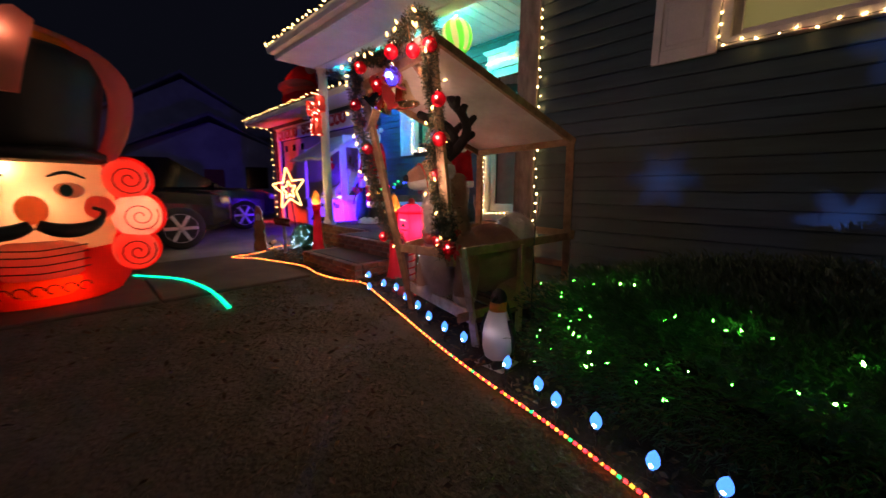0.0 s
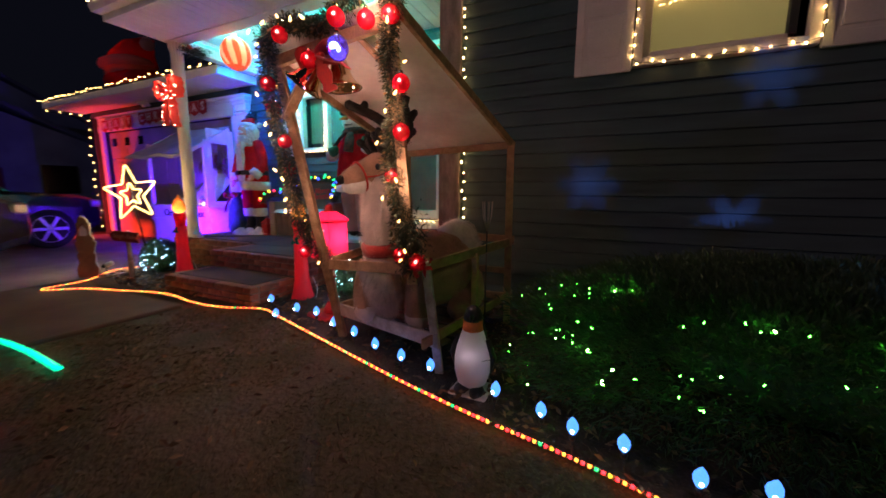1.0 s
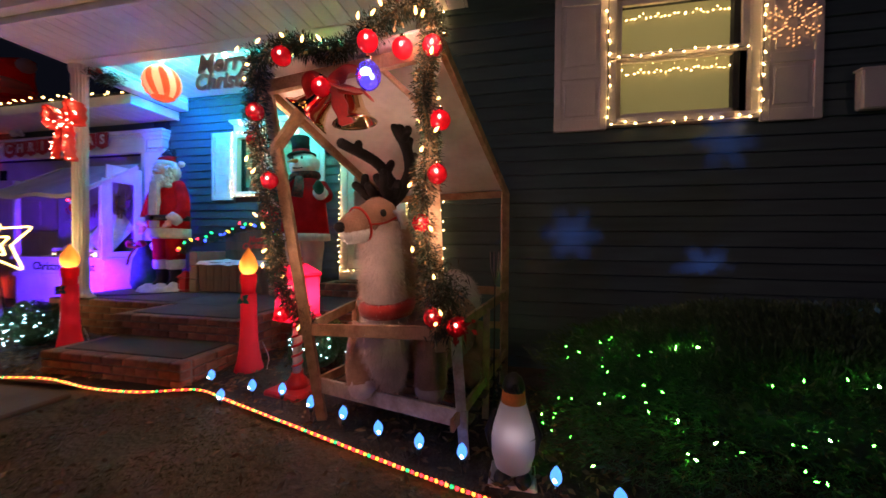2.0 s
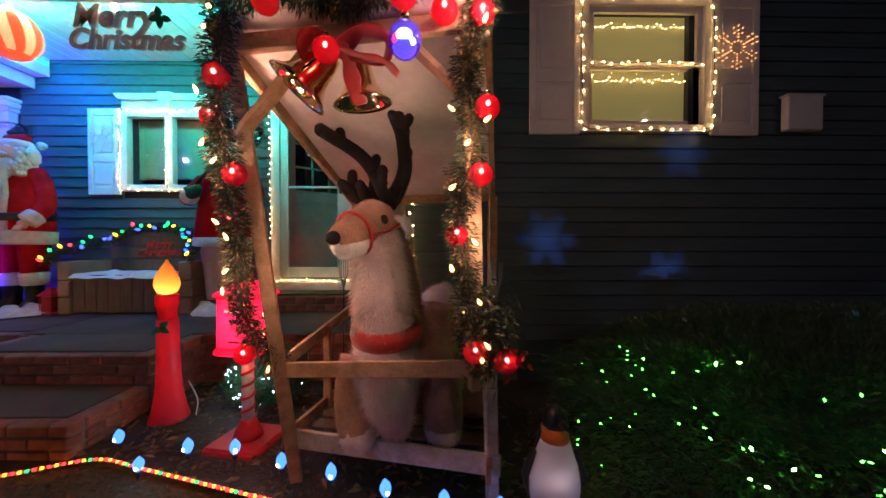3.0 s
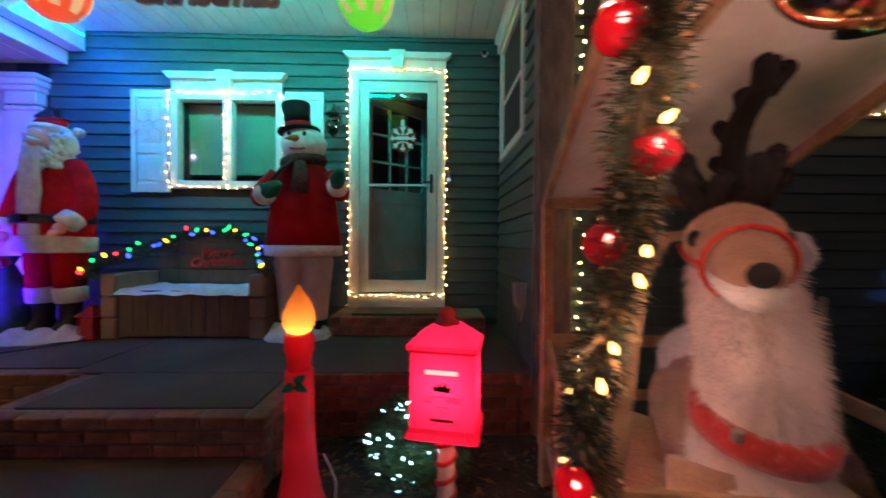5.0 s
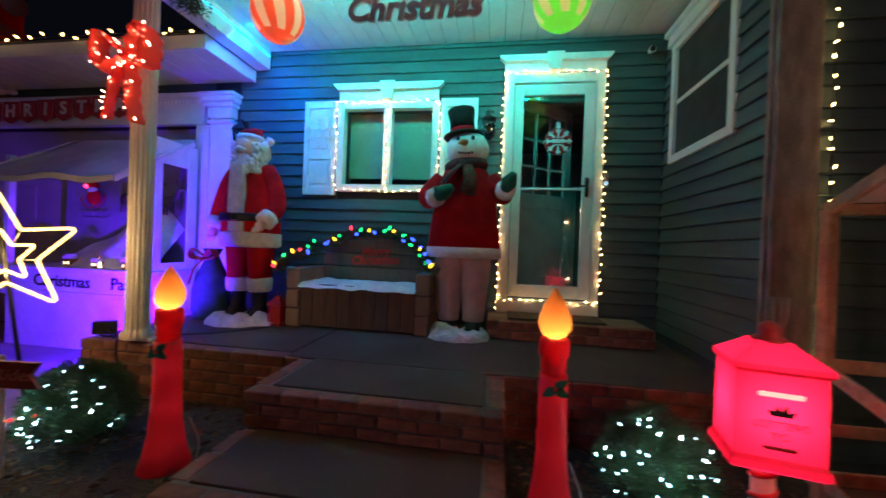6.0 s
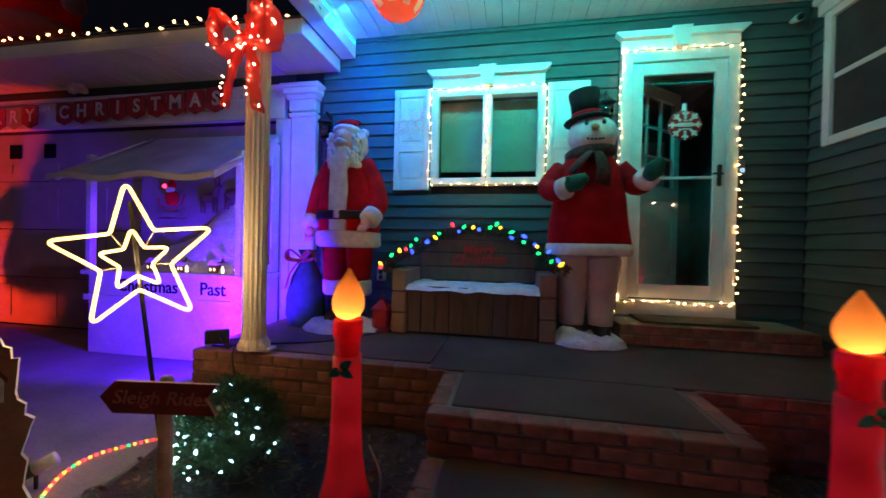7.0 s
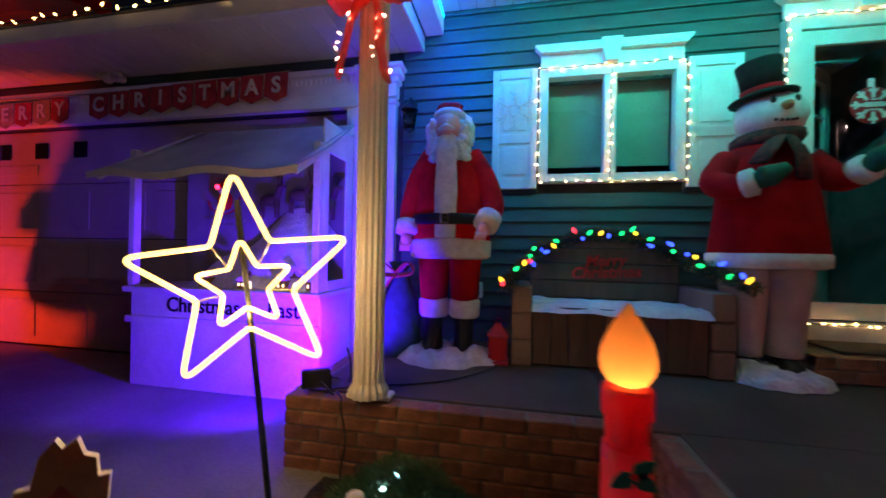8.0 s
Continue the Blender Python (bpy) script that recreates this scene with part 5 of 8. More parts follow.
hull = [mm @ Vector((sx * a, sy * b, z)) for z, a, b in sect for sx, sy in ((-1, -1), (1, -1), (1, 1), (-1, 1))]
bx.add(hull, [(4 * i + j, 4 * i + (j + 1) % 4, 4 * i + 4 + (j + 1) % 4, 4 * i + 4 + j) for i in range(len(sect) - 1) for j in range(4)] + [(3, 2, 1, 0), tuple(range(len(hull) - 4, len(hull)))])
part("box", bx, mbx, "hot red translucent box, lit from inside")
part("finial", MB(M["red_plastic"]).lathe([(0.05, 0.934), (0.045, 0.945), (0.03, 0.952), (0.034, 0.975), (0.022, 0.992), (0.004, 1.0)], 16, 0, mm), mbx)
part("slot", MB(M["slot_light"]).box((-0.06, -0.103, 0.775), (0.055, -0.094, 0.79), 0, 0.003, mm), mbx, "letter slot with a glow put in for the bulb inside")
emb = MB(M["black"]).prism([(-0.035, 0.0), (-0.028, -0.018), (0.028, -0.02), (0.036, 0.0), (0.02, -0.006), (0.012, 0.018), (0.0, -0.004), (-0.01, 0.014), (-0.018, -0.004)], 0.005, 0, mm @ Matrix.Translation((0, -0.1, 0.735)))
part("emblem", emb, mbx, "small black emblem")
for i, wd in enumerate(("LETTERS", "TO")):
    hold(tagged(words(wd, 0.034, 0.0015, M["red_plastic"], mm @ Matrix.Translation((0, -0.0965, 0.686 - 0.036 * i)) @ FACE_FRONT, spacing=1.15), "raised red lettering"), mbx)
part("raised_bar", MB(M["red_plastic"]).box((-0.042, -0.0985, 0.608), (0.042, -0.0945, 0.62), 0, 0.002, mm), mbx, "raised line of lettering")
lamp("letter_box_bulb", "POINT", mm @ Matrix.Translation((0, 0.02, 0.72)), 4.6, (1.0, 0.75, 0.65), 0.09)

pg = MB(M["penguin_white"], M["black"], M["carrot"], M["icing"])
px, py = -1.165, 1.745
loft(pg, [(px, py, 0.05, 0.05, 0.05), (px, py, 0.07, 0.08, 0.075), (px, py, 0.13, 0.098, 0.085), (px, py, 0.2, 0.1, 0.085), (px, py, 0.27, 0.088, 0.078), (px, py, 0.33, 0.068, 0.065), (px, py, 0.37, 0.056, 0.056)], 20, 0)
loft(pg, [(px, py, 0.365, 0.057, 0.057), (px, py, 0.4, 0.053, 0.053), (px, py, 0.425, 0.052, 0.05)], 20, 2)
loft(pg, [(px, py, 0.42, 0.052, 0.051), (px, py, 0.45, 0.05, 0.05), (px, py, 0.48, 0.038, 0.038), (px, py, 0.5, 0.012, 0.012)], 20, 1)
pg.tube([(px + 0.01, py - 0.045, 0.45), (px + 0.02, py - 0.08, 0.445), (px + 0.022, py - 0.095, 0.44)], [0.016, 0.009, 0.002], 8, 1)
loft(pg, [(px, py + 0.045, 0.08, 0.085, 0.05), (px, py + 0.045, 0.2, 0.1, 0.052), (px, py + 0.035, 0.33, 0.07, 0.042), (px, py + 0.015, 0.42, 0.048, 0.045)], 20, 1)
for s in (-1, 1):
    pg.tube([(px + s * 0.085, py, 0.32), (px + s * 0.118, py + 0.005, 0.22), (px + s * 0.105, py + 0.01, 0.13)], [0.02, 0.026, 0.006], 10, 1, squash=0.6)
    pg.blob((px + s * 0.045, py - 0.045, 0.035), (0.04, 0.06, 0.03), 1, None, 12)
pg.box((px - 0.11, py - 0.1, 0.0), (px + 0.11, py + 0.1, 0.03), 3, 0.015)
thing("penguin_figure", pg, "white-bellied plastic penguin figure with orange throat, beside the stall", "penguin figure")

lamp("penguin_bulb", "POINT", Matrix.Translation((px, py - 0.035, 0.24)), 0.07, (1.0, 0.8, 0.85), 0.02)

# ---- rope light, lights on stakes ----
rope_pts = smooth_line([(1.2, 0.93, 0.02), (0.4, 1.16, 0.02), (-0.2, 1.31, 0.02), (-0.64, 1.43, 0.02), (-1.07, 1.52, 0.02), (-1.6, 1.66, 0.02), (-2.45, 1.92, 0.025), (-3.1, 2.13, 0.02), (-3.42, 2.215, 0.02), (-3.75, 2.07, 0.03), (-4.2, 2.06, 0.02), (-4.75, 2.1, 0.03), (-5.4, 1.93, 0.03), (-5.75, 1.82, 0.03), (-6.08, 1.60, 0.03), (-6.22, 2.03, 0.025), (-6.5, 2.3, 0.025), (-6.66, 2.5, 0.025), (-6.69, 2.67, 0.025), (-6.58, 2.83, 0.02), (-6.45, 2.95, 0.02)], 8)
rope = holder("rope_light", rope_pts[0], "thin multicolour rope light lying along the bed edge", "rope light")
part("tube", MB(lit_skin("clear_rope_plastic", (0.9, 0.8, 0.7), 0.1, 0.2, clear=0.75)).tube(rope_pts, 0.009, 6), rope)
cores = MB(M["c_yellow"], M["c_red"], M["c_orange"], M["c_green"])
dots = along(rope_pts, 0.026)
for i, (a, b) in enumerate(zip(dots, dots[1:])):
    cores.tube([a.lerp(b, 0.1), a.lerp(b, 0.55)], 0.0068, 5, (1, 2, 1, 0, 1, 3, 2, 1, 2)[i % 9])
part("diodes", cores, rope)["kind"] = "stuff"
green_line = smooth_line([(-5.6, 0.4, 0.03), (-5.05, 0.74, 0.03), (-4.5, 0.86, 0.03), (-4.0, 0.885, 0.03), (-3.47, 0.86, 0.03)], 6)
gl2 = MB(M["green_line"])
gl2.tube(green_line, 0.022, 8, 0, squash=0.5)
thing("green_rope_light", gl2, "flat green light strip lying over the walkway", "rope light")

c7 = MB(M["c7"], M["cool"])
c7.lathe([(0.01, -0.03), (0.02, -0.016), (0.0245, 0.0), (0.021, 0.018), (0.011, 0.034), (0.002, 0.044)], 9, 0, smooth=False)
c7m = c7.mesh("globe")
c7core = MB(M["cool_core"]).blob((0, -0.019, -0.006), (0.008, 0.007, 0.01), 0, None, 8).mesh("core")
stake = MB(M["black"]).lathe([(0.012, -0.06), (0.013, -0.036)], 8).lathe([(0.002, -0.2), (0.004, -0.15), (0.004, -0.06)], 6).mesh("stake")
for x, y in ((-3.31, 2.236), (-3.10, 2.1), (-2.88, 2.131), (-2.627, 2.094), (-2.36, 1.996), (-2.107, 1.916), (-1.85, 1.804), (-1.609, 1.729), (-1.393, 1.69), (-0.987, 1.597), (-0.756, 1.539), (-0.614, 1.448), (-0.424, 1.43), (-0.19, 1.36), (0.015, 1.39), (0.3, 1.28), (0.6, 1.2)):
    z = 0.06 if abs(x + 3.10) < 0.01 else 0.135 + rng.uniform(-0.012, 0.012)
    s = holder("path_light", (x, y, z), "faceted blue-white bulb light on a black stake", "path light", "path lights along the bed")
    s.rotation_euler = (rng.uniform(-0.1, 0.1), rng.uniform(-0.1, 0.1), rng.uniform(-0.6, 0.6))
    for nm, me in (("globe", c7m), ("core", c7core), ("stake", stake)):
        o = new(nm, me)
        o.parent = s

hose = MB(M["burlap"])
hose.tube([(-4.36 + 0.085 * math.cos(t), 2.25 + 0.04 * math.sin(t), 0.06 + 0.055 * math.sin(t)) for t in [math.tau * j / 24 for j in range(24)]], 0.008, 6, closed=True)
hose.tube([(-4.34 + 0.09 * math.cos(t), 2.24 + 0.05 * math.sin(t), 0.055 + 0.05 * math.sin(t)) for t in [math.tau * j / 24 for j in range(24)]], 0.008, 6, closed=True)
thing("cord_coil", hose, "small brown coil of cord beside the step", "cord")

# ---- shrubs ----
def shrub(name, label, centre, radii, count, lights, light_mat, size, r3, square=0.5, bulb=0.9, strands=0, green="hedge", deep=0.97):
    """Leaves in uneven tufts over a rounded form; the bulbs sit among them, singly or along sagging strands."""
    sb = holder(name, (centre[0], centre[1], 0), label, "shrub", "lit shrubs")
    core = MB(M[green]).blob(centre, [r * 0.66 for r in radii], 0, None, 28, 0.2, 4)
    core.v = [(a, b, max(c, 0.02)) for a, b, c in core.v]
    part("core", core, sb)

    def skin_at(d, s):
        q = Vector([math.copysign(abs(c) ** square, c) for c in d]) if square != 1 else Vector(d)
        s += 0.16 * noise.noise(q * 3.1 + Vector(centre)) + 0.09 * noise.noise(q * 9)
        return Vector((centre[0] + q.x * radii[0] * s, centre[1] + q.y * radii[1] * s, max(0.03, centre[2] + q.z * radii[2] * s)))

    leaf = MB(M[green], M["twig"])
    spots = []
    for i in range(count):
        d = Vector((r3.gauss(0, 1), r3.gauss(0, 1), r3.gauss(0, 1)))
        if d.z < -0.4 * d.length:
            d.z = -d.z
        d.normalize()
        spots.append((skin_at(d, 0.66 + 0.36 * r3.random() ** 0.6), d + Vector((r3.uniform(-0.7, 0.7), r3.uniform(-0.7, 0.7), r3.uniform(-0.2, 0.9)))))
    leaf.blades(spots, size, size * 0.2, 0, r3, 0.15)
    part("leaves", leaf, sb)["kind"] = "stuff"
    tips = []
    while len(tips) < lights:
        if strands:
            k = r3.randrange(strands)
            az = math.pi + math.pi * r3.random()
            el = -0.12 + 0.95 * k / strands + 0.16 * math.sin(az * 5 + k * 1.7) + r3.gauss(0, 0.03)
            d = Vector((math.cos(az) * math.cos(el), math.sin(az) * math.cos(el), math.sin(el)))
            if noise.noise(Vector((az * 2.4, k * 3.1, 8.0))) < -0.12:
                continue
        else:
            d = Vector((r3.gauss(0, 1), -abs(r3.gauss(0, 1)), r3.gauss(0.2, 0.7))).normalized()
        p = skin_at(d, deep + 0.06 * r3.random())
        if min([(p - q).length for q in tips] + [9]) > 0.035:
            tips.append(p)
    bms = [bulb_mesh(light_mat, bulb), bulb_mesh(light_mat + "_bright", bulb * 1.2)]
    for k, p in enumerate(tips):
        piece("bulb", bms[k % 4 == 0], p, sb, (r3.uniform(-1.5, 1.5), r3.uniform(-1.5, 1.5), 0))
    return sb


rs = random.Random(21)
shrub("hedge", "wide dark evergreen hedge hung with green fairy lights", (0.95, 2.18, 0.33), (1.9, 0.8, 0.44), 90000, 125, "green_led", 0.045, rs, 0.72, 0.55, 5)
shrub("round_shrub", "small round shrub wrapped in cool white lights", (-5.93, 2.72, 0.2), (0.25, 0.23, 0.26), 11000, 38, "cool", 0.028, rs, 1, 0.72, 0, "boxwood", 0.93)
shrub("round_shrub", "small round shrub wrapped in cool white lights", (-2.83, 2.87, 0.19), (0.25, 0.23, 0.26), 11000, 38, "cool", 0.028, rs, 1, 0.72, 0, "boxwood", 0.93)
for x, y in ((-5.97, 2.42), (-2.87, 2.57)):
    lamp("shrub_bulbs", "POINT", Matrix.Translation((x, y, 0.3)), 1.0, (0.4, 0.85, 1.0), 0.015)


# ---- figures on the porch ----
def curve_ring(mb, c, rx, ry, r, mat, n=20, z=0.0):
    return mb.tube([(c[0] + rx * math.cos(t), c[1] + ry * math.sin(t), c[2] + z * math.cos(t)) for t in [math.tau * j / n for j in range(n)]], r, 8, mat, closed=True)


rf2 = random.Random(5)
st = MB(M["red_felt"], M["white_fur"], M["black"], M["skin"], M["dark_red"], M["gold"])
sx, sy = -6.03, 4.24
for s in (-1, 1):
    lx = sx + s * 0.115
    loft(st, [(lx, sy, 0.43, 0.07, 0.12), (lx, sy - 0.02, 0.5, 0.075, 0.12), (lx, sy, 0.56, 0.065, 0.075), (lx, sy, 0.72, 0.07, 0.08)], 16, 2)
    loft(st, [(lx, sy, 0.70, 0.1, 0.105), (lx, sy, 0.72, 0.115, 0.115), (lx, sy, 0.82, 0.115, 0.115), (lx, sy, 0.84, 0.1, 0.105)], 18, 1, 0.08)
    loft(st, [(lx, sy, 0.83, 0.1, 0.11), (lx, sy, 1.0, 0.115, 0.12), (lx, sy, 1.18, 0.125, 0.13)], 18, 4, 0.06)
loft(st, [(sx, sy, 1.13, 0.27, 0.18), (sx, sy, 1.15, 0.305, 0.215), (sx, sy, 1.26, 0.30, 0.215), (sx, sy, 1.28, 0.27, 0.2)], 26, 1, 0.06)
loft(st, [(sx, sy, 1.26, 0.29, 0.2), (sx, sy, 1.36, 0.285, 0.208), (sx, sy, 1.46, 0.28, 0.212), (sx, sy, 1.6, 0.26, 0.2), (sx, sy, 1.75, 0.232, 0.17), (sx, sy, 1.87, 0.19, 0.13), (sx, sy, 1.93, 0.13, 0.1), (sx, sy, 1.98, 0.07, 0.08)], 26, 0, 0.07)
loft(st, [(sx, sy - 0.012, 1.375, 0.292, 0.222), (sx, sy - 0.012, 1.385, 0.3, 0.23), (sx, sy - 0.012, 1.44, 0.297, 0.228), (sx, sy - 0.012, 1.45, 0.29, 0.22)], 26, 2)
st.box((sx - 0.03, sy - 0.252, 1.375), (sx + 0.03, sy - 0.232, 1.45), 5, 0.008)
st.prism([(-0.07, 1.28), (0.07, 1.28), (0.072, 1.37), (-0.072, 1.37)], 0.04, 1, Matrix.Translation((sx, sy - 0.228, 0)))
st.prism([(-0.074, 1.452), (0.074, 1.452), (0.078, 1.6), (0.06, 1.9), (-0.06, 1.9), (-0.075, 1.6)], 0.05, 1, Matrix.Translation((sx, sy - 0.235, 0)))
for s, pts in ((-1, [(-0.14, 0.0, 1.89), (-0.24, -0.02, 1.72), (-0.29, -0.06, 1.5), (-0.3, -0.1, 1.36)]), (1, [(0.14, 0.0, 1.89), (0.25, -0.02, 1.72), (0.32, -0.07, 1.52), (0.29, -0.17, 1.40)])):
    line = smooth_line([(sx + a, sy + b, c) for a, b, c in pts], 4)
    st.tube(line, [0.09 - 0.022 * i / len(line) for i in range(len(line))], 14, 0)
    e, d = line[-1], (line[-1] - line[-3]).normalized()
    st.tube([e - d * 0.05, e - d * 0.04, e + d * 0.05, e + d * 0.06], [0.07, 0.088, 0.088, 0.06], 14, 1)
    st.blob(e + d * 0.1, (0.045, 0.04, 0.05), 3, None, 12)
    for f in range(4):
        b0 = e + d * 0.12 + Vector((0.02 * (f - 1.5) * 1.0, -0.01, 0))
        st.tube([b0, b0 + d * 0.045 + Vector((0, 0, -0.02))], [0.013, 0.009], 8, 3)
st.blob((sx - 0.01, sy - 0.075, 2.085), (0.102, 0.12, 0.12), 3, None, 16)
for a in range(300):
    t = rf2.uniform(-2.7, 2.7)
    z = rf2.uniform(0, 1)
    if abs(t) < 0.85 and z < 0.5:
        continue
    rr = 0.105 + 0.045 * rf2.random()
    st.blob((sx - 0.01 + rr * math.sin(t) * 1.05, sy - 0.05 - rr * math.cos(t) * 0.9, 2.12 - 0.29 * z * (0.5 + 0.5 * abs(math.cos(t / 2)))), (0.023, 0.023, 0.03), 1, None, 8, 0.3)
st.blob((sx - 0.01, sy - 0.14, 1.925), (0.085, 0.06, 0.1), 1, None, 18, 0.3, 5.0)
for s in (-1, 1):
    st.blob((sx - 0.01 + s * 0.135, sy - 0.01, 2.06), (0.05, 0.075, 0.11), 1, None, 16, 0.35, 5.0)
    st.blob((sx - 0.01 + s * 0.035, sy - 0.166, 2.112), (0.012, 0.008, 0.009), 2, None, 8)
    st.tube([(sx - 0.01 + s * 0.015, sy - 0.172, 2.132), (sx - 0.01 + s * 0.04, sy - 0.165, 2.138), (sx - 0.01 + s * 0.065, sy - 0.148, 2.128)], [0.006, 0.01, 0.006], 6, 1)
st.tube([(sx - 0.07, sy - 0.175, 2.045), (sx - 0.01, sy - 0.195, 2.06), (sx + 0.05, sy - 0.175, 2.045)], [0.01, 0.026, 0.01], 8, 1)
st.blob((sx - 0.01, sy - 0.185, 2.09), (0.018, 0.02, 0.018), 3, None, 10)
loft(st, [(sx - 0.01, sy - 0.03, 2.15, 0.105, 0.115), (sx - 0.01, sy - 0.03, 2.16, 0.125, 0.13), (sx - 0.01, sy - 0.03, 2.2, 0.12, 0.125), (sx - 0.01, sy - 0.03, 2.215, 0.1, 0.11)], 20, 1, 0.08)
loft(st, [(sx - 0.01, sy - 0.03, 2.2, 0.108, 0.115), (sx - 0.02, sy - 0.01, 2.26, 0.09, 0.1), (sx + 0.01, sy + 0.03, 2.295, 0.05, 0.06), (sx + 0.05, sy + 0.06, 2.29, 0.03, 0.03)], 18, 0)
st.blob((sx + 0.09, sy + 0.11, 2.2), (0.045,) * 3, 1, None, 10, 0.2)
thing("santa_figure", st, "life-size figure in red suit and white beard, on the porch", "christmas figure")
for at, rd in (((sx, sy - 0.05, 0.45), (0.33, 0.22, 0.12)), ((-3.93, 4.2, 0.44), (0.25, 0.17, 0.1))):
    sn = MB(M["snow_cloth"])
    sv3, na, nb = [], 72, 18
    for j in range(nb + 1):
        for i in range(na):
            a, q = math.tau * i / na, j / nb
            w = 1 + 0.22 * noise.noise(Vector((2.2 * math.cos(a), 2.2 * math.sin(a), at[0])))
            x, y = at[0] + rd[0] * 1.15 * w * q * math.cos(a), at[1] + rd[1] * 1.25 * w * q * math.sin(a)
            puff = 0.5 + 0.5 * noise.noise(Vector((x * 8, y * 8, 4.0))) + 0.14 * noise.noise(Vector((x * 17, y * 17, 1.0)))
            sv3.append((x, y, 0.406 + max(0.0, 0.21 * math.sin(math.pi * min(1, 0.18 + q * 0.82)) ** 0.6 * puff * (0.55 + 0.45 * q))))
    sn.add(sv3, [(j * na + i, (j + 1) * na + i, (j + 1) * na + (i + 1) % na, j * na + (i + 1) % na) for j in range(nb) for i in range(na)], 0, True)
    thing("snow_batting", sn, "crumpled white cotton snow round the figure's feet", "artificial snow", "cotton snow")

sm = MB(M["white_fur"], M["dark_red"], M["black_felt"], M["green_mitt"], M["trousers"], M["carrot"], M["plaid"], M["black"])
nx, ny = -3.93, 4.32
for s in (-1, 1):
    lx = nx + s * 0.115
    loft(sm, [(lx, ny - 0.03, 0.44, 0.075, 0.14), (lx, ny - 0.03, 0.5, 0.07, 0.12), (lx, ny, 0.56, 0.05, 0.06)], 16, 7)
    loft(sm, [(lx, ny, 0.54, 0.095, 0.1), (lx, ny, 0.6, 0.1, 0.105), (lx, ny, 0.85, 0.125, 0.12), (lx + s * 0.01, ny, 1.05, 0.14, 0.14), (lx, ny, 1.16, 0.13, 0.14)], 18, 4, 0.05)
loft(sm, [(nx, ny, 1.11, 0.31, 0.2), (nx, ny, 1.12, 0.345, 0.24), (nx, ny, 1.2, 0.345, 0.24), (nx, ny, 1.215, 0.32, 0.22)], 28, 0, 0.04)
loft(sm, [(nx, ny, 1.2, 0.335, 0.23), (nx, ny, 1.4, 0.31, 0.225), (nx, ny, 1.6, 0.28, 0.21), (nx, ny, 1.78, 0.255, 0.19), (nx, ny, 1.9, 0.2, 0.15), (nx, ny, 1.95, 0.12, 0.11)], 28, 1, 0.04)
for pts in ([(-0.22, 0.0, 1.82), (-0.33, -0.06, 1.68), (-0.3, -0.17, 1.62), (-0.24, -0.24, 1.63)], [(0.22, 0.0, 1.82), (0.33, -0.05, 1.70), (0.35, -0.15, 1.68), (0.36, -0.22, 1.70)]):
    line = smooth_line([(nx + a, ny + b, c) for a, b, c in pts], 4)
    sm.tube(line, [0.095 - 0.02 * i / len(line) for i in range(len(line))], 14, 1)
    e, d = line[-1], (line[-1] - line[-3]).normalized()
    sm.tube([e - d * 0.03, e - d * 0.02, e + d * 0.04, e + d * 0.05], [0.06, 0.085, 0.085, 0.05], 14, 0)
    up = Vector((0.05, 0, 0.04)) if pts[0][0] < 0 else Vector((0.03, -0.02, 0.05))
    sm.tube([e + d * 0.04, e + d * 0.09 + up * 0.5, e + d * 0.13 + up * 1.4], [0.05, 0.068, 0.03], 12, 3)
    sm.tube([e + d * 0.06, e + d * 0.07 + Vector((-0.03, -0.05, 0.06))], [0.03, 0.018], 8, 3)
sm.blob((nx + 0.01, ny - 0.02, 2.1), (0.195, 0.175, 0.162), 0, None, 24, 0.05)
curve_ring(sm, (nx, ny, 1.955), 0.15, 0.13, 0.055, 6, 20, 0.02)
sm.tube([(nx + 0.03, ny - 0.17, 1.93), (nx + 0.06, ny - 0.23, 1.8), (nx + 0.05, ny - 0.25, 1.66)], [0.05, 0.065, 0.07], 10, 6, squash=0.3)
sm.tube([(nx - 0.04, ny - 0.17, 1.93), (nx - 0.12, ny - 0.22, 1.84), (nx - 0.18, ny - 0.23, 1.76)], [0.05, 0.06, 0.06], 10, 6, squash=0.3)
sm.tube([(nx - 0.0, ny - 0.18, 2.12), (nx - 0.02, ny - 0.24, 2.11), (nx - 0.045, ny - 0.31, 2.08)], [0.032, 0.024, 0.004], 10, 5)
for a in (-1, 1):
    sm.blob((nx + a * 0.065, ny - 0.172, 2.165), (0.017, 0.012, 0.024), 7, None, 10)
for i in range(7):
    t = -0.9 + 0.3 * i
    sm.blob((nx + 0.005 + 0.1 * math.sin(t), ny - 0.185 + 0.035 * t * t, 2.075 - 0.045 * math.cos(t)), (0.011, 0.009, 0.011), 7, None, 8)
hm = Matrix.Translation((nx - 0.035, ny - 0.02, 2.215)) @ Matrix.Rotation(radians(-7), 4, "Y")
sm.lathe([(0.178, 0.0), (0.183, 0.012), (0.175, 0.022), (0.12, 0.022), (0.112, 0.06)], 26, 2, hm)
sm.lathe([(0.115, 0.022), (0.115, 0.075)], 26, 1, hm)
sm.lathe([(0.109, 0.07), (0.113, 0.16), (0.125, 0.235), (0.122, 0.25), (0.02, 0.258)], 26, 2, hm)
thing("snowman_figure", sm, "tall plush snowman in red coat, scarf and black top hat", "snowman figure")

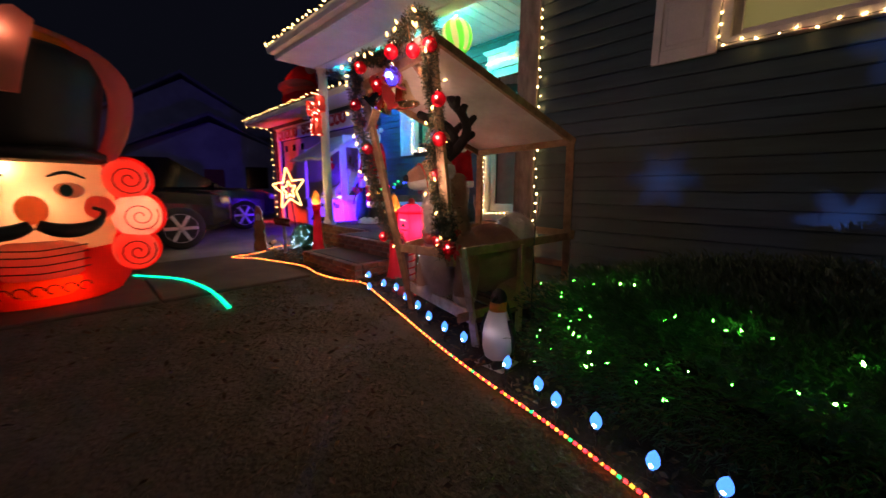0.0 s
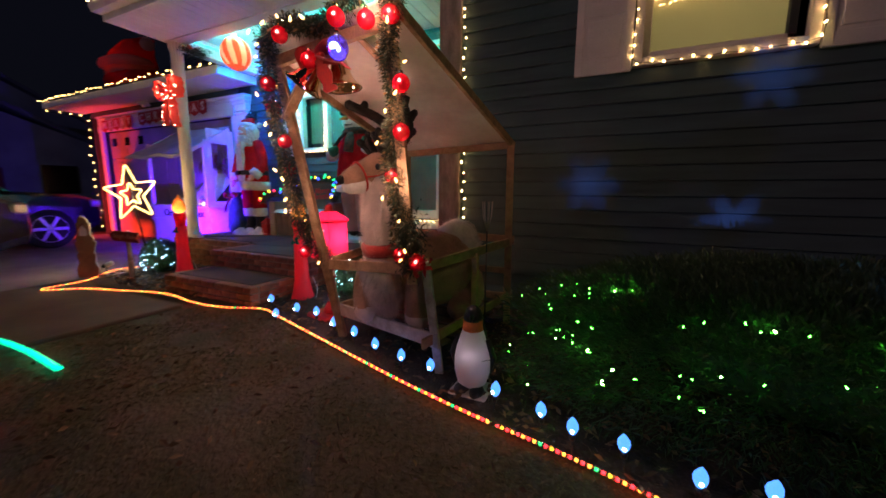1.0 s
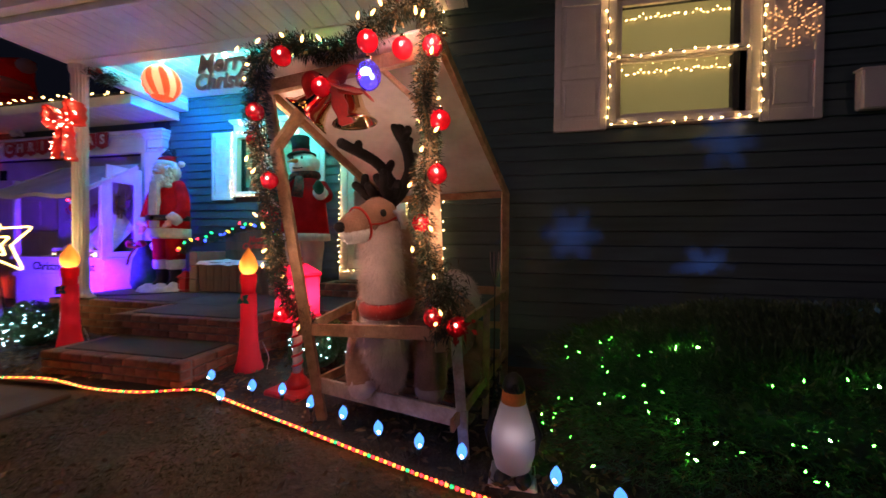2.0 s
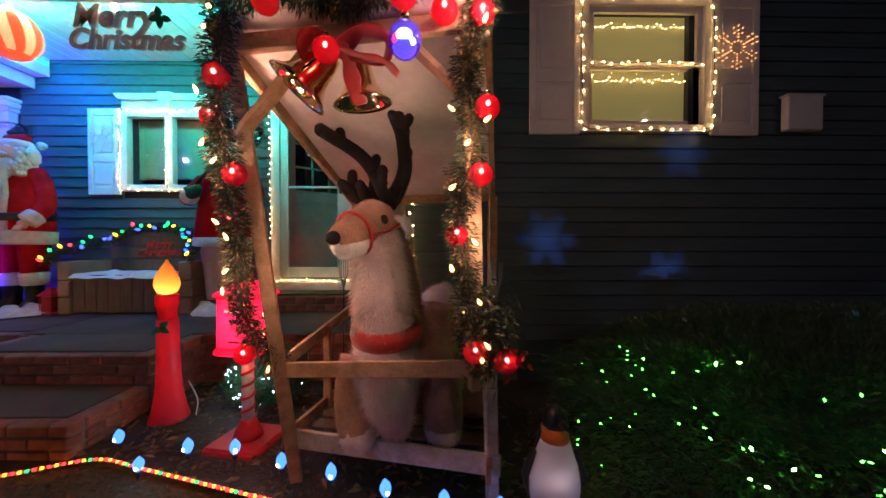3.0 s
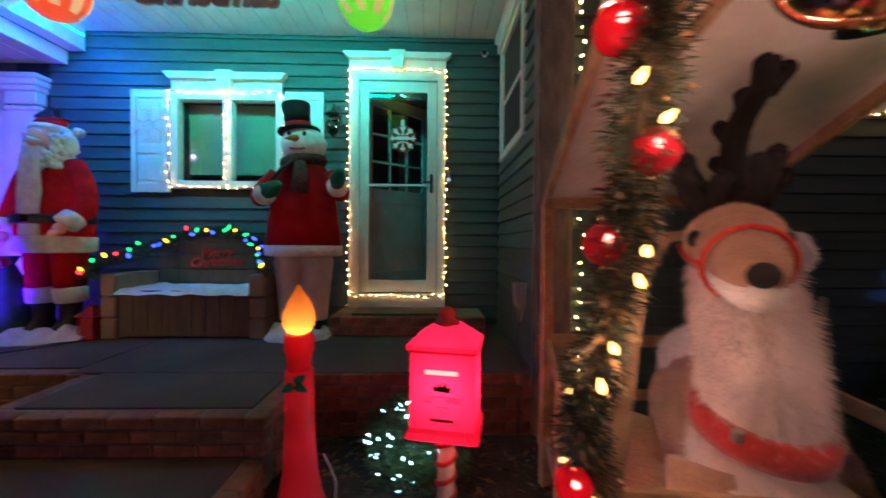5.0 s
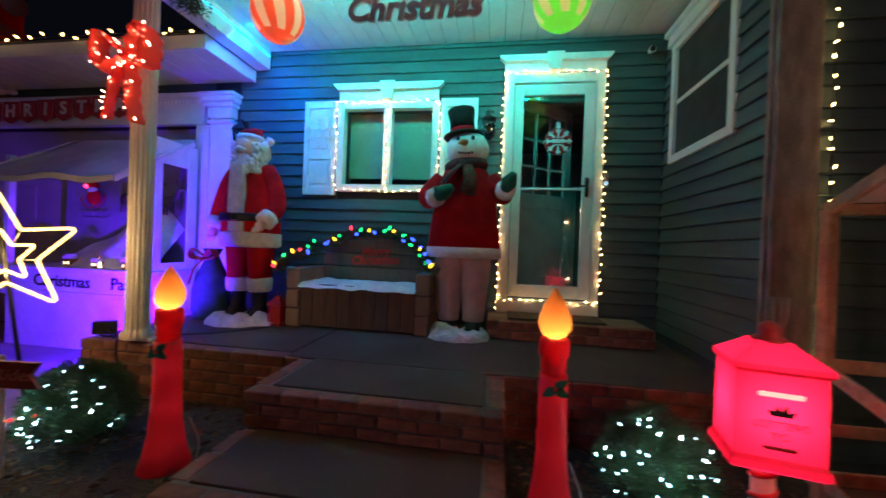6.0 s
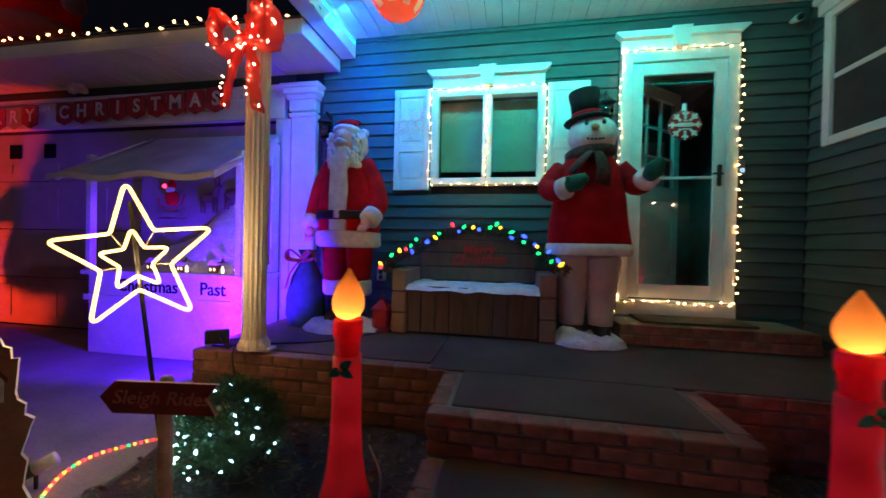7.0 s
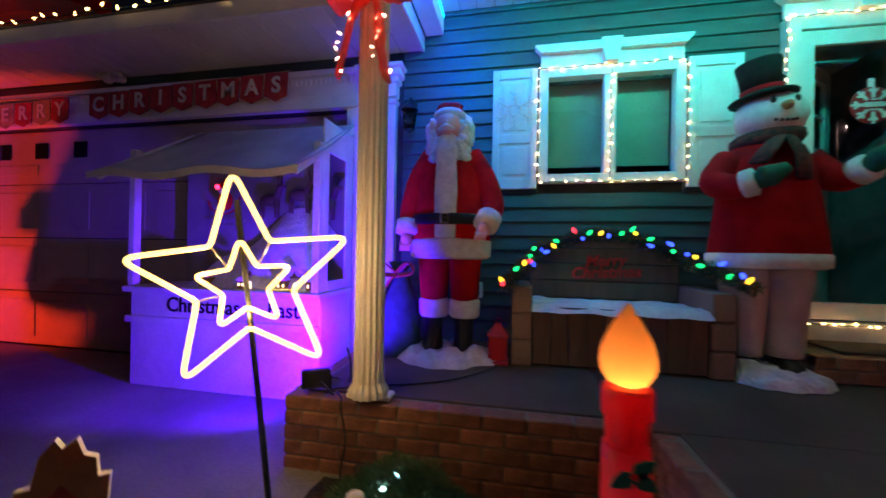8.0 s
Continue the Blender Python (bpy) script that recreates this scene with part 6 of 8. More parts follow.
# ---- bench with garland, lantern, sack ----
bn = holder("storage_bench", (-4.88, 4.36, 0.404), "brown resin storage bench with a white cushion of snow cloth", "bench")
for x in (-5.565, -4.325):
    for z0, z1 in ((0.404, 0.58), (0.585, 0.76), (0.765, 0.955)):
        part("arm_block", MB(M["bench_end"]).box((x, 4.12, z0), (x + 0.135, 4.62, z1), 0, 0.012), bn)
for i in range(9):
    xa = -5.425 + i * 0.1215
    part("front_board", MB(M["bench"]).box((xa, 4.145, 0.42), (xa + 0.118, 4.17, 0.79), 0, 0.004), bn)
part("seat", MB(M["bench"]).box((-5.43, 4.14, 0.79), (-4.325, 4.58, 0.815)), bn)
cush = MB(M["snow_cloth"])
cv = []
for j in range(9):
    for i in range(23):
        u, v = i / 22, j / 8
        x, y = -5.435 + 1.115 * u, 4.10 + 0.47 * v
        cv.append((x, y, 0.828 + 0.022 * noise.noise(Vector((x * 7, y * 9, 1))) - (0.045 if j == 0 else 0)))
cush.add(cv, [(j * 23 + i, j * 23 + i + 1, j * 23 + i + 24, j * 23 + i + 23) for j in range(8) for i in range(22)], 0, True)
cush.add([(a, b, 0.816) for a, b, c in cv[-23:]] + cv[-23:], [(i, i + 1, i + 24, i + 23) for i in range(22)], 0, True)
part("cushion", cush, bn, "white cotton snow cloth")
for i, (z0, z1) in enumerate(((0.83, 0.965), (0.97, 1.105), (1.11, 1.23))):
    part("back_board", MB(M["bench"]).box((-5.42, 4.59, z0), (-4.33, 4.625, z1), 0, 0.006), bn)
arch = [(-5.42, 1.235), (-4.33, 1.235)] + [(-4.875 + 0.545 * math.cos(t), 1.235 + 0.1 * math.sin(t)) for t in [math.pi * k / 12 for k in range(1, 12)]]
part("back_arch", MB(M["bench"]).prism(arch, 0.035, 0, Matrix.Translation((0, 4.59, 0))), bn)
for i, wd in enumerate(("Merry", "Christmas")):
    hold(tagged(words(wd, 0.125 if i else 0.12, 0.006, M["red_letters"], Matrix.Translation((-4.86, 4.575, 1.13 - i * 0.092)) @ FACE_FRONT @ Matrix.Rotation(radians(3), 4, "Z"), shear=0.25, bold=0.003), "red script lettering"), bn)
gl_pts = smooth_line([(-5.62, 4.08, 0.93), (-5.56, 4.1, 1.04), (-5.46, 4.25, 1.1), (-5.35, 4.5, 1.2), (-5.1, 4.56, 1.31), (-4.86, 4.56, 1.34), (-4.6, 4.56, 1.3), (-4.42, 4.5, 1.2), (-4.27, 4.25, 1.08), (-4.2, 4.09, 1.04), (-4.12, 4.06, 0.98)], 6)
gb = holder("garland", gl_pts[0], "green garland with coloured bulbs along the bench back", "garland")
part("foliage", garland_greens(gl_pts, 0.085, 5200, "needles", rg, 0.028), gb)["kind"] = "stuff"
cm = [c9_mesh(c, 1.05) for c in ("c_yellow", "c_blue", "c_green", "c_yellow", "c_red", "c_blue", "c_green")]
for i, p in enumerate(along(gl_pts, 0.072)):
    piece("bulb", cm[rg.randrange(7)], p + Vector((rg.uniform(-0.04, 0.04), rg.uniform(-0.07, -0.03), rg.uniform(-0.03, 0.05))), gb, (rg.uniform(-1.4, 1.4), rg.uniform(-1.4, 1.4), 0))
ln = holder("lantern", (-5.66, 4.16, 0.404), "small red metal lantern on the porch floor", "lantern")
part("base", MB(M["red_plastic"]).box((-5.735, 4.085, 0.404), (-5.585, 4.235, 0.425), 0, 0.006), ln)
for dx in (-0.065, 0.055):
    for dy in (-0.065, 0.055):
        part("corner_post", MB(M["red_plastic"]).box((-5.66 + dx, 4.16 + dy, 0.425), (-5.65 + dx, 4.17 + dy, 0.6)), ln)
part("side", MB(M["red_plastic"]).box((-5.715, 4.105, 0.43), (-5.605, 4.215, 0.59), 0, 0.004), ln)
part("roof", MB(M["red_plastic"]).lathe([(0.108, 0.6), (0.1, 0.612), (0.04, 0.66), (0.03, 0.68), (0.01, 0.685)], 4, 0, Matrix.Translation((-5.66, 4.16, 0)) @ Matrix.Rotation(radians(45), 4, "Z"), smooth=False), ln)
part("ring", MB(M["red_plastic"]).tube([(-5.66 + 0.02 * math.cos(t), 4.16, 0.70 + 0.02 * math.sin(t)) for t in [math.tau * j / 10 for j in range(10)]], 0.003, 5, closed=True), ln)
sk = MB(M["sack"], M["red_ribbon"])
loft(sk, [(-6.42, 4.2, 0.41, 0.14, 0.12), (-6.42, 4.2, 0.5, 0.18, 0.15), (-6.42, 4.2, 0.68, 0.17, 0.15), (-6.41, 4.2, 0.85, 0.13, 0.12), (-6.4, 4.19, 0.98, 0.07, 0.07), (-6.4, 4.19, 1.03, 0.05, 0.05), (-6.4, 4.19, 1.1, 0.09, 0.08)], 20, 0, 0.14)
for pts in ([(-6.4, 4.1, 1.02), (-6.5, 4.06, 1.1), (-6.53, 4.08, 1.02), (-6.4, 4.1, 1.0)], [(-6.4, 4.1, 1.02), (-6.3, 4.06, 1.1), (-6.27, 4.08, 1.03), (-6.4, 4.1, 1.0)], [(-6.41, 4.09, 1.01), (-6.48, 4.05, 0.9), (-6.52, 4.04, 0.76)]):
    sk.tube(smooth_line(pts, 4), 0.038, 8, 1, squash=0.2)
thing("gift_sack", sk, "dark green gift sack tied with a red ribbon", "gift sack")

# ---- fittings on the walls ----
def coach_lamp(x, z, y=4.705):
    c = holder("coach_lamp", (x, y, z), "dark metal coach lamp with clear glass, unlit", "wall lamp", "coach lamps")
    part("bracket", MB(M["black"]).box((x - 0.04, y - 0.02, z - 0.02), (x + 0.04, y, z + 0.14), 0, 0.01).tube(smooth_line([(x, y - 0.02, z + 0.08), (x, y - 0.09, z + 0.13), (x, y - 0.12, z + 0.08)], 4), 0.007, 6), c)
    part("glass", MB(M["brass_glass"]).lathe([(0.045, -0.17), (0.062, -0.08), (0.07, 0.0)], 12, 0, Matrix.Translation((x, y - 0.12, z))), c)
    part("cap", MB(M["black"]).lathe([(0.078, 0.0), (0.07, 0.02), (0.03, 0.06), (0.012, 0.085), (0.004, 0.1)], 12, 0, Matrix.Translation((x, y - 0.12, z))), c)
    part("foot", MB(M["black"]).lathe([(0.01, -0.2), (0.03, -0.185), (0.05, -0.17)], 12, 0, Matrix.Translation((x, y - 0.12, z))), c)


coach_lamp(-3.745, 2.47)
coach_lamp(-6.47, 2.40)
cmr = holder("security_camera", (-2.25, 4.69, 3.12), "small white security camera under the porch ceiling", "camera")
part("body", MB(M["white"]).tube([(-2.25, 4.70, 3.14), (-2.26, 4.62, 3.12), (-2.27, 4.58, 3.11)], [0.02, 0.032, 0.03], 14), cmr)
part("lens", MB(M["black"]).tube([(-2.27, 4.58, 3.11), (-2.272, 4.57, 3.108)], 0.026, 14), cmr)
db = holder("doorbell", (-2.6, 4.69, 1.88), "grey doorbell with a glowing ring", "doorbell")
part("plate", MB(M["steel"]).box((-2.635, 4.665, 1.84), (-2.585, 4.695, 1.97), 0, 0.01), db)
part("ring", MB(glow("bell_ring", (0.4, 0.7, 1.0), 2.5)).tube([(-2.61 + 0.014 * math.cos(t), 4.662, 1.875 + 0.014 * math.sin(t)) for t in [math.tau * j / 14 for j in range(14)]], 0.003, 5, closed=True), db)
ol = holder("outlet", (-5.86, 4.7, 0.84), "grey outdoor outlet box on the siding", "outlet")
part("cover", MB(M["shutter"]).box((-5.905, 4.66, 0.79), (-5.815, 4.70, 0.925), 0, 0.01), ol)
part("socket", MB(M["black"]).box((-5.88, 4.654, 0.86), (-5.84, 4.661, 0.9)).box((-5.88, 4.654, 0.81), (-5.84, 4.661, 0.85)), ol)
ub = MB(M["shutter"]).box((1.2, 3.20, 2.07), (1.5, 3.272, 2.355), 0, 0.012).box((1.19, 3.195, 2.345), (1.51, 3.272, 2.362), 0, 0.004)
thing("utility_box", ub, "pale utility box on the dark siding", "utility box")
orn = holder("door_ornament", (-3.07, 4.66, 2.3), "round red ornament with a white snowflake rim", "door ornament")
part("disc", MB(M["banner_red"]).lathe([(0.13, 0), (0.13, 0.012)], 28, 0, Matrix.Translation((-3.07, 4.675, 2.28)) @ Matrix.Rotation(radians(90), 4, "X")), orn)
fl = MB(M["white"])
for k in range(8):
    m8 = Matrix.Translation((-3.07, 4.66, 2.28)) @ Matrix.Rotation(math.tau * k / 8, 4, "Y")
    fl.prism([(-0.01, 0.05), (0.01, 0.05), (0.01, 0.085), (0.03, 0.105), (0.02, 0.118), (0.008, 0.105), (0.008, 0.135), (-0.008, 0.135), (-0.008, 0.105), (-0.02, 0.118), (-0.03, 0.105), (-0.01, 0.085)], 0.006, 0, m8 @ Matrix.Translation((0, -0.006, 0)))
part("snowflake", fl, orn, "white snowflake")
part("name_bar", MB(M["white"]).box((-3.13, 4.648, 2.262), (-3.01, 4.655, 2.298)), orn)
part("small_bar", MB(M["white"]).box((-3.10, 4.648, 2.237), (-3.04, 4.655, 2.25)), orn)
part("small_bar", MB(M["white"]).box((-3.09, 4.648, 2.31), (-3.05, 4.655, 2.322)), orn)
part("hanger", MB(M["white"]).box((-3.09, 4.665, 2.40), (-3.05, 4.69, 2.475), 0, 0.008), orn, "white suction hook")


M["flake_bulb"] = glow("amber_bulb", (1.0, 0.42, 0.16), 2.0)
M["flake_off"] = glow("dim_amber_bulb", (1.0, 0.6, 0.4), 0.35)


def snowflake(x, y, z, r, label, flake_bulb):
    f = MB(M["white_cable"])
    for k in range(6):
        a = math.tau * k / 6
        d, e = Vector((math.sin(a), 0, math.cos(a))), Vector((math.cos(a), 0, -math.sin(a)))
        c = Vector((x, y, z))
        f.tube([c + d * r * 0.2, c + d * r], 0.0035, 5)
        for q, w in ((0.5, 0.2), (0.75, 0.22)):
            f.tube([c + d * r * (q + 0.16) + e * r * w, c + d * r * q, c + d * r * (q + 0.16) - e * r * w], 0.003, 5)
    f.tube([Vector((x + r * 0.28 * math.cos(t), y, z + r * 0.28 * math.sin(t))) for t in [math.tau * j / 12 for j in range(12)]], 0.0035, 5, closed=True)
    s = holder("snowflake_light", (x, y, z), label, "snowflake light", "snowflake lights")
    part("wire_frame", f, s)
    for k in range(6):
        a = math.tau * k / 6
        d, e = Vector((math.sin(a), 0, math.cos(a))), Vector((math.cos(a), 0, -math.sin(a)))
        for q, w in ((0.3, 0), (0.48, 0), (0.62, 0), (0.78, 0), (1.0, 0), (0.66, 0.2), (0.66, -0.2), (0.9, 0.22), (0.9, -0.22), (0.25, 0.14)):
            piece("bulb", flake_bulb, Vector((x, y - 0.008, z)) + d * r * q + e * r * w, s, (1.5, 0, a))
    return s


snowflake(0.8, 3.232, 2.74, 0.17, "wire snowflake with dimly lit amber bulbs, on the shutter", bulb_mesh("flake_bulb", 0.8))
snowflake(-5.57, 4.665, 2.38, 0.17, "wire snowflake with faded bulbs, on the shutter", bulb_mesh("flake_off", 0.8))

# ---- strings of lights ----
rl = random.Random(17)
warm1 = [bulb_mesh("warm", 0.85)]
def rect(x0, x1, z0, z1, y):
    return [(x0, y, z1), (x1, y, z1), (x1, y, z0), (x0, y, z0), (x0, y, z1)]


light_string("light_string", rect(-5.375, -4.255, 1.77, 2.71, 4.655), 0.09, warm1, "warm white light string round the porch window", rl)
light_string("light_string", [(-4.81, 4.655, 2.7), (-4.815, 4.655, 1.78)], 0.07, warm1, "warm white light string down the window mullion", rl)
light_string("light_string", [(-3.61, 4.645, 0.6), (-3.61, 4.645, 2.95), (-2.64, 4.645, 2.95), (-2.64, 4.645, 0.66)], 0.075, warm1, "warm white light string round the door frame", rl)
light_string("light_string", [(-3.6, 4.625, 0.71), (-2.65, 4.625, 0.705)], 0.07, warm1, "warm white light string along the door sill", rl)
light_string("light_string", rect(-0.47, 0.605, 2.07, 3.13, 3.222), 0.088, warm1, "warm white light string round the sash window", rl)
light_string("light_string", [(-0.45, 3.225, 2.59), (0.08, 3.225, 2.615), (0.59, 3.225, 2.6)], 0.075, warm1, "warm white light string across the sash rail", rl)
light_string("light_string", [(-1.84, 3.245, 0.1), (-1.85, 3.245, 3.9)], 0.085, warm1, "warm white light string up the wing corner", rl)
tiny = [bulb_mesh("warm", 0.5)]
for z0 in (2.99, 2.54):
    swag = [(-0.34 + 0.82 * k / 24, 3.34, z0 - 0.03 * abs(math.sin(k * math.pi / 4)) - (0.012 if k % 2 else 0)) for k in range(25)]
    light_string("curtain_lights", swag, 0.036, tiny, "fine warm light string hung behind the window panes", rl, 0.008, r=0.0012)
c9 = [c9_mesh("c9_warm", 0.75)]
light_string("eave_lights", [(-6.4, 2.44, 3.35), (-1.6, 2.44, 3.35)], 0.125, c9, "large warm bulbs clipped along the porch gutter", rl, 0.015, r=0.004)
light_string("eave_lights", [(-6.42, 2.5, 3.34), (-6.43, 3.2, 3.2), (-6.43, 4.0, 3.16)], 0.17, c9, "large warm bulbs clipped along the porch side", rl, 0.02, r=0.004)
light_string("eave_lights", [(-12.6, 3.95, 3.12), (-9, 3.95, 3.13), (-6.45, 3.95, 3.12)], 0.16, c9, "large warm bulbs clipped along the garage gutter", rl, 0.02, r=0.004)
light_string("eave_lights", [(-12.45, 4.0, 2.9), (-12.45, 4.7, 2.9), (-12.45, 4.72, 0.1)], 0.2, c9, "large warm bulbs down the garage corner", rl, 0.02, r=0.004)
led = MB(M["cyan_led"])
for i in range(120):
    led.box((-6.1 + i * 0.033, 3.447, 3.195), (-6.085 + i * 0.033, 3.453, 3.207), 0, 0.001)
thing("led_strip", led, "cyan light strip along the inside of the porch beam", "light strip", kind="stuff")
led = MB(glow("blue_cyan_led", (0.0, 0.6, 1.0), 7))
for i in range(36):
    led.box((-6.196, 3.5 + i * 0.033, 3.235), (-6.19, 3.516 + i * 0.033, 3.25), 0, 0.001)
thing("led_strip", led, "blue-cyan light strip along the porch side beam", "light strip", kind="stuff")

# ---- hanging under the porch ceiling ----
def hanging_ball(x, y, z, r, col, label):
    h = holder("hanging_ball", (x, y, z), label, "hanging ornament", "hanging ornaments")
    b = MB(M[col], M["ball_white"])
    n, k = 32, 14
    vs = []
    for i in range(k + 1):
        a = math.pi * i / k
        for j in range(n):
            t = math.tau * j / n + 0.25 * a
            vs.append((x + r * math.sin(a) * math.cos(t), y + r * math.sin(a) * math.sin(t), z + r * 1.08 * math.cos(a)))
    for i in range(k):
        for j in range(n):
            b.f.append((i * n + j, (i + 1) * n + j, (i + 1) * n + (j + 1) % n, i * n + (j + 1) % n))
            b.mi.append(1 if (j // 2) % 2 == 0 and 1 < i < 11 else 0)
            b.sm.append(True)
    b.v = vs
    part("globe", b, h)
    part("cap", MB(M["gold"]).lathe([(0.035, 0), (0.035, 0.03), (0.01, 0.045)], 14, 0, Matrix.Translation((x, y, z + r * 1.07))), h)
    part("cord", MB(M["white_cable"]).tube([(x, y, z + r * 1.07 + 0.04), (x, y, 3.315)], 0.002, 5), h)
    part("bulb", MB(M["porch_bulb"]).blob((x + 0.03, y - 0.05, z + r * 1.07 + 0.09), (0.024, 0.024, 0.03), 0, None, 10), h, "bare warm bulb")
    lamp("hanging_bulb", "POINT", Matrix.Translation((x + 0.03, y - 0.09, z + r * 1.07 + 0.085)), 1.7, (1.0, 0.66, 0.46), 0.03)
    lamp("ball_bulb", "POINT", Matrix.Translation((x, y - 0.02, z + r * 0.75)), 2.4, (1.0, 0.72, 0.4), 0.03)


hanging_ball(-3.24, 3.58, 2.95, 0.2, "ball_green", "large green ball ornament with pale stripes, lit inside")
hanging_ball(-5.4, 3.62, 2.99, 0.2, "ball_red", "large red ball ornament with pale stripes, lit inside")
pl = holder("ceiling_light", (-4.50, 3.61, 3.3), "bare warm bulb in a white socket on the porch ceiling", "ceiling light")
part("socket", MB(M["white"]).lathe([(0.04, 3.315), (0.04, 3.3), (0.02, 3.295), (0.02, 3.27)], 14, 0, Matrix.Translation((-4.5, 3.61, 0))), pl)
part("bulb", MB(M["porch_bulb"]).blob((-4.5, 3.61, 3.24), (0.026, 0.026, 0.032), 0, None, 12), pl, "bare warm bulb")
lamp("ceiling_bulb", "POINT", Matrix.Translation((-4.5, 3.57, 3.19)), 2.0, (1.0, 0.7, 0.5), 0.03)
sg = holder("hanging_sign", (-4.27, 3.46, 2.9), "dark glittered word sign hanging from the porch ceiling", "hanging sign")
for wd, x, z, s in (("Merry", -4.38, 3.06, 0.27), ("Christmas", -4.27, 2.865, 0.235)):
    hold(words(wd, s, 0.012, M["sign_wood"], Matrix.Translation((x, 3.46, z)) @ FACE_FRONT, shear=0.18, bold=0.008), sg)
hly = MB(M["green_mitt"])
for a in (0.3, 1.6, 2.9, 4.4):
    hly.prism([(0, 0), (0.03, 0.03), (0.07, 0.025), (0.1, 0.0), (0.07, -0.025), (0.03, -0.03)], 0.008, 0, Matrix.Translation((-3.98, 3.445, 3.06)) @ Matrix.Rotation(a, 4, "Y"))
part("holly", hly, sg, "dark green holly cut-out")
part("string", MB(M["white_cable"]).tube([(-4.6, 3.46, 3.12), (-4.6, 3.46, 3.32)], 0.002, 5).tube([(-3.9, 3.46, 3.08), (-3.9, 3.46, 3.32)], 0.002, 5), sg)
spray = holder("pine_spray", (-6.1, 3.5, 3.08), "small pine spray with a red bow under the beam", "pine spray")
part("needles", MB(M["needles"]).blades([(Vector((-6.1, 3.5, 3.08)) + Vector((rg.gauss(0, 0.05), rg.gauss(0, 0.08), rg.gauss(0, 0.035))), (rg.gauss(0, 1), rg.gauss(0, 1), rg.gauss(0, 1))) for _ in range(700)], 0.055, 0.009, 0, rg, 0.3), spray)["kind"] = "stuff"
sb2 = MB(M["red_ribbon"])
for a in (-0.06, 0.06):
    sb2.tube([(-6.12, 3.42, 3.09), (-6.12 + a, 3.39, 3.13), (-6.12 + 1.5 * a, 3.4, 3.08), (-6.12, 3.42, 3.08)], 0.02, 8, 0, squash=0.3)
part("bow", sb2, spray, "small red bow")

# lit bow on the post
lb = holder("lit_bow", (-6.27, 3.25, 2.5), "red mesh bow with warm bulbs, tied on the porch post", "lit bow")
bp = (-6.27, 3.235, 2.47)
bm_b = bulb_mesh("bow_bulb", 0.85)
for nm, pts, w in (("loop", [(0, 0, 0), (-0.10, -0.03, 0.09), (-0.19, -0.05, 0.15), (-0.215, -0.055, 0.02), (-0.17, -0.05, -0.09), (-0.08, -0.03, -0.05), (0, 0, 0)], 0.085), ("loop", [(0, 0, 0), (0.09, -0.03, 0.11), (0.16, -0.05, 0.19), (0.21, -0.055, 0.1), (0.19, -0.05, -0.05), (0.09, -0.03, -0.05), (0, 0, 0)], 0.085), ("tail", [(0, -0.01, 0), (-0.07, -0.045, -0.14), (-0.11, -0.05, -0.3), (-0.15, -0.04, -0.44)], 0.068), ("tail", [(0, -0.01, 0), (0.06, -0.045, -0.16), (0.07, -0.05, -0.32), (0.1, -0.04, -0.47)], 0.068)):
    line = smooth_line([(bp[0] + a, bp[1] + b, bp[2] + c) for a, b, c in pts], 5)
    rib = MB(M["bow_glow"])
    rib.tube(line, [w * (0.55 + 0.45 * min(1, i / 4)) * (1 + 0.12 * math.sin(i * 1.9)) for i in range(len(line))], 10, 0, squash=0.22)
    part(nm, rib, lb)
    for p in along(line, 0.046):
        piece("bulb", bm_b, p + Vector((rg.uniform(-0.045, 0.045), -0.04, rg.uniform(-0.035, 0.035))), lb, (rg.uniform(-1, 1), rg.uniform(-1, 1), 0))
part("knot", MB(M["bow_glow"]).blob((bp[0], bp[1] - 0.02, bp[2]), (0.045, 0.035, 0.05), 0, None, 12), lb)

# ---- star, signs, flood ----
def star_outline(r_out, r_in, fillet, n=5):
    pts = []
    for k in range(10):
        r = r_out if k % 2 == 0 else r_in
        a = math.pi * k / 5
        pts.append(Vector((r * math.sin(a), 0, r * math.cos(a))))
    out = []
    for i in range(10):
        p, a, b = pts[i], pts[i - 1], pts[(i + 1) % 10]
        u, v = (a - p).normalized(), (b - p).normalized()
        f = fillet if i % 2 == 0 else fillet * 0.3
        s, e = p + u * f, p + v * f
        for k in range(n + 1):
            t = k / n
            out.append((1 - t) ** 2 * s + 2 * t * (1 - t) * p + t * t * e)
    return out


star = holder("star_light", (-6.5, 2.72, 0.0), "neon double star glowing warm yellow-white on a black stake", "star light")
sm4 = Matrix.Translation((-6.528, 2.727, 1.064)) @ Matrix.Rotation(radians(23), 4, "Z") @ Matrix.Rotation(radians(-7), 4, "Y")
part("outer_star", MB(M["neon"]).tube([sm4 @ p for p in star_outline(0.41, 0.17, 0.06)], 0.0095, 8, closed=True), star)
part("inner_star", MB(M["neon"]).tube([sm4 @ (p + Vector((0, 0, -0.015))) for p in star_outline(0.175, 0.08, 0.035)], 0.0085, 8, closed=True), star)
for k in (1, 3, 5, 7, 9):
    a = math.pi * k / 5
    d = Vector((math.sin(a), 0, math.cos(a)))
    part("strut", MB(M["steel"]).tube([sm4 @ (d * 0.085 + Vector((0, 0.006, -0.015))), sm4 @ (d * 0.17 + Vector((0, 0.006, 0)))], 0.004, 6), star)
for dx, dz in ((-0.16, 0.06), (0.16, 0.06), (0.0, -0.1)):
    lamp("star_glow", "POINT", sm4 @ Matrix.Translation((dx, -0.03, dz)), 8.0, (1.0, 0.62, 0.25), 0.06)
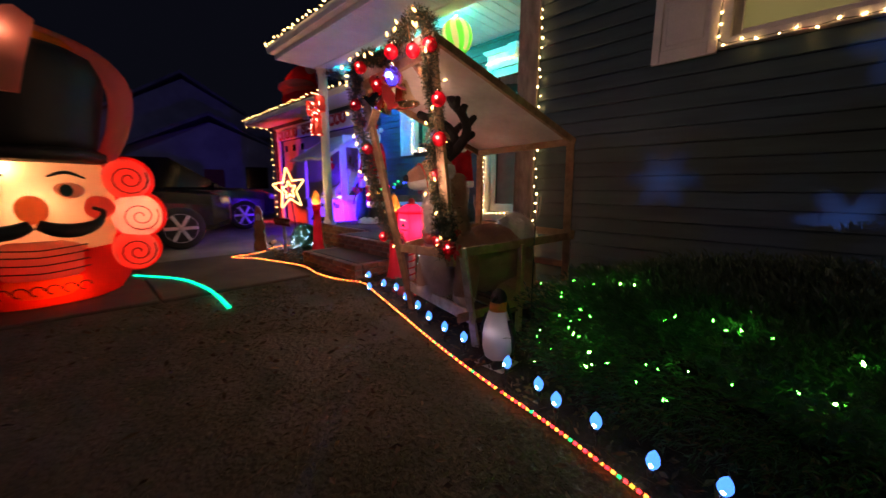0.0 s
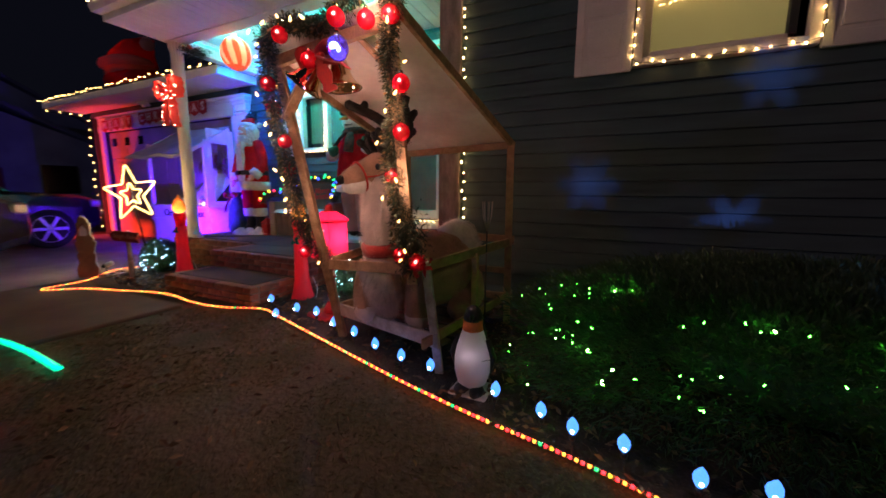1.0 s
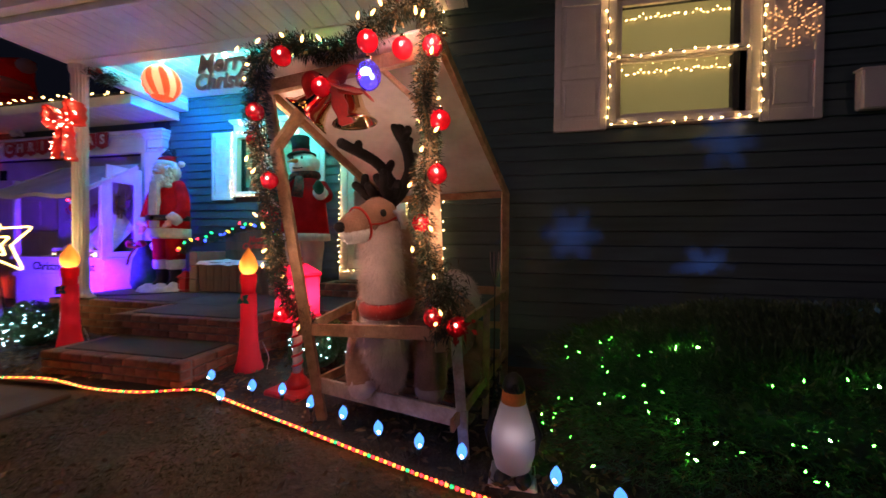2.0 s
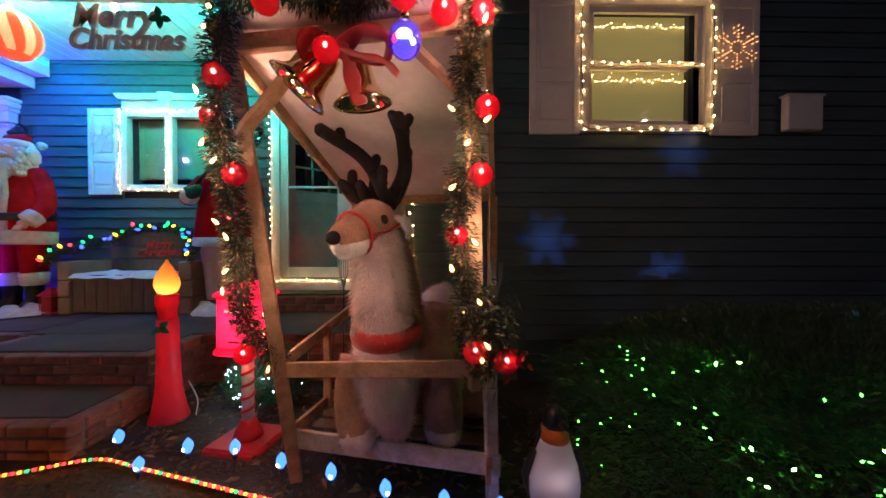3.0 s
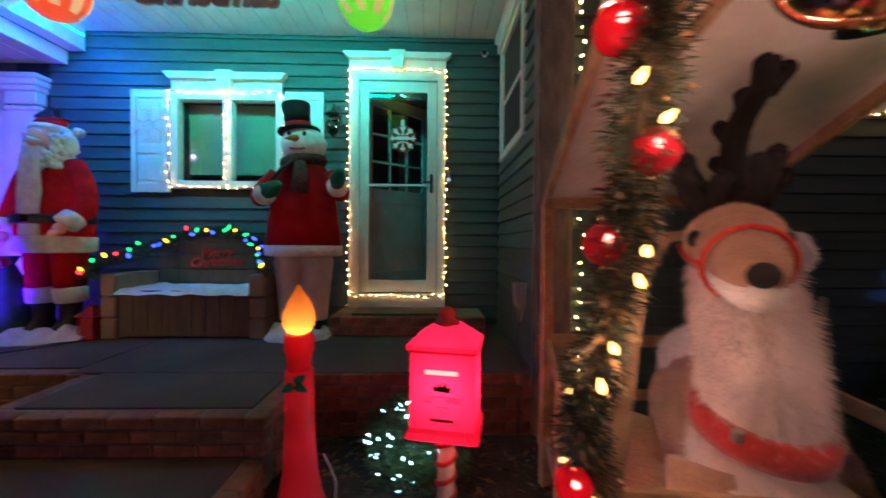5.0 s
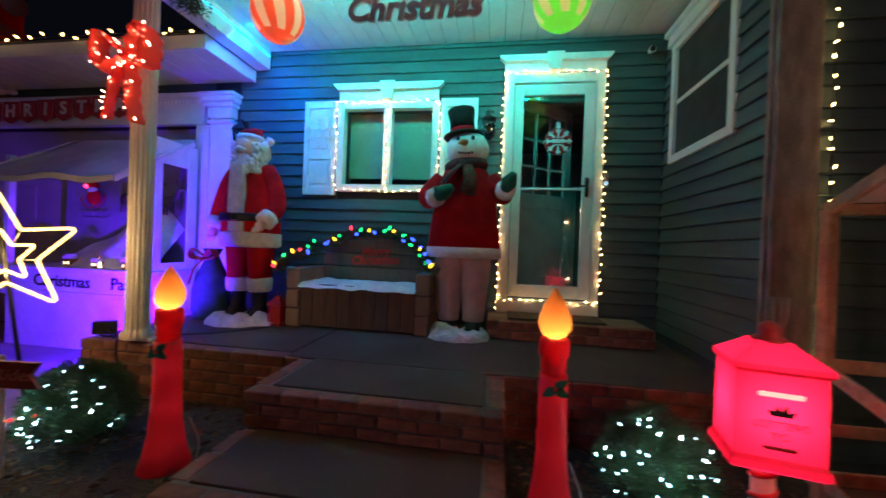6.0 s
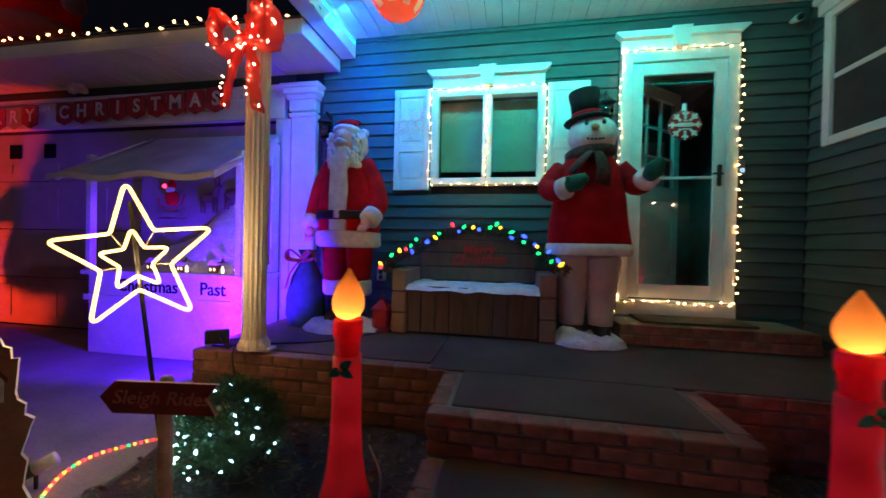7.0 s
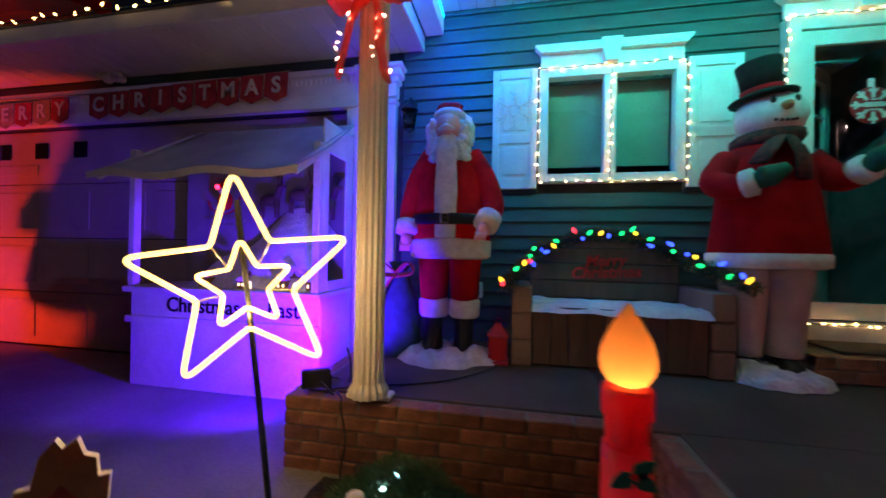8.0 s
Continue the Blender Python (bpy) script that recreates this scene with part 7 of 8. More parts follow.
part("stake", MB(M["black"]).tube([sm4 @ Vector((0, 0.015, 0.3)), sm4 @ Vector((0, 0.015, -0.2)), (-6.475, 2.80, 0.3), (-6.46, 2.83, 0.0)], 0.011, 8), star)

ar = holder("arrow_sign", (-5.92, 2.36, 0.0), "dark red wooden arrow sign on a pale post", "arrow sign")
am = Matrix.Translation((-5.905, 2.315, 0.545)) @ Matrix.Rotation(radians(15), 4, "Z") @ Matrix.Rotation(radians(3), 4, "Y")
part("board", MB(M["sign_red"], M["sign_letter"]).prism([(-0.215, 0.0), (-0.165, -0.062), (0.215, -0.062), (0.175, 0.0), (0.215, 0.062), (-0.165, 0.062)], 0.016, 0, am, 1), ar)
hold(tagged(words("Sleigh Rides", 0.075, 0.002, M["sign_letter"], am @ Matrix.Translation((0.01, -0.002, 0)) @ FACE_FRONT, shear=0.2), "pale painted lettering"), ar)
part("post", MB(M["wood_white"]).lathe([(0.026, 0), (0.026, 0.6), (0.02, 0.615)], 14, 0, Matrix.Translation((-5.92, 2.36, 0))), ar)

gbm = Matrix.Translation((-6.46, 2.15, 0)) @ Matrix.Rotation(radians(40), 4, "Z") @ Matrix.Diagonal((0.56, 1, 1, 1))
outline = [(-0.2, 0.0), (0.17, 0.0), (0.2, 0.12), (0.15, 0.2), (0.17, 0.3), (0.14, 0.33), (0.2, 0.46), (0.155, 0.48), (0.16, 0.52), (0.12, 0.54), (0.11, 0.57), (0.125, 0.7), (0.09, 0.7), (0.085, 0.74), (0.05, 0.75), (0.03, 0.785), (-0.01, 0.77), (-0.03, 0.79), (-0.07, 0.76), (-0.09, 0.70), (-0.13, 0.7), (-0.11, 0.56), (-0.16, 0.52), (-0.15, 0.47), (-0.2, 0.46), (-0.14, 0.33), (-0.18, 0.3), (-0.15, 0.2), (-0.21, 0.12)]
gb2 = holder("gingerbread_cutout", (-6.5, 2.13, 0), "brown painted gingerbread cut-out with a white icing edge", "yard cut-out")
part("board", MB(M["cookie"], M["icing"]).prism(outline, 0.018, 0, gbm, 1), gb2)
part("house", MB(M["icing"], M["sign_red"]).prism([(-0.08, 0.54), (0.06, 0.54), (0.06, 0.62), (-0.01, 0.67), (-0.08, 0.62)], 0.003, 0, gbm @ Matrix.Translation((0, -0.004, 0))), gb2, "pale painted house")
part("roof_stripe", MB(M["sign_red"]).prism([(-0.1, 0.61), (-0.01, 0.675), (0.08, 0.61), (0.08, 0.63), (-0.01, 0.70), (-0.1, 0.63)], 0.003, 0, gbm @ Matrix.Translation((0, -0.005, 0))), gb2)
part("stake", MB(M["wood"]).beam(gbm @ Vector((0, 0.03, 0)), gbm @ Vector((0, 0.03, 0.45)), 0.025, 0.02, 0, (1, 0, 0)), gb2)

fl5 = holder("flood_lamp", (-6.6, 3.42, 0.404), "small black flood lamp on the brick corner", "flood lamp")
part("stand", MB(M["black"]).box((-6.66, 3.38, 0.404), (-6.54, 3.42, 0.42)).beam((-6.66, 3.4, 0.41), (-6.66, 3.4, 0.5), 0.01, 0.02, 0, (1, 0, 0)).beam((-6.54, 3.4, 0.41), (-6.54, 3.4, 0.5), 0.01, 0.02, 0, (1, 0, 0)), fl5)
part("housing", MB(M["black"]).box((-0.075, 0.0, -0.05), (0.075, 0.045, 0.05), 0, 0.008, Matrix.Translation((-6.6, 3.36, 0.48)) @ Matrix.Rotation(radians(30), 4, "Z")), fl5)
cab = MB(M["black_cable"])
cab.tube(smooth_line([(-6.58, 3.37, 0.47), (-6.5, 3.36, 0.41), (-6.55, 3.42, 0.409), (-6.47, 3.47, 0.409), (-6.42, 3.5, 0.41), (-6.1, 3.62, 0.409), (-5.9, 3.75, 0.409), (-5.7, 4.0, 0.409), (-5.6, 4.3, 0.409)], 6), 0.006, 6)
cab.tube(smooth_line([(-6.5, 3.40, 0.41), (-6.44, 3.335, 0.408), (-6.43, 3.312, 0.36), (-6.40, 3.308, 0.2), (-6.42, 3.30, 0.04), (-6.3, 3.1, 0.03)], 6), 0.005, 6)
cab.tube(smooth_line([(-6.6, 3.42, 0.41), (-6.68, 3.5, 0.409), (-6.62, 3.6, 0.409), (-6.5, 3.56, 0.41), (-6.47, 3.5, 0.55), (-6.5, 3.52, 0.62)], 6), 0.005, 6)
thing("power_cable", cab, "black power cables lying over the porch corner", "cable")
yl = holder("spot_lamp", (-6.68, 2.42, 0.0), "small white and black spot lamp at the bed edge", "spot lamp")
part("head", MB(M["icing"], M["black"]).tube([(-6.64, 2.47, 0.13), (-6.69, 2.42, 0.1)], [0.032, 0.03], 14, 0).tube([(-6.69, 2.42, 0.1), (-6.72, 2.39, 0.08)], [0.03, 0.024], 14, 1), yl)
part("stake", MB(M["black"]).tube([(-6.68, 2.42, 0.09), (-6.68, 2.42, 0.0)], 0.008, 8), yl)
for x, y, h in ((-1.30, 2.36, 1.06), (-2.30, 2.9, 1.05)):
    wk = MB(M["black_cable"], M["steel"])
    wk.tube([(x, y, 0.0), (x, y, h - 0.22)], 0.005, 6)
    for k in range(7):
        a = math.tau * k / 7
        wk.tube([(x, y, h - 0.23), (x + 0.03 * math.cos(a), y + 0.03 * math.sin(a), h - 0.12), (x + 0.036 * math.cos(a), y + 0.036 * math.sin(a), h - 0.02)], 0.003, 5, 1)
    thing("wire_stake", wk, "thin wire spray stake, unlit, behind the stall", "yard stake", "wire stakes")

# ---- booth in front of the garage ----
bo = holder("booth", (-7.9, 4.3, 0.012), "white plywood market booth with a fabric awning, lit violet", "booth")
part("front_panel", MB(M["booth"]).box((-8.74, 4.08, 0.015), (-7.0, 4.10, 0.80)), bo)
part("side_panel", MB(M["booth"]).box((-7.02, 4.102, 0.015), (-7.0, 4.62, 0.80)).box((-7.02, 4.122, 0.848), (-7.0, 4.20, 2.2)).box((-7.02, 4.50, 0.848), (-7.0, 4.62, 2.2)).box((-7.02, 4.20, 1.95), (-7.0, 4.50, 2.2)).box((-7.02, 4.20, 0.848), (-7.0, 4.50, 0.93)), bo)
part("side_panel", MB(M["booth"]).box((-8.74, 4.102, 0.015), (-8.72, 4.62, 0.80)), bo)
part("counter", MB(M["booth"]).box((-8.79, 4.04, 0.80), (-6.98, 4.62, 0.845)), bo)
part("ledge", MB(M["booth"]).box((-8.77, 4.05, 0.545), (-6.99, 4.08, 0.60)), bo)
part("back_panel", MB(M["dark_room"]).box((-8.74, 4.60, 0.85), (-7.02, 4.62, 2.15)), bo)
for x in (-8.76, -7.06):
    part("corner_post", MB(M["booth"]).box((x, 4.06, 0.845), (x + 0.06, 4.12, 2.0)), bo)
aw = MB(M["awning"])
av = []
for j in range(7):
    for i in range(21):
        u, v = i / 20, j / 6
        x = -8.66 + 1.72 * u + (0.12 * v if u < 0.1 else 0)
        av.append((x, 3.68 + 0.86 * v, 1.725 + 0.56 * v - 0.03 * math.sin(math.pi * v) + 0.02 * math.sin(u * 13) * (1 - v)))
aw.add(av, [(j * 21 + i, j * 21 + i + 1, j * 21 + i + 22, j * 21 + i + 21) for j in range(6) for i in range(20)], 0, True)
aw.add([(a, b - 0.004, c) for a, b, c in av[:21]] + [(a, b - 0.01, c - 0.055) for a, b, c in av[:21]], [(i, i + 21, i + 22, i + 1) for i in range(20)], 0, True)
part("awning", aw, bo, "pale sagging fabric awning")
part("awning_arm", MB(M["booth"]).beam((-6.98, 3.70, 1.70), (-6.98, 4.54, 2.24), 0.03, 0.06), bo)
part("awning_arm", MB(M["booth"]).beam((-8.6, 3.70, 1.70), (-8.6, 4.54, 2.24), 0.03, 0.06), bo)
for wd, x in (("Christmas", -8.03), ("Past", -7.3)):
    hold(tagged(words(wd, 0.17, 0.003, M["black_felt"], Matrix.Translation((x, 4.077, 0.70)) @ FACE_FRONT, bold=0.002), "dark painted lettering"), bo)
slope = MB(M["snow_cloth"])
sv = []
for j in range(8):
    for i in range(16):
        u, v = i / 15, j / 7
        x, y = -8.3 + 1.2 * u, 4.2 + 0.38 * v
        sv.append((x, y, 0.85 + 0.72 * v * (0.35 + 0.65 * math.exp(-((u - 0.68) / 0.34) ** 2)) + 0.02 * noise.noise(Vector((x * 8, y * 8, 3)))))
slope.add(sv, [(j * 16 + i, j * 16 + i + 1, j * 16 + i + 17, j * 16 + i + 16) for j in range(7) for i in range(15)], 0, True)
thing("snow_slope", slope, "white cotton snow slope on the booth counter", "artificial snow")
for x, y, s in ((-8.15, 4.2, 1.0), (-7.75, 4.16, 0.8), (-7.4, 4.18, 1.0), (-7.15, 4.2, 0.9)):
    hs = holder("toy_house", (x, y, 0.845), "tiny model village house with lit windows", "model house", "model village")
    part("walls", MB(M["cookie"]).box((x - 0.045 * s, y, 0.845), (x + 0.045 * s, y + 0.08, 0.845 + 0.08 * s), 0, 0.003), hs)
    part("roof", MB(M["icing"]).prism([(-0.055 * s, 0), (0.055 * s, 0), (0, 0.05 * s)], 0.1, 0, Matrix.Translation((x, y - 0.01, 0.846 + 0.08 * s))), hs)
    for dx in (-0.022, 0.022):
        part("window", MB(M["far_lamp"]).box((x + dx * s - 0.008, y - 0.003, 0.87), (x + dx * s + 0.008, y + 0.001, 0.895), 0, 0.001), hs)
sl = MB(M["red_plastic"], M["steel"])
sl.tube(smooth_line([(-8.4, 4.5, 1.62), (-8.36, 4.5, 1.54), (-8.2, 4.5, 1.5), (-8.1, 4.5, 1.56), (-8.06, 4.5, 1.66)], 5), 0.008, 6)
sl.tube([(-8.4, 4.5, 1.4), (-8.05, 4.5, 1.4), (-8.0, 4.5, 1.44)], 0.008, 6, 1)
for x in (-8.33, -8.22, -8.11):
    sl.tube([(x, 4.5, 1.4), (x, 4.5, 1.5)], 0.005, 5, 1)
thing("wire_sleigh", sl, "small red wire sleigh hung in the booth", "wire sleigh")
sf2 = MB(M["red_felt"], M["white_fur"])
sf2.blob((-8.22, 4.5, 1.62), (0.07, 0.06, 0.09), 0, None, 14).blob((-8.22, 4.48, 1.71), (0.045, 0.045, 0.045), 1, None, 12)
loft(sf2, [(-8.22, 4.49, 1.73, 0.05, 0.05), (-8.22, 4.49, 1.76, 0.05, 0.05), (-8.2, 4.49, 1.82, 0.01, 0.01)], 12, 0)
thing("toy_figure", sf2, "small red and white toy figure on the wire sleigh", "toy figure")
thing("red_lamp", MB(glow("red_lamp_glow", (1.0, 0.02, 0.08), 9)).blob((-8.25, 4.44, 1.74), (0.022,) * 3, 0, None, 10), "small glowing red lamp in the booth", "lamp")
for x, z, s in ((-7.75, 1.62, 1.0), (-7.45, 1.66, 1.1), (-7.2, 1.6, 1.0)):
    td = MB(M["bench"])
    td.blob((x, 4.5, z), (0.1 * s, 0.05, 0.055), 0, None, 12)
    for dx in (-0.07, 0.07):
        for dy in (-0.02, 0.02):
            td.tube([(x + dx * s, 4.5 + dy, z), (x + dx * s * 1.1, 4.5 + dy, z - 0.16)], [0.018, 0.01], 7)
    td.tube([(x + 0.07 * s, 4.5, z + 0.02), (x + 0.11 * s, 4.49, z + 0.12), (x + 0.17 * s, 4.48, z + 0.12)], [0.03, 0.028, 0.014], 8)
    for dy in (-0.02, 0.02):
        td.tube([(x + 0.11 * s, 4.49 + dy, z + 0.14), (x + 0.1 * s, 4.49 + 2 * dy, z + 0.22)], 0.006, 5)
    thing("toy_reindeer", td, "small brown toy reindeer hung in the booth", "toy reindeer", "booth reindeer")
for x in (-7.65, -7.25):
    lt = holder("table_lantern", (x, 4.13, 0.845), "small lit lantern on the booth counter", "lantern", "booth lanterns")
    part("frame", MB(M["gold"]).box((x - 0.03, 4.11, 0.845), (x + 0.03, 4.17, 0.855)).box((x - 0.03, 4.11, 0.95), (x + 0.03, 4.17, 0.965)).lathe([(0.02, 0.965), (0.005, 1.0)], 8, 0, Matrix.Translation((x, 4.14, 0))), lt)
    part("candle", MB(M["far_lamp"]).lathe([(0.012, 0.855), (0.012, 0.9), (0.002, 0.92)], 8, 0, Matrix.Translation((x, 4.14, 0))), lt)

# banner on the garage header
bnr = holder("banner", (-9.2, 4.62, 2.7), "red and burlap letter banner across the garage header", "banner")
part("cord", MB(M["burlap"]).tube([(-11.6, 4.625, 2.80), (-9.5, 4.622, 2.79), (-7.65, 4.625, 2.86)], 0.006, 5), bnr)
for i, ch in enumerate("MERRY CHRISTMAS"):
    x = -7.79 - (14 - i) * 0.262
    ztop = 2.845 - 0.016 * (14 - i) * 0.5
    if ch == " ":
        continue
    fl6 = part("flag", MB(M["banner_red"] if i % 2 == 0 or i > 5 else M["burlap"]).prism([(-0.122, 0), (-0.122, -0.22), (0, -0.27), (0.122, -0.22), (0.122, 0)], 0.006, 0, Matrix.Translation((x, 4.612, ztop)) @ Matrix.Rotation(radians(rg.uniform(-3, 3)), 4, "Y")), bnr)
    hold(words(ch, 0.21, 0.002, M["letter_cream"], Matrix.Translation((x, 4.608, ztop - 0.12)) @ FACE_FRONT, bold=0.006), bnr)
ow = MB(M["snow_cloth"])
for dx, dz, r in ((0, 0, 0.07), (0.11, 0.01, 0.075), (0.06, 0.05, 0.05), (-0.09, 0.03, 0.035), (-0.14, 0.04, 0.02), (0.16, -0.02, 0.05)):
    ow.blob((-9.75 + dx, 4.60, 2.93 + dz), (r, 0.05, r * 0.8), 0, None, 12, 0.2)
thing("white_bow", ow, "crumpled white cloth bow on the garage siding", "bow")

# ---- inflatables, cars, far houses ----
nm = Matrix.Translation((-5.05, -0.30, 0.0)) @ Matrix.Rotation(radians(93), 4, "Z")
ncr = holder("nutcracker_inflatable", nm @ Vector((0, 0, 0)), "huge red and black nutcracker head inflatable, lit from inside", "inflatable")


def ncut(name, mat, shape, label=""):
    """A part of the inflatable, shaped in its own frame: shape() fills a mesh, which is then set in place."""
    b = MB(M[mat])
    shape(b)
    b.v = [tuple(nm @ Vector(p)) for p in b.v]
    return part(name, b, ncr, label)


def puff(rings, n=30):
    return lambda b: loft(b, rings, n, 0, 0.025, 3)


ncut("base", "inf_red", puff([(0, 0, 0.0, 0.44, 0.34), (0, 0, 0.05, 0.56, 0.41), (0, 0, 0.17, 0.64, 0.44), (0, 0, 0.34, 0.64, 0.44), (0, 0, 0.52, 0.56, 0.42)]), "red padded base")
ncut("face", "inf_skin", puff([(0, 0, 0.5, 0.55, 0.42), (0, 0, 0.7, 0.60, 0.47), (0, 0, 0.95, 0.61, 0.48), (0, 0, 1.2, 0.57, 0.46), (0, 0, 1.42, 0.5, 0.42)]), "peach face")
ncut("hat", "inf_black", puff([(0, 0, 1.40, 0.5, 0.45), (0, 0, 1.55, 0.54, 0.48), (0, 0, 1.9, 0.6, 0.5), (0, 0, 2.12, 0.63, 0.51), (0, 0, 2.27, 0.58, 0.47), (0, 0, 2.36, 0.4, 0.33)]), "tall black hat")
ncut("brim", "inf_black", puff([(0, -0.02, 1.30, 0.50, 0.46), (0, -0.03, 1.33, 0.585, 0.52), (0, -0.03, 1.40, 0.595, 0.53), (0, -0.02, 1.44, 0.52, 0.48)]), "black brim")
ncut("hat_top", "inf_orange", puff([(0, 0, 2.34, 0.5, 0.4), (0, 0, 2.41, 0.42, 0.34), (0, 0, 2.455, 0.2, 0.16), (0, 0, 2.465, 0.05, 0.05)]))
ncut("mouth", "inf_white", puff([(0, -0.1, 0.28, 0.3, 0.43), (0, -0.1, 0.32, 0.36, 0.44), (0, -0.1, 0.58, 0.36, 0.42), (0, -0.1, 0.62, 0.3, 0.4)]), "white teeth panel")
ncut("beard", "inf_orange", puff([(0, -0.12, 0.12, 0.24, 0.39), (0, -0.12, 0.17, 0.32, 0.425), (0, -0.12, 0.27, 0.33, 0.43), (0, -0.12, 0.3, 0.28, 0.41)]), "orange beard")
for z in (0.36, 0.43, 0.5, 0.56):
    ncut("tooth_line", "black", lambda b: b.tube(smooth_line([(-0.31, -0.45, z + 0.01), (-0.16, -0.525, z), (0, -0.55, z - 0.01), (0.16, -0.525, z), (0.31, -0.45, z + 0.01)], 4), 0.006, 6))
for k in range(6):
    ncut("beard_curl", "black", lambda b: b.tube([(-0.25 + 0.1 * k + 0.045 * math.cos(t), -0.548 + 0.5 * (-0.25 + 0.1 * k) ** 2, 0.2 + 0.04 * math.sin(t)) for t in [0.45 * i for i in range(11)]], 0.006, 5))
ncut("nose", "inf_skin", lambda b: b.blob((0, -0.5, 0.9), (0.1, 0.1, 0.12), 0, None, 18))
ncut("badge", "inf_pink", lambda b: b.prism([(-0.06, 1.84), (0.05, 1.84), (0.11, 2.1), (0.2, 2.42), (0.1, 2.5), (0, 2.46), (-0.11, 2.52), (-0.22, 2.45), (-0.12, 2.1)], 0.07, 0, Matrix.Translation((0, -0.57, 0))), "pink plume badge")
for s in (-1, 1):
    strap = smooth_line([(s * 0.52, -0.1, 1.3), (s * 0.64, -0.12, 1.55), (s * 0.72, -0.12, 1.85), (s * 0.71, -0.12, 2.1), (s * 0.55, -0.1, 2.3), (s * 0.25, -0.1, 2.42), (0, -0.1, 2.45)], 5)
    ncut("hat_trim", "inf_pink", lambda b: b.tube(strap, [0.07 + 0.03 * math.sin(math.pi * i / 30) for i in range(31)], 16))
    for x, z, r in ((0.68, 1.17, 0.21), (0.73, 0.80, 0.235), (0.68, 0.44, 0.21)):
        ncut("curl_rim", "inf_red", lambda b: b.blob((s * (x + 0.02), -0.08, z), (r * 1.12, r * 0.7, r * 1.12), 0, None, 24))
        ncut("curl", "inf_pink", lambda b: b.blob((s * x, -0.2, z), (r * 0.93, r * 0.85, r * 0.96), 0, None, 24), "pink hair curl")
        ncut("spiral", "black", lambda b: b.tube([(s * x + (0.02 + 0.0055 * k) * math.cos(0.5 * k), -0.206 - r * 0.85 * math.sqrt(max(0.0, 1 - ((0.02 + 0.0055 * k) / (r * 0.93)) ** 2)), z + (0.02 + 0.0055 * k) * math.sin(0.5 * k)) for k in range(27)], 0.0065, 5))
    ncut("eye", "inf_white", lambda b: b.blob((s * 0.24, -0.44, 1.06), (0.11, 0.03, 0.07), 0, None, 16), "white eye")
    ncut("pupil", "sack", lambda b: b.blob((s * 0.225, -0.468, 1.06), (0.045, 0.016, 0.056), 0, None, 14), "dark blue-green pupil")
    ncut("eyebrow", "black", lambda b: b.tube(smooth_line([(s * 0.12, -0.49, 1.18), (s * 0.24, -0.465, 1.22), (s * 0.36, -0.42, 1.17)], 4), [0.008 + 0.008 * math.sin(math.pi * i / 8) for i in range(9)], 7))
    ncut("moustache", "inf_black", lambda b: b.tube(smooth_line([(s * 0.02, -0.53, 0.77), (s * 0.13, -0.54, 0.72), (s * 0.27, -0.52, 0.71), (s * 0.4, -0.47, 0.76), (s * 0.45, -0.44, 0.86), (s * 0.38, -0.46, 0.9)], 4), [0.045 + 0.028 * math.sin(math.pi * min(1, i / 14)) - 0.0015 * i for i in range(21)], 14), "black curled moustache")
    ncut("cheek", "inf_pink", lambda b: b.blob((s * 0.43, -0.37, 0.9), (0.12, 0.08, 0.11), 0, None, 16), "pink cheek")
for x, y, z, e in ((-0.12, -0.36, 1.24, 4.5), (0.0, -0.36, 0.93, 3.5), (0.68, -0.2, 1.17, 1.3), (0.68, -0.2, 0.44, 1.3), (0.73, -0.24, 0.82, 4), (0.1, -0.38, 0.24, 2.4), (-0.73, -0.24, 0.82, 4), (0.0, 0.0, 0.3, 1.5), (0.0, 0.0, 2.36, 5), (0.0, -0.51, 2.3, 0.6)):
    lamp("inflatable_bulb", "POINT", nm @ Matrix.Translation((x, y, z)), e, (1.0, 0.72, 0.42), 0.04)
ri = MB(M["inf_red"], M["inf_skin"], M["inf_white"])
ri.blob((-11.9, 5.5, 4.05), (0.75, 0.5, 0.5), 1, None, 20, 0.05)
ri.blob((-11.9, 5.4, 4.25), (0.85, 0.5, 0.18), 2, None, 20, 0.05)
loft(ri, [(-11.9, 5.5, 4.25, 0.75, 0.5), (-11.8, 5.5, 4.5, 0.6, 0.42), (-11.5, 5.5, 4.72, 0.4, 0.3), (-11.1, 5.5, 4.75, 0.15, 0.15)], 20, 0)
ri.blob((-11.0, 5.45, 4.62), (0.15,) * 3, 2, None, 12)
ri.blob((-11.9, 5.6, 3.9), (0.9, 0.6, 0.35), 0, None, 20)
thing("roof_inflatable", ri, "red-hatted inflatable figure sitting on the garage roof", "inflatable")
lamp("roof_inflatable_bulb", "POINT", Matrix.Translation((-11.9, 5.3, 4.3)), 1.0, (1.0, 0.6, 0.4), 0.05)


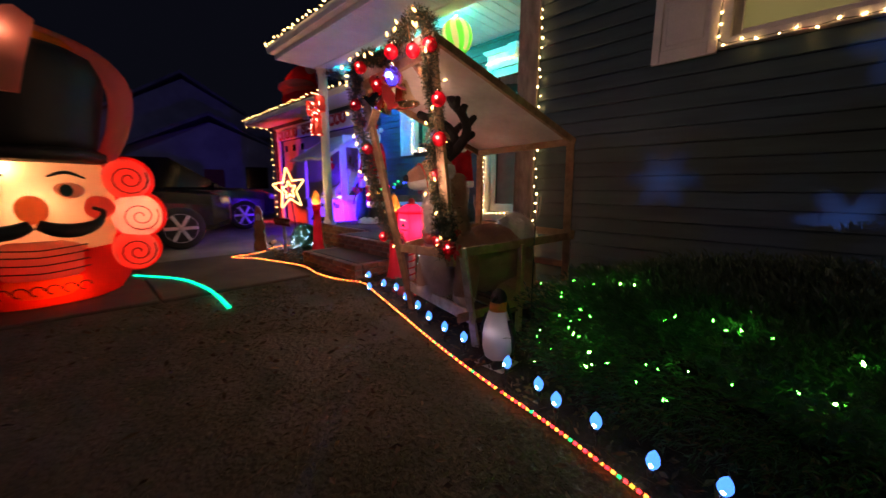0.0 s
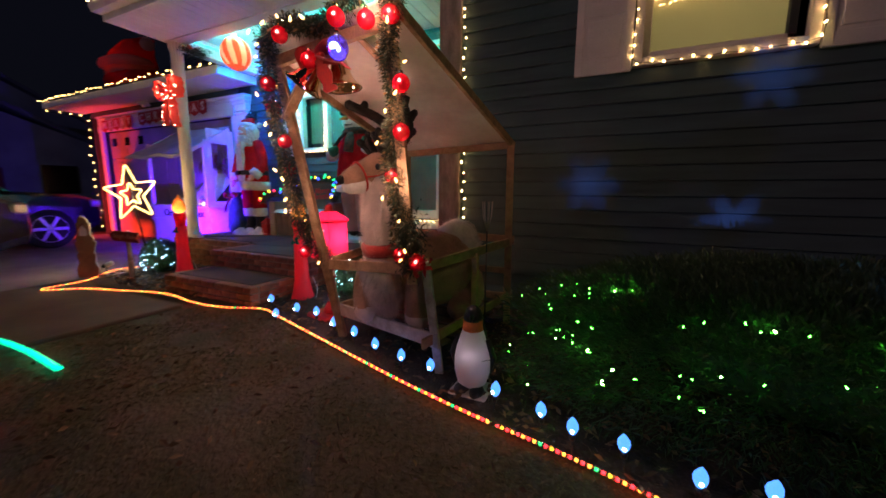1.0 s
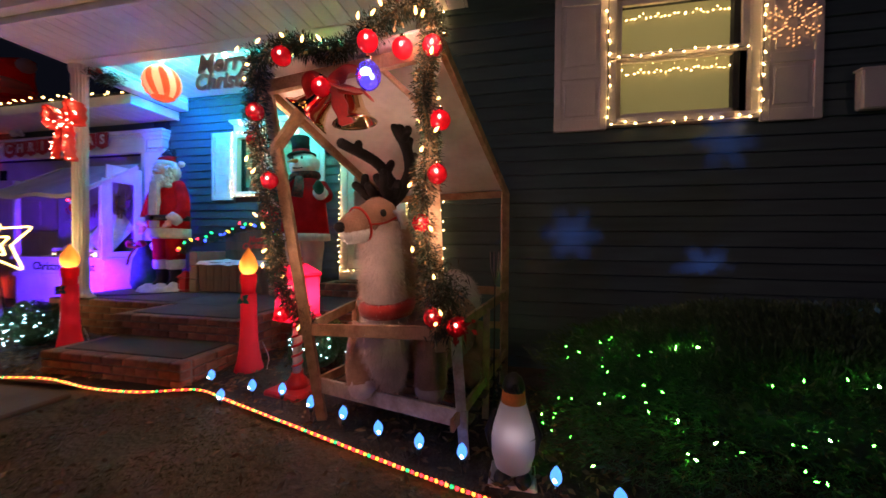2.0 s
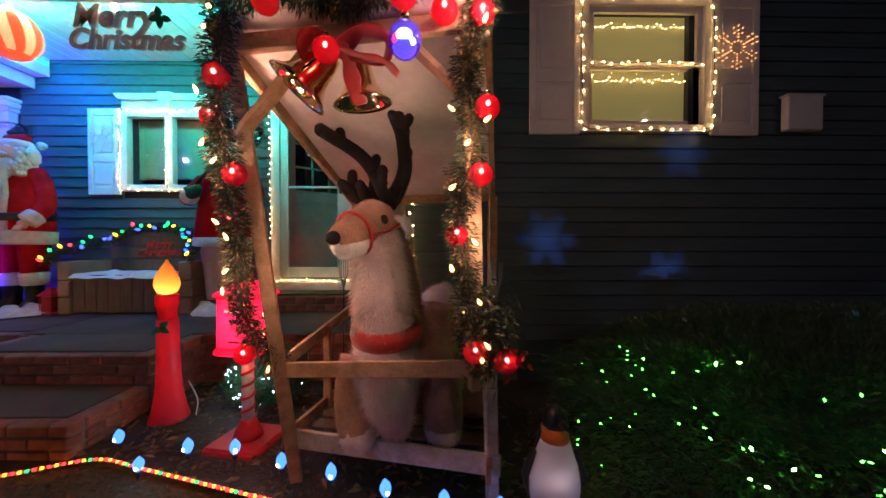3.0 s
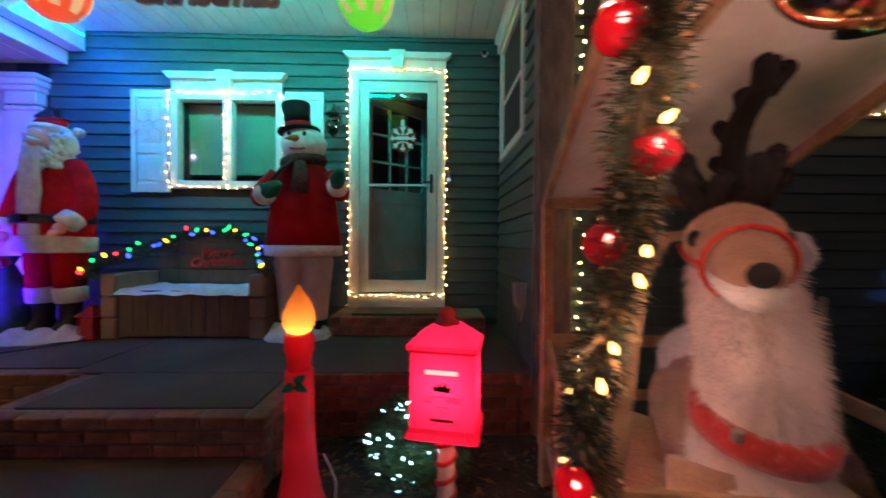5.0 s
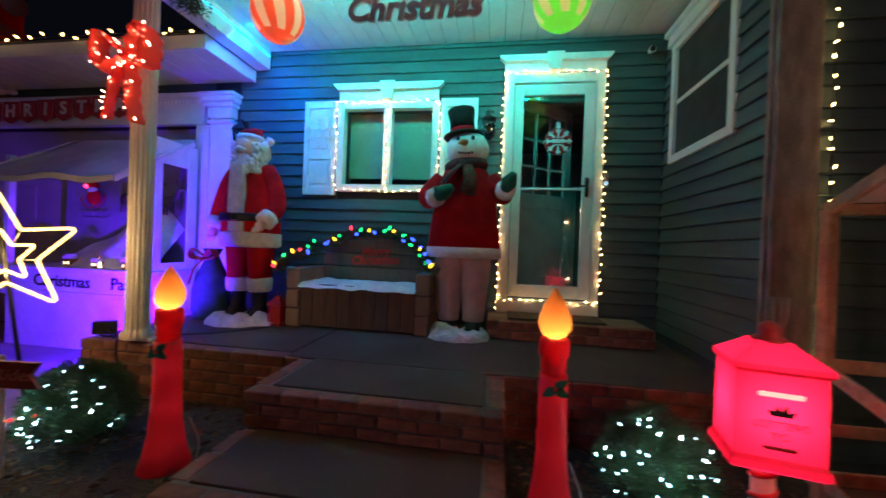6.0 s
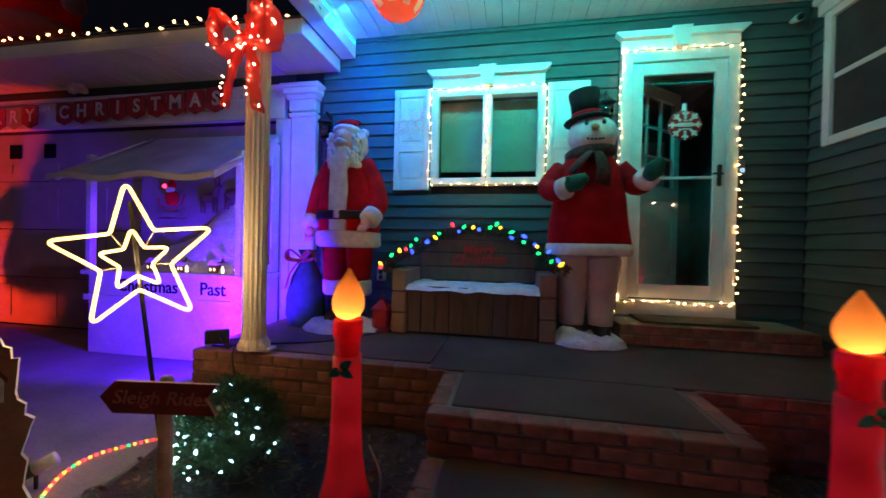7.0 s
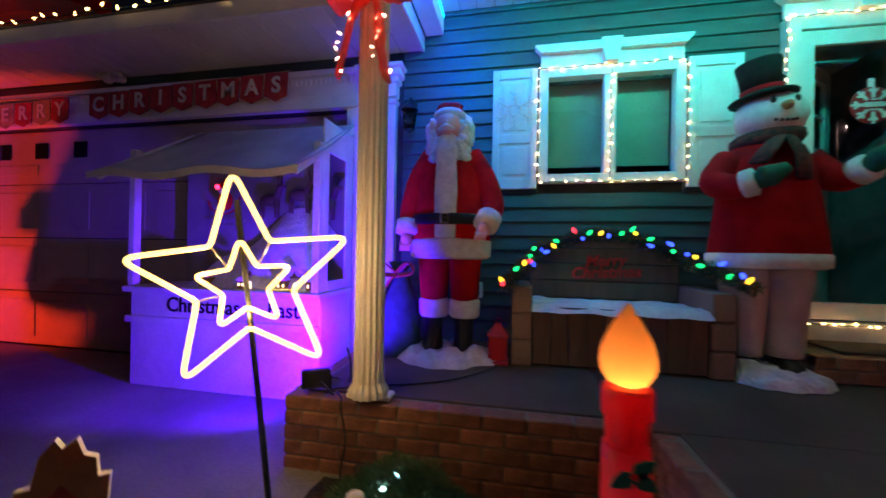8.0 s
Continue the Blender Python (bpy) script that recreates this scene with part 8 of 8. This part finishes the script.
def suv(x, y, label):
    """A parked dark utility vehicle, nose towards +y, its right side on x."""
    c = holder("parked_car", (x - 0.93, y - 2.3, 0.012), label, "car", "parked cars")
    sec = [(-4.6, 0.45, 0.95, 0.72), (-4.55, 0.35, 1.05, 0.85), (-3.9, 0.3, 1.1, 0.92), (-1.2, 0.3, 1.08, 0.93), (-0.35, 0.32, 1.02, 0.9), (-0.05, 0.4, 0.92, 0.8), (0.0, 0.5, 0.8, 0.72)]
    vs, k = [], 8
    for dy, z0, z1, w in sec:
        vs += [(x - 0.93 + a * w, y + dy, z) for a, z in ((-1, z0 + 0.1), (-0.95, z0), (0.95, z0), (1, z0 + 0.1), (1, z1 - 0.25), (0.96, z1 - 0.06), (0.85, z1), (-0.85, z1))]
        vs[-1] = (x - 0.93 - 0.85 * w, y + dy, z1)
    fs = [(i * k + j, i * k + (j + 1) % k, (i + 1) * k + (j + 1) % k, (i + 1) * k + j) for i in range(len(sec) - 1) for j in range(k)] + [tuple(range(k)), tuple(range(len(vs) - 1, len(vs) - k - 1, -1))]
    part("body", MB(M["car_paint"]).add(vs, fs), c)
    cab2 = [(-4.5, 0.78, 1.0), (-4.35, 0.66, 1.72), (-2.3, 0.66, 1.76), (-1.2, 0.8, 1.05)]
    vs = [(x - 0.93 + s * w, y + dy, z) for dy, w, z in cab2 for s in (-1, 1)]
    cb = MB(M["car_glass"], M["car_paint"])
    cb.add(vs, [(0, 2, 4, 6), (7, 5, 3, 1), (4, 5, 7, 6), (0, 1, 3, 2)], 0)
    cb.add(vs, [(2, 3, 5, 4)], 1)
    part("cabin", cb, c)
    for dy in (-0.86, -3.6):
        for s in (0, 1):
            wx = x - (0.1 if s else 1.76)
            wm = Matrix.Translation((wx, y + dy, 0.38)) @ Matrix.Rotation(radians(90), 4, "Y")
            ty = part("wheel", MB(M["rubber"]).lathe([(0.25, -0.11), (0.35, -0.11), (0.372, -0.08), (0.372, 0.08), (0.35, 0.11), (0.25, 0.11)], 28, 0, wm), c)
            rim = MB(M["alloy"])
            for kx in range(6):
                rim.box((-0.028, 0.05, -0.008), (0.028, 0.25, 0.014), 0, 0.006, wm @ Matrix.Translation((0, 0, 0.105 if s else -0.105)) @ Matrix.Rotation(math.tau * kx / 6, 4, "Z"))
            rim.tube([wm @ Vector((0.25 * math.cos(t), 0.25 * math.sin(t), 0.1 if s else -0.1)) for t in [math.tau * j / 24 for j in range(24)]], 0.012, 6, closed=True)
            rim.lathe([(0.06, 0.09 if s else -0.12), (0.05, 0.12 if s else -0.09)], 12, 0, wm)
            part("rim", rim, ty, "alloy spokes")
    for s in (0.05, 1.5):
        part("headlight", MB(M["brass_glass"], M["alloy"]).box((x - s - 0.28, y - 0.2, 0.78), (x - s - 0.03, y - 0.03, 0.93), 1, 0.03), c, "clear headlight")
    part("mirror", MB(M["car_paint"]).box((x - 0.02, y - 1.55, 1.05), (x + 0.14, y - 1.43, 1.2), 0, 0.03), c)


suv(-7.55, 2.1, "dark sport utility car parked on the driveway")
suv(-10.15, 3.9, "black car parked before the garage, blue light on its side")


def far_house(x, y, w, d, h, peak, turn, label):
    m = Matrix.Translation((x, y, 0)) @ Matrix.Rotation(radians(turn), 4, "Z")
    f = holder("far_house", (x, y, 0), label, "house", "houses across the street")
    part("wall", MB(M["house_far"]).prism([(-w / 2, -0.1), (w / 2, -0.1), (w / 2, h), (0, peak - 0.3), (-w / 2, h)], d, 0, m), f)
    r = MB(M["roof_far"])
    for s in (-1, 1):
        q = [m @ Vector(p) for p in ((s * (w / 2 + 0.5), -0.5, h - 0.35), (0, -0.5, peak), (0, d + 0.5, peak), (s * (w / 2 + 0.5), d + 0.5, h - 0.35))]
        r.add(q + [p + Vector((0, 0, 0.2)) for p in q], [(0, 1, 2, 3), (7, 6, 5, 4), (0, 4, 5, 1), (1, 5, 6, 2), (2, 6, 7, 3), (3, 7, 4, 0)])
    part("roof", r, f)
    for k in (-1, 1):
        part("window", MB(M["car_glass"]).box((k * w * 0.25 - 0.6, -0.06, 1.0), (k * w * 0.25 + 0.6, 0.0, 2.3), 0, 0.01, m), f)
    part("door", MB(M["sign_red"]).box((-0.5, -0.06, 0.0), (0.5, 0.0, 2.1), 0, 0.01, m), f)


far_house(-33.5, 6.5, 13, 9, 5.2, 9.2, 75, "dark neighbouring house with a gabled roof")
far_house(-25.0, 6.0, 9, 8, 3.0, 5.1, 75, "low dark neighbouring house with a gabled roof")
far_house(-52, 22, 12, 9, 3.2, 5.5, 60, "dark house far down the street")
light_string("far_lights", [(-38.6, 10.2, 2.5), (-37.4, 11.7, 2.4)], 0.25, [c9_mesh("far_lamp", 3)], "warm string of lights on a distant porch", rl, 0.05, r=0.01)
light_string("far_lights", [(-38.0, 11.2, 1.9), (-34.5, 11.4, 1.75)], 0.25, [c9_mesh("far_lamp", 3)], "warm string of lights on a distant fence", rl, 0.05, r=0.01)

# poles and heads added out of view to carry the fill lights
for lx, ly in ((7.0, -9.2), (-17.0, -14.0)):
    slp = holder("unseen_street_lamp", (lx, ly, 0.0), "grey street lamp added out of view for a fill light", "street lamp", "street lamps")
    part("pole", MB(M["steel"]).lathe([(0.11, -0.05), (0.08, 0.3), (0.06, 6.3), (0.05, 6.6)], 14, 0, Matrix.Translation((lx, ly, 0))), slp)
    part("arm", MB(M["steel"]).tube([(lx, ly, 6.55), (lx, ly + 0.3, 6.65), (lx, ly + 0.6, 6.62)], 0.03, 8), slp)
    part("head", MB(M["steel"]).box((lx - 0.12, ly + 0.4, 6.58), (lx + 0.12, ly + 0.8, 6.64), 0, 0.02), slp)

# snowflake projector on the lawn: a blue lamp behind a plate with cut-out flakes
pj_at = Vector((0.9, -1.7, 0.55))
pj = holder("projector_lamp", (pj_at.x, pj_at.y, 0.0), "small black snowflake projector on a stake in the lawn", "projector lamp")
pj_m = look(pj_at, (-0.2, 3.27, 1.3))
part("stake", MB(M["black"]).tube([(pj_at.x, pj_at.y, -0.02), (pj_at.x, pj_at.y, 0.5)], 0.01, 8), pj)
shell = MB(M["black"])
for a, b in (((-0.066, -0.046, -0.1), (-0.061, 0.046, 0.05)), ((0.061, -0.046, -0.1), (0.066, 0.046, 0.05)), ((-0.061, -0.046, -0.1), (0.061, -0.041, 0.05)), ((-0.061, 0.041, -0.1), (0.061, 0.046, 0.05)), ((-0.061, -0.041, 0.045), (0.061, 0.041, 0.05))):
    shell.box(a, b, 0, 0.001, pj_m)
part("housing", shell, pj)
plate = MB(M["black"])
for cx0, cx1, cy0, cy1, hx, hy in ((-0.061, 0.0, -0.041, 0.041, -0.0098, -0.0026), (0.0, 0.061, 0.002, 0.041, 0.0115, 0.012), (0.0, 0.061, -0.041, 0.002, 0.0094, -0.0079)):
    n = 48
    hole, rim = [], []
    for k in range(n):
        a = math.tau * k / n
        q = (0.0044, 0.0036, 0.0013, 0.0011, 0.0011, 0.0013, 0.0022, 0.0036)[k % 8]
        d = Vector((math.cos(a), math.sin(a)))
        hole.append(pj_m @ Vector((hx + q * d.x, hy + q * d.y, -0.1)))
        lim = min([(cx1 - hx) / d.x if d.x > 1e-6 else 9, (cx0 - hx) / d.x if d.x < -1e-6 else 9, (cy1 - hy) / d.y if d.y > 1e-6 else 9, (cy0 - hy) / d.y if d.y < -1e-6 else 9])
        rim.append(pj_m @ Vector((hx + lim * d.x, hy + lim * d.y, -0.1)))
    for corner in ((cx0, cy0), (cx1, cy0), (cx1, cy1), (cx0, cy1)):
        a = math.atan2(corner[1] - hy, corner[0] - hx) % math.tau
        rim[round(a / math.tau * n) % n] = pj_m @ Vector((corner[0], corner[1], -0.1))
    plate.add(hole + rim, [(k, k + n, (k + 1) % n + n, (k + 1) % n) for k in range(n)])
part("flake_plate", plate, pj, "black plate with snowflake cut-outs")
lamp("projector_light", "SPOT", pj_m, 650, (0.12, 0.25, 1.0), 0.0012, 0, 75, 0.1)

# ---- grass and litter ----
rgz = random.Random(31)
gr = MB(M["grass"], M["leaf_litter"])
gs_spots, ll = [], []
while len(gs_spots) < 26000:
    x, y = rgz.uniform(-4.15, 2.2), rgz.uniform(-0.9, 2.2)
    edge = np.interp(x, [-4.2, -3.4, -1.6, -0.2, 1.2, 2.2], [2.05, 2.2, 1.64, 1.3, 0.92, 0.8])
    if y < edge and rgz.random() < 0.35 + 0.65 * max(0, y) / 2 and noise.noise(Vector((x * 1.6, y * 1.6, 5))) > -0.35:
        gs_spots.append((Vector((x, y, -0.012 + 0.02 * noise.noise(Vector((x, y, 0)) * 0.9))), (rgz.uniform(-1.3, 1.3), rgz.uniform(-1.3, 1.3), rgz.uniform(0.15, 0.8))))
gr.blades(gs_spots, 0.045, 0.005, 0, rgz, 0.35)
tagged(thing("lawn_grass", gr, "short dormant lawn grass", "grass"), kind="stuff")
for _ in range(700):
    x, y = rgz.uniform(-4.1, 2.0), rgz.uniform(-0.6, 2.0)
    if y < np.interp(x, [-4.2, -3.4, -1.6, -0.2, 1.2, 2.2], [2.05, 2.2, 1.64, 1.3, 0.92, 0.8]):
        ll.append((Vector((x, y, 0.015)), (rgz.uniform(-1, 1), rgz.uniform(-1, 1), rgz.uniform(0.0, 0.4))))
lt2 = MB(M["leaf_litter"])
for _ in range(3600):
    x = rgz.uniform(-6.4, 2.2)
    lo = np.interp(x, [-6.4, -5.4, -3.4, -1.6, -0.2, 1.2, 2.2], [2.2, 2.05, 2.2, 1.64, 1.3, 0.92, 0.9])
    y = rgz.uniform(lo + 0.02, min(3.25, lo + 1.3))
    if -4.96 < x < -3.53 and y > 2.2:
        continue
    ll.append((Vector((x, y, 0.03 + 0.02 * rgz.random())), (rgz.uniform(-1, 1), rgz.uniform(-1, 1), rgz.uniform(-0.05, 0.35))))
lt2.blades(ll, 0.055, 0.022, 0, rgz, 0.1)
tagged(thing("leaf_litter", lt2, "dry leaves and mulch chips in the bed", "leaf litter"), kind="stuff")
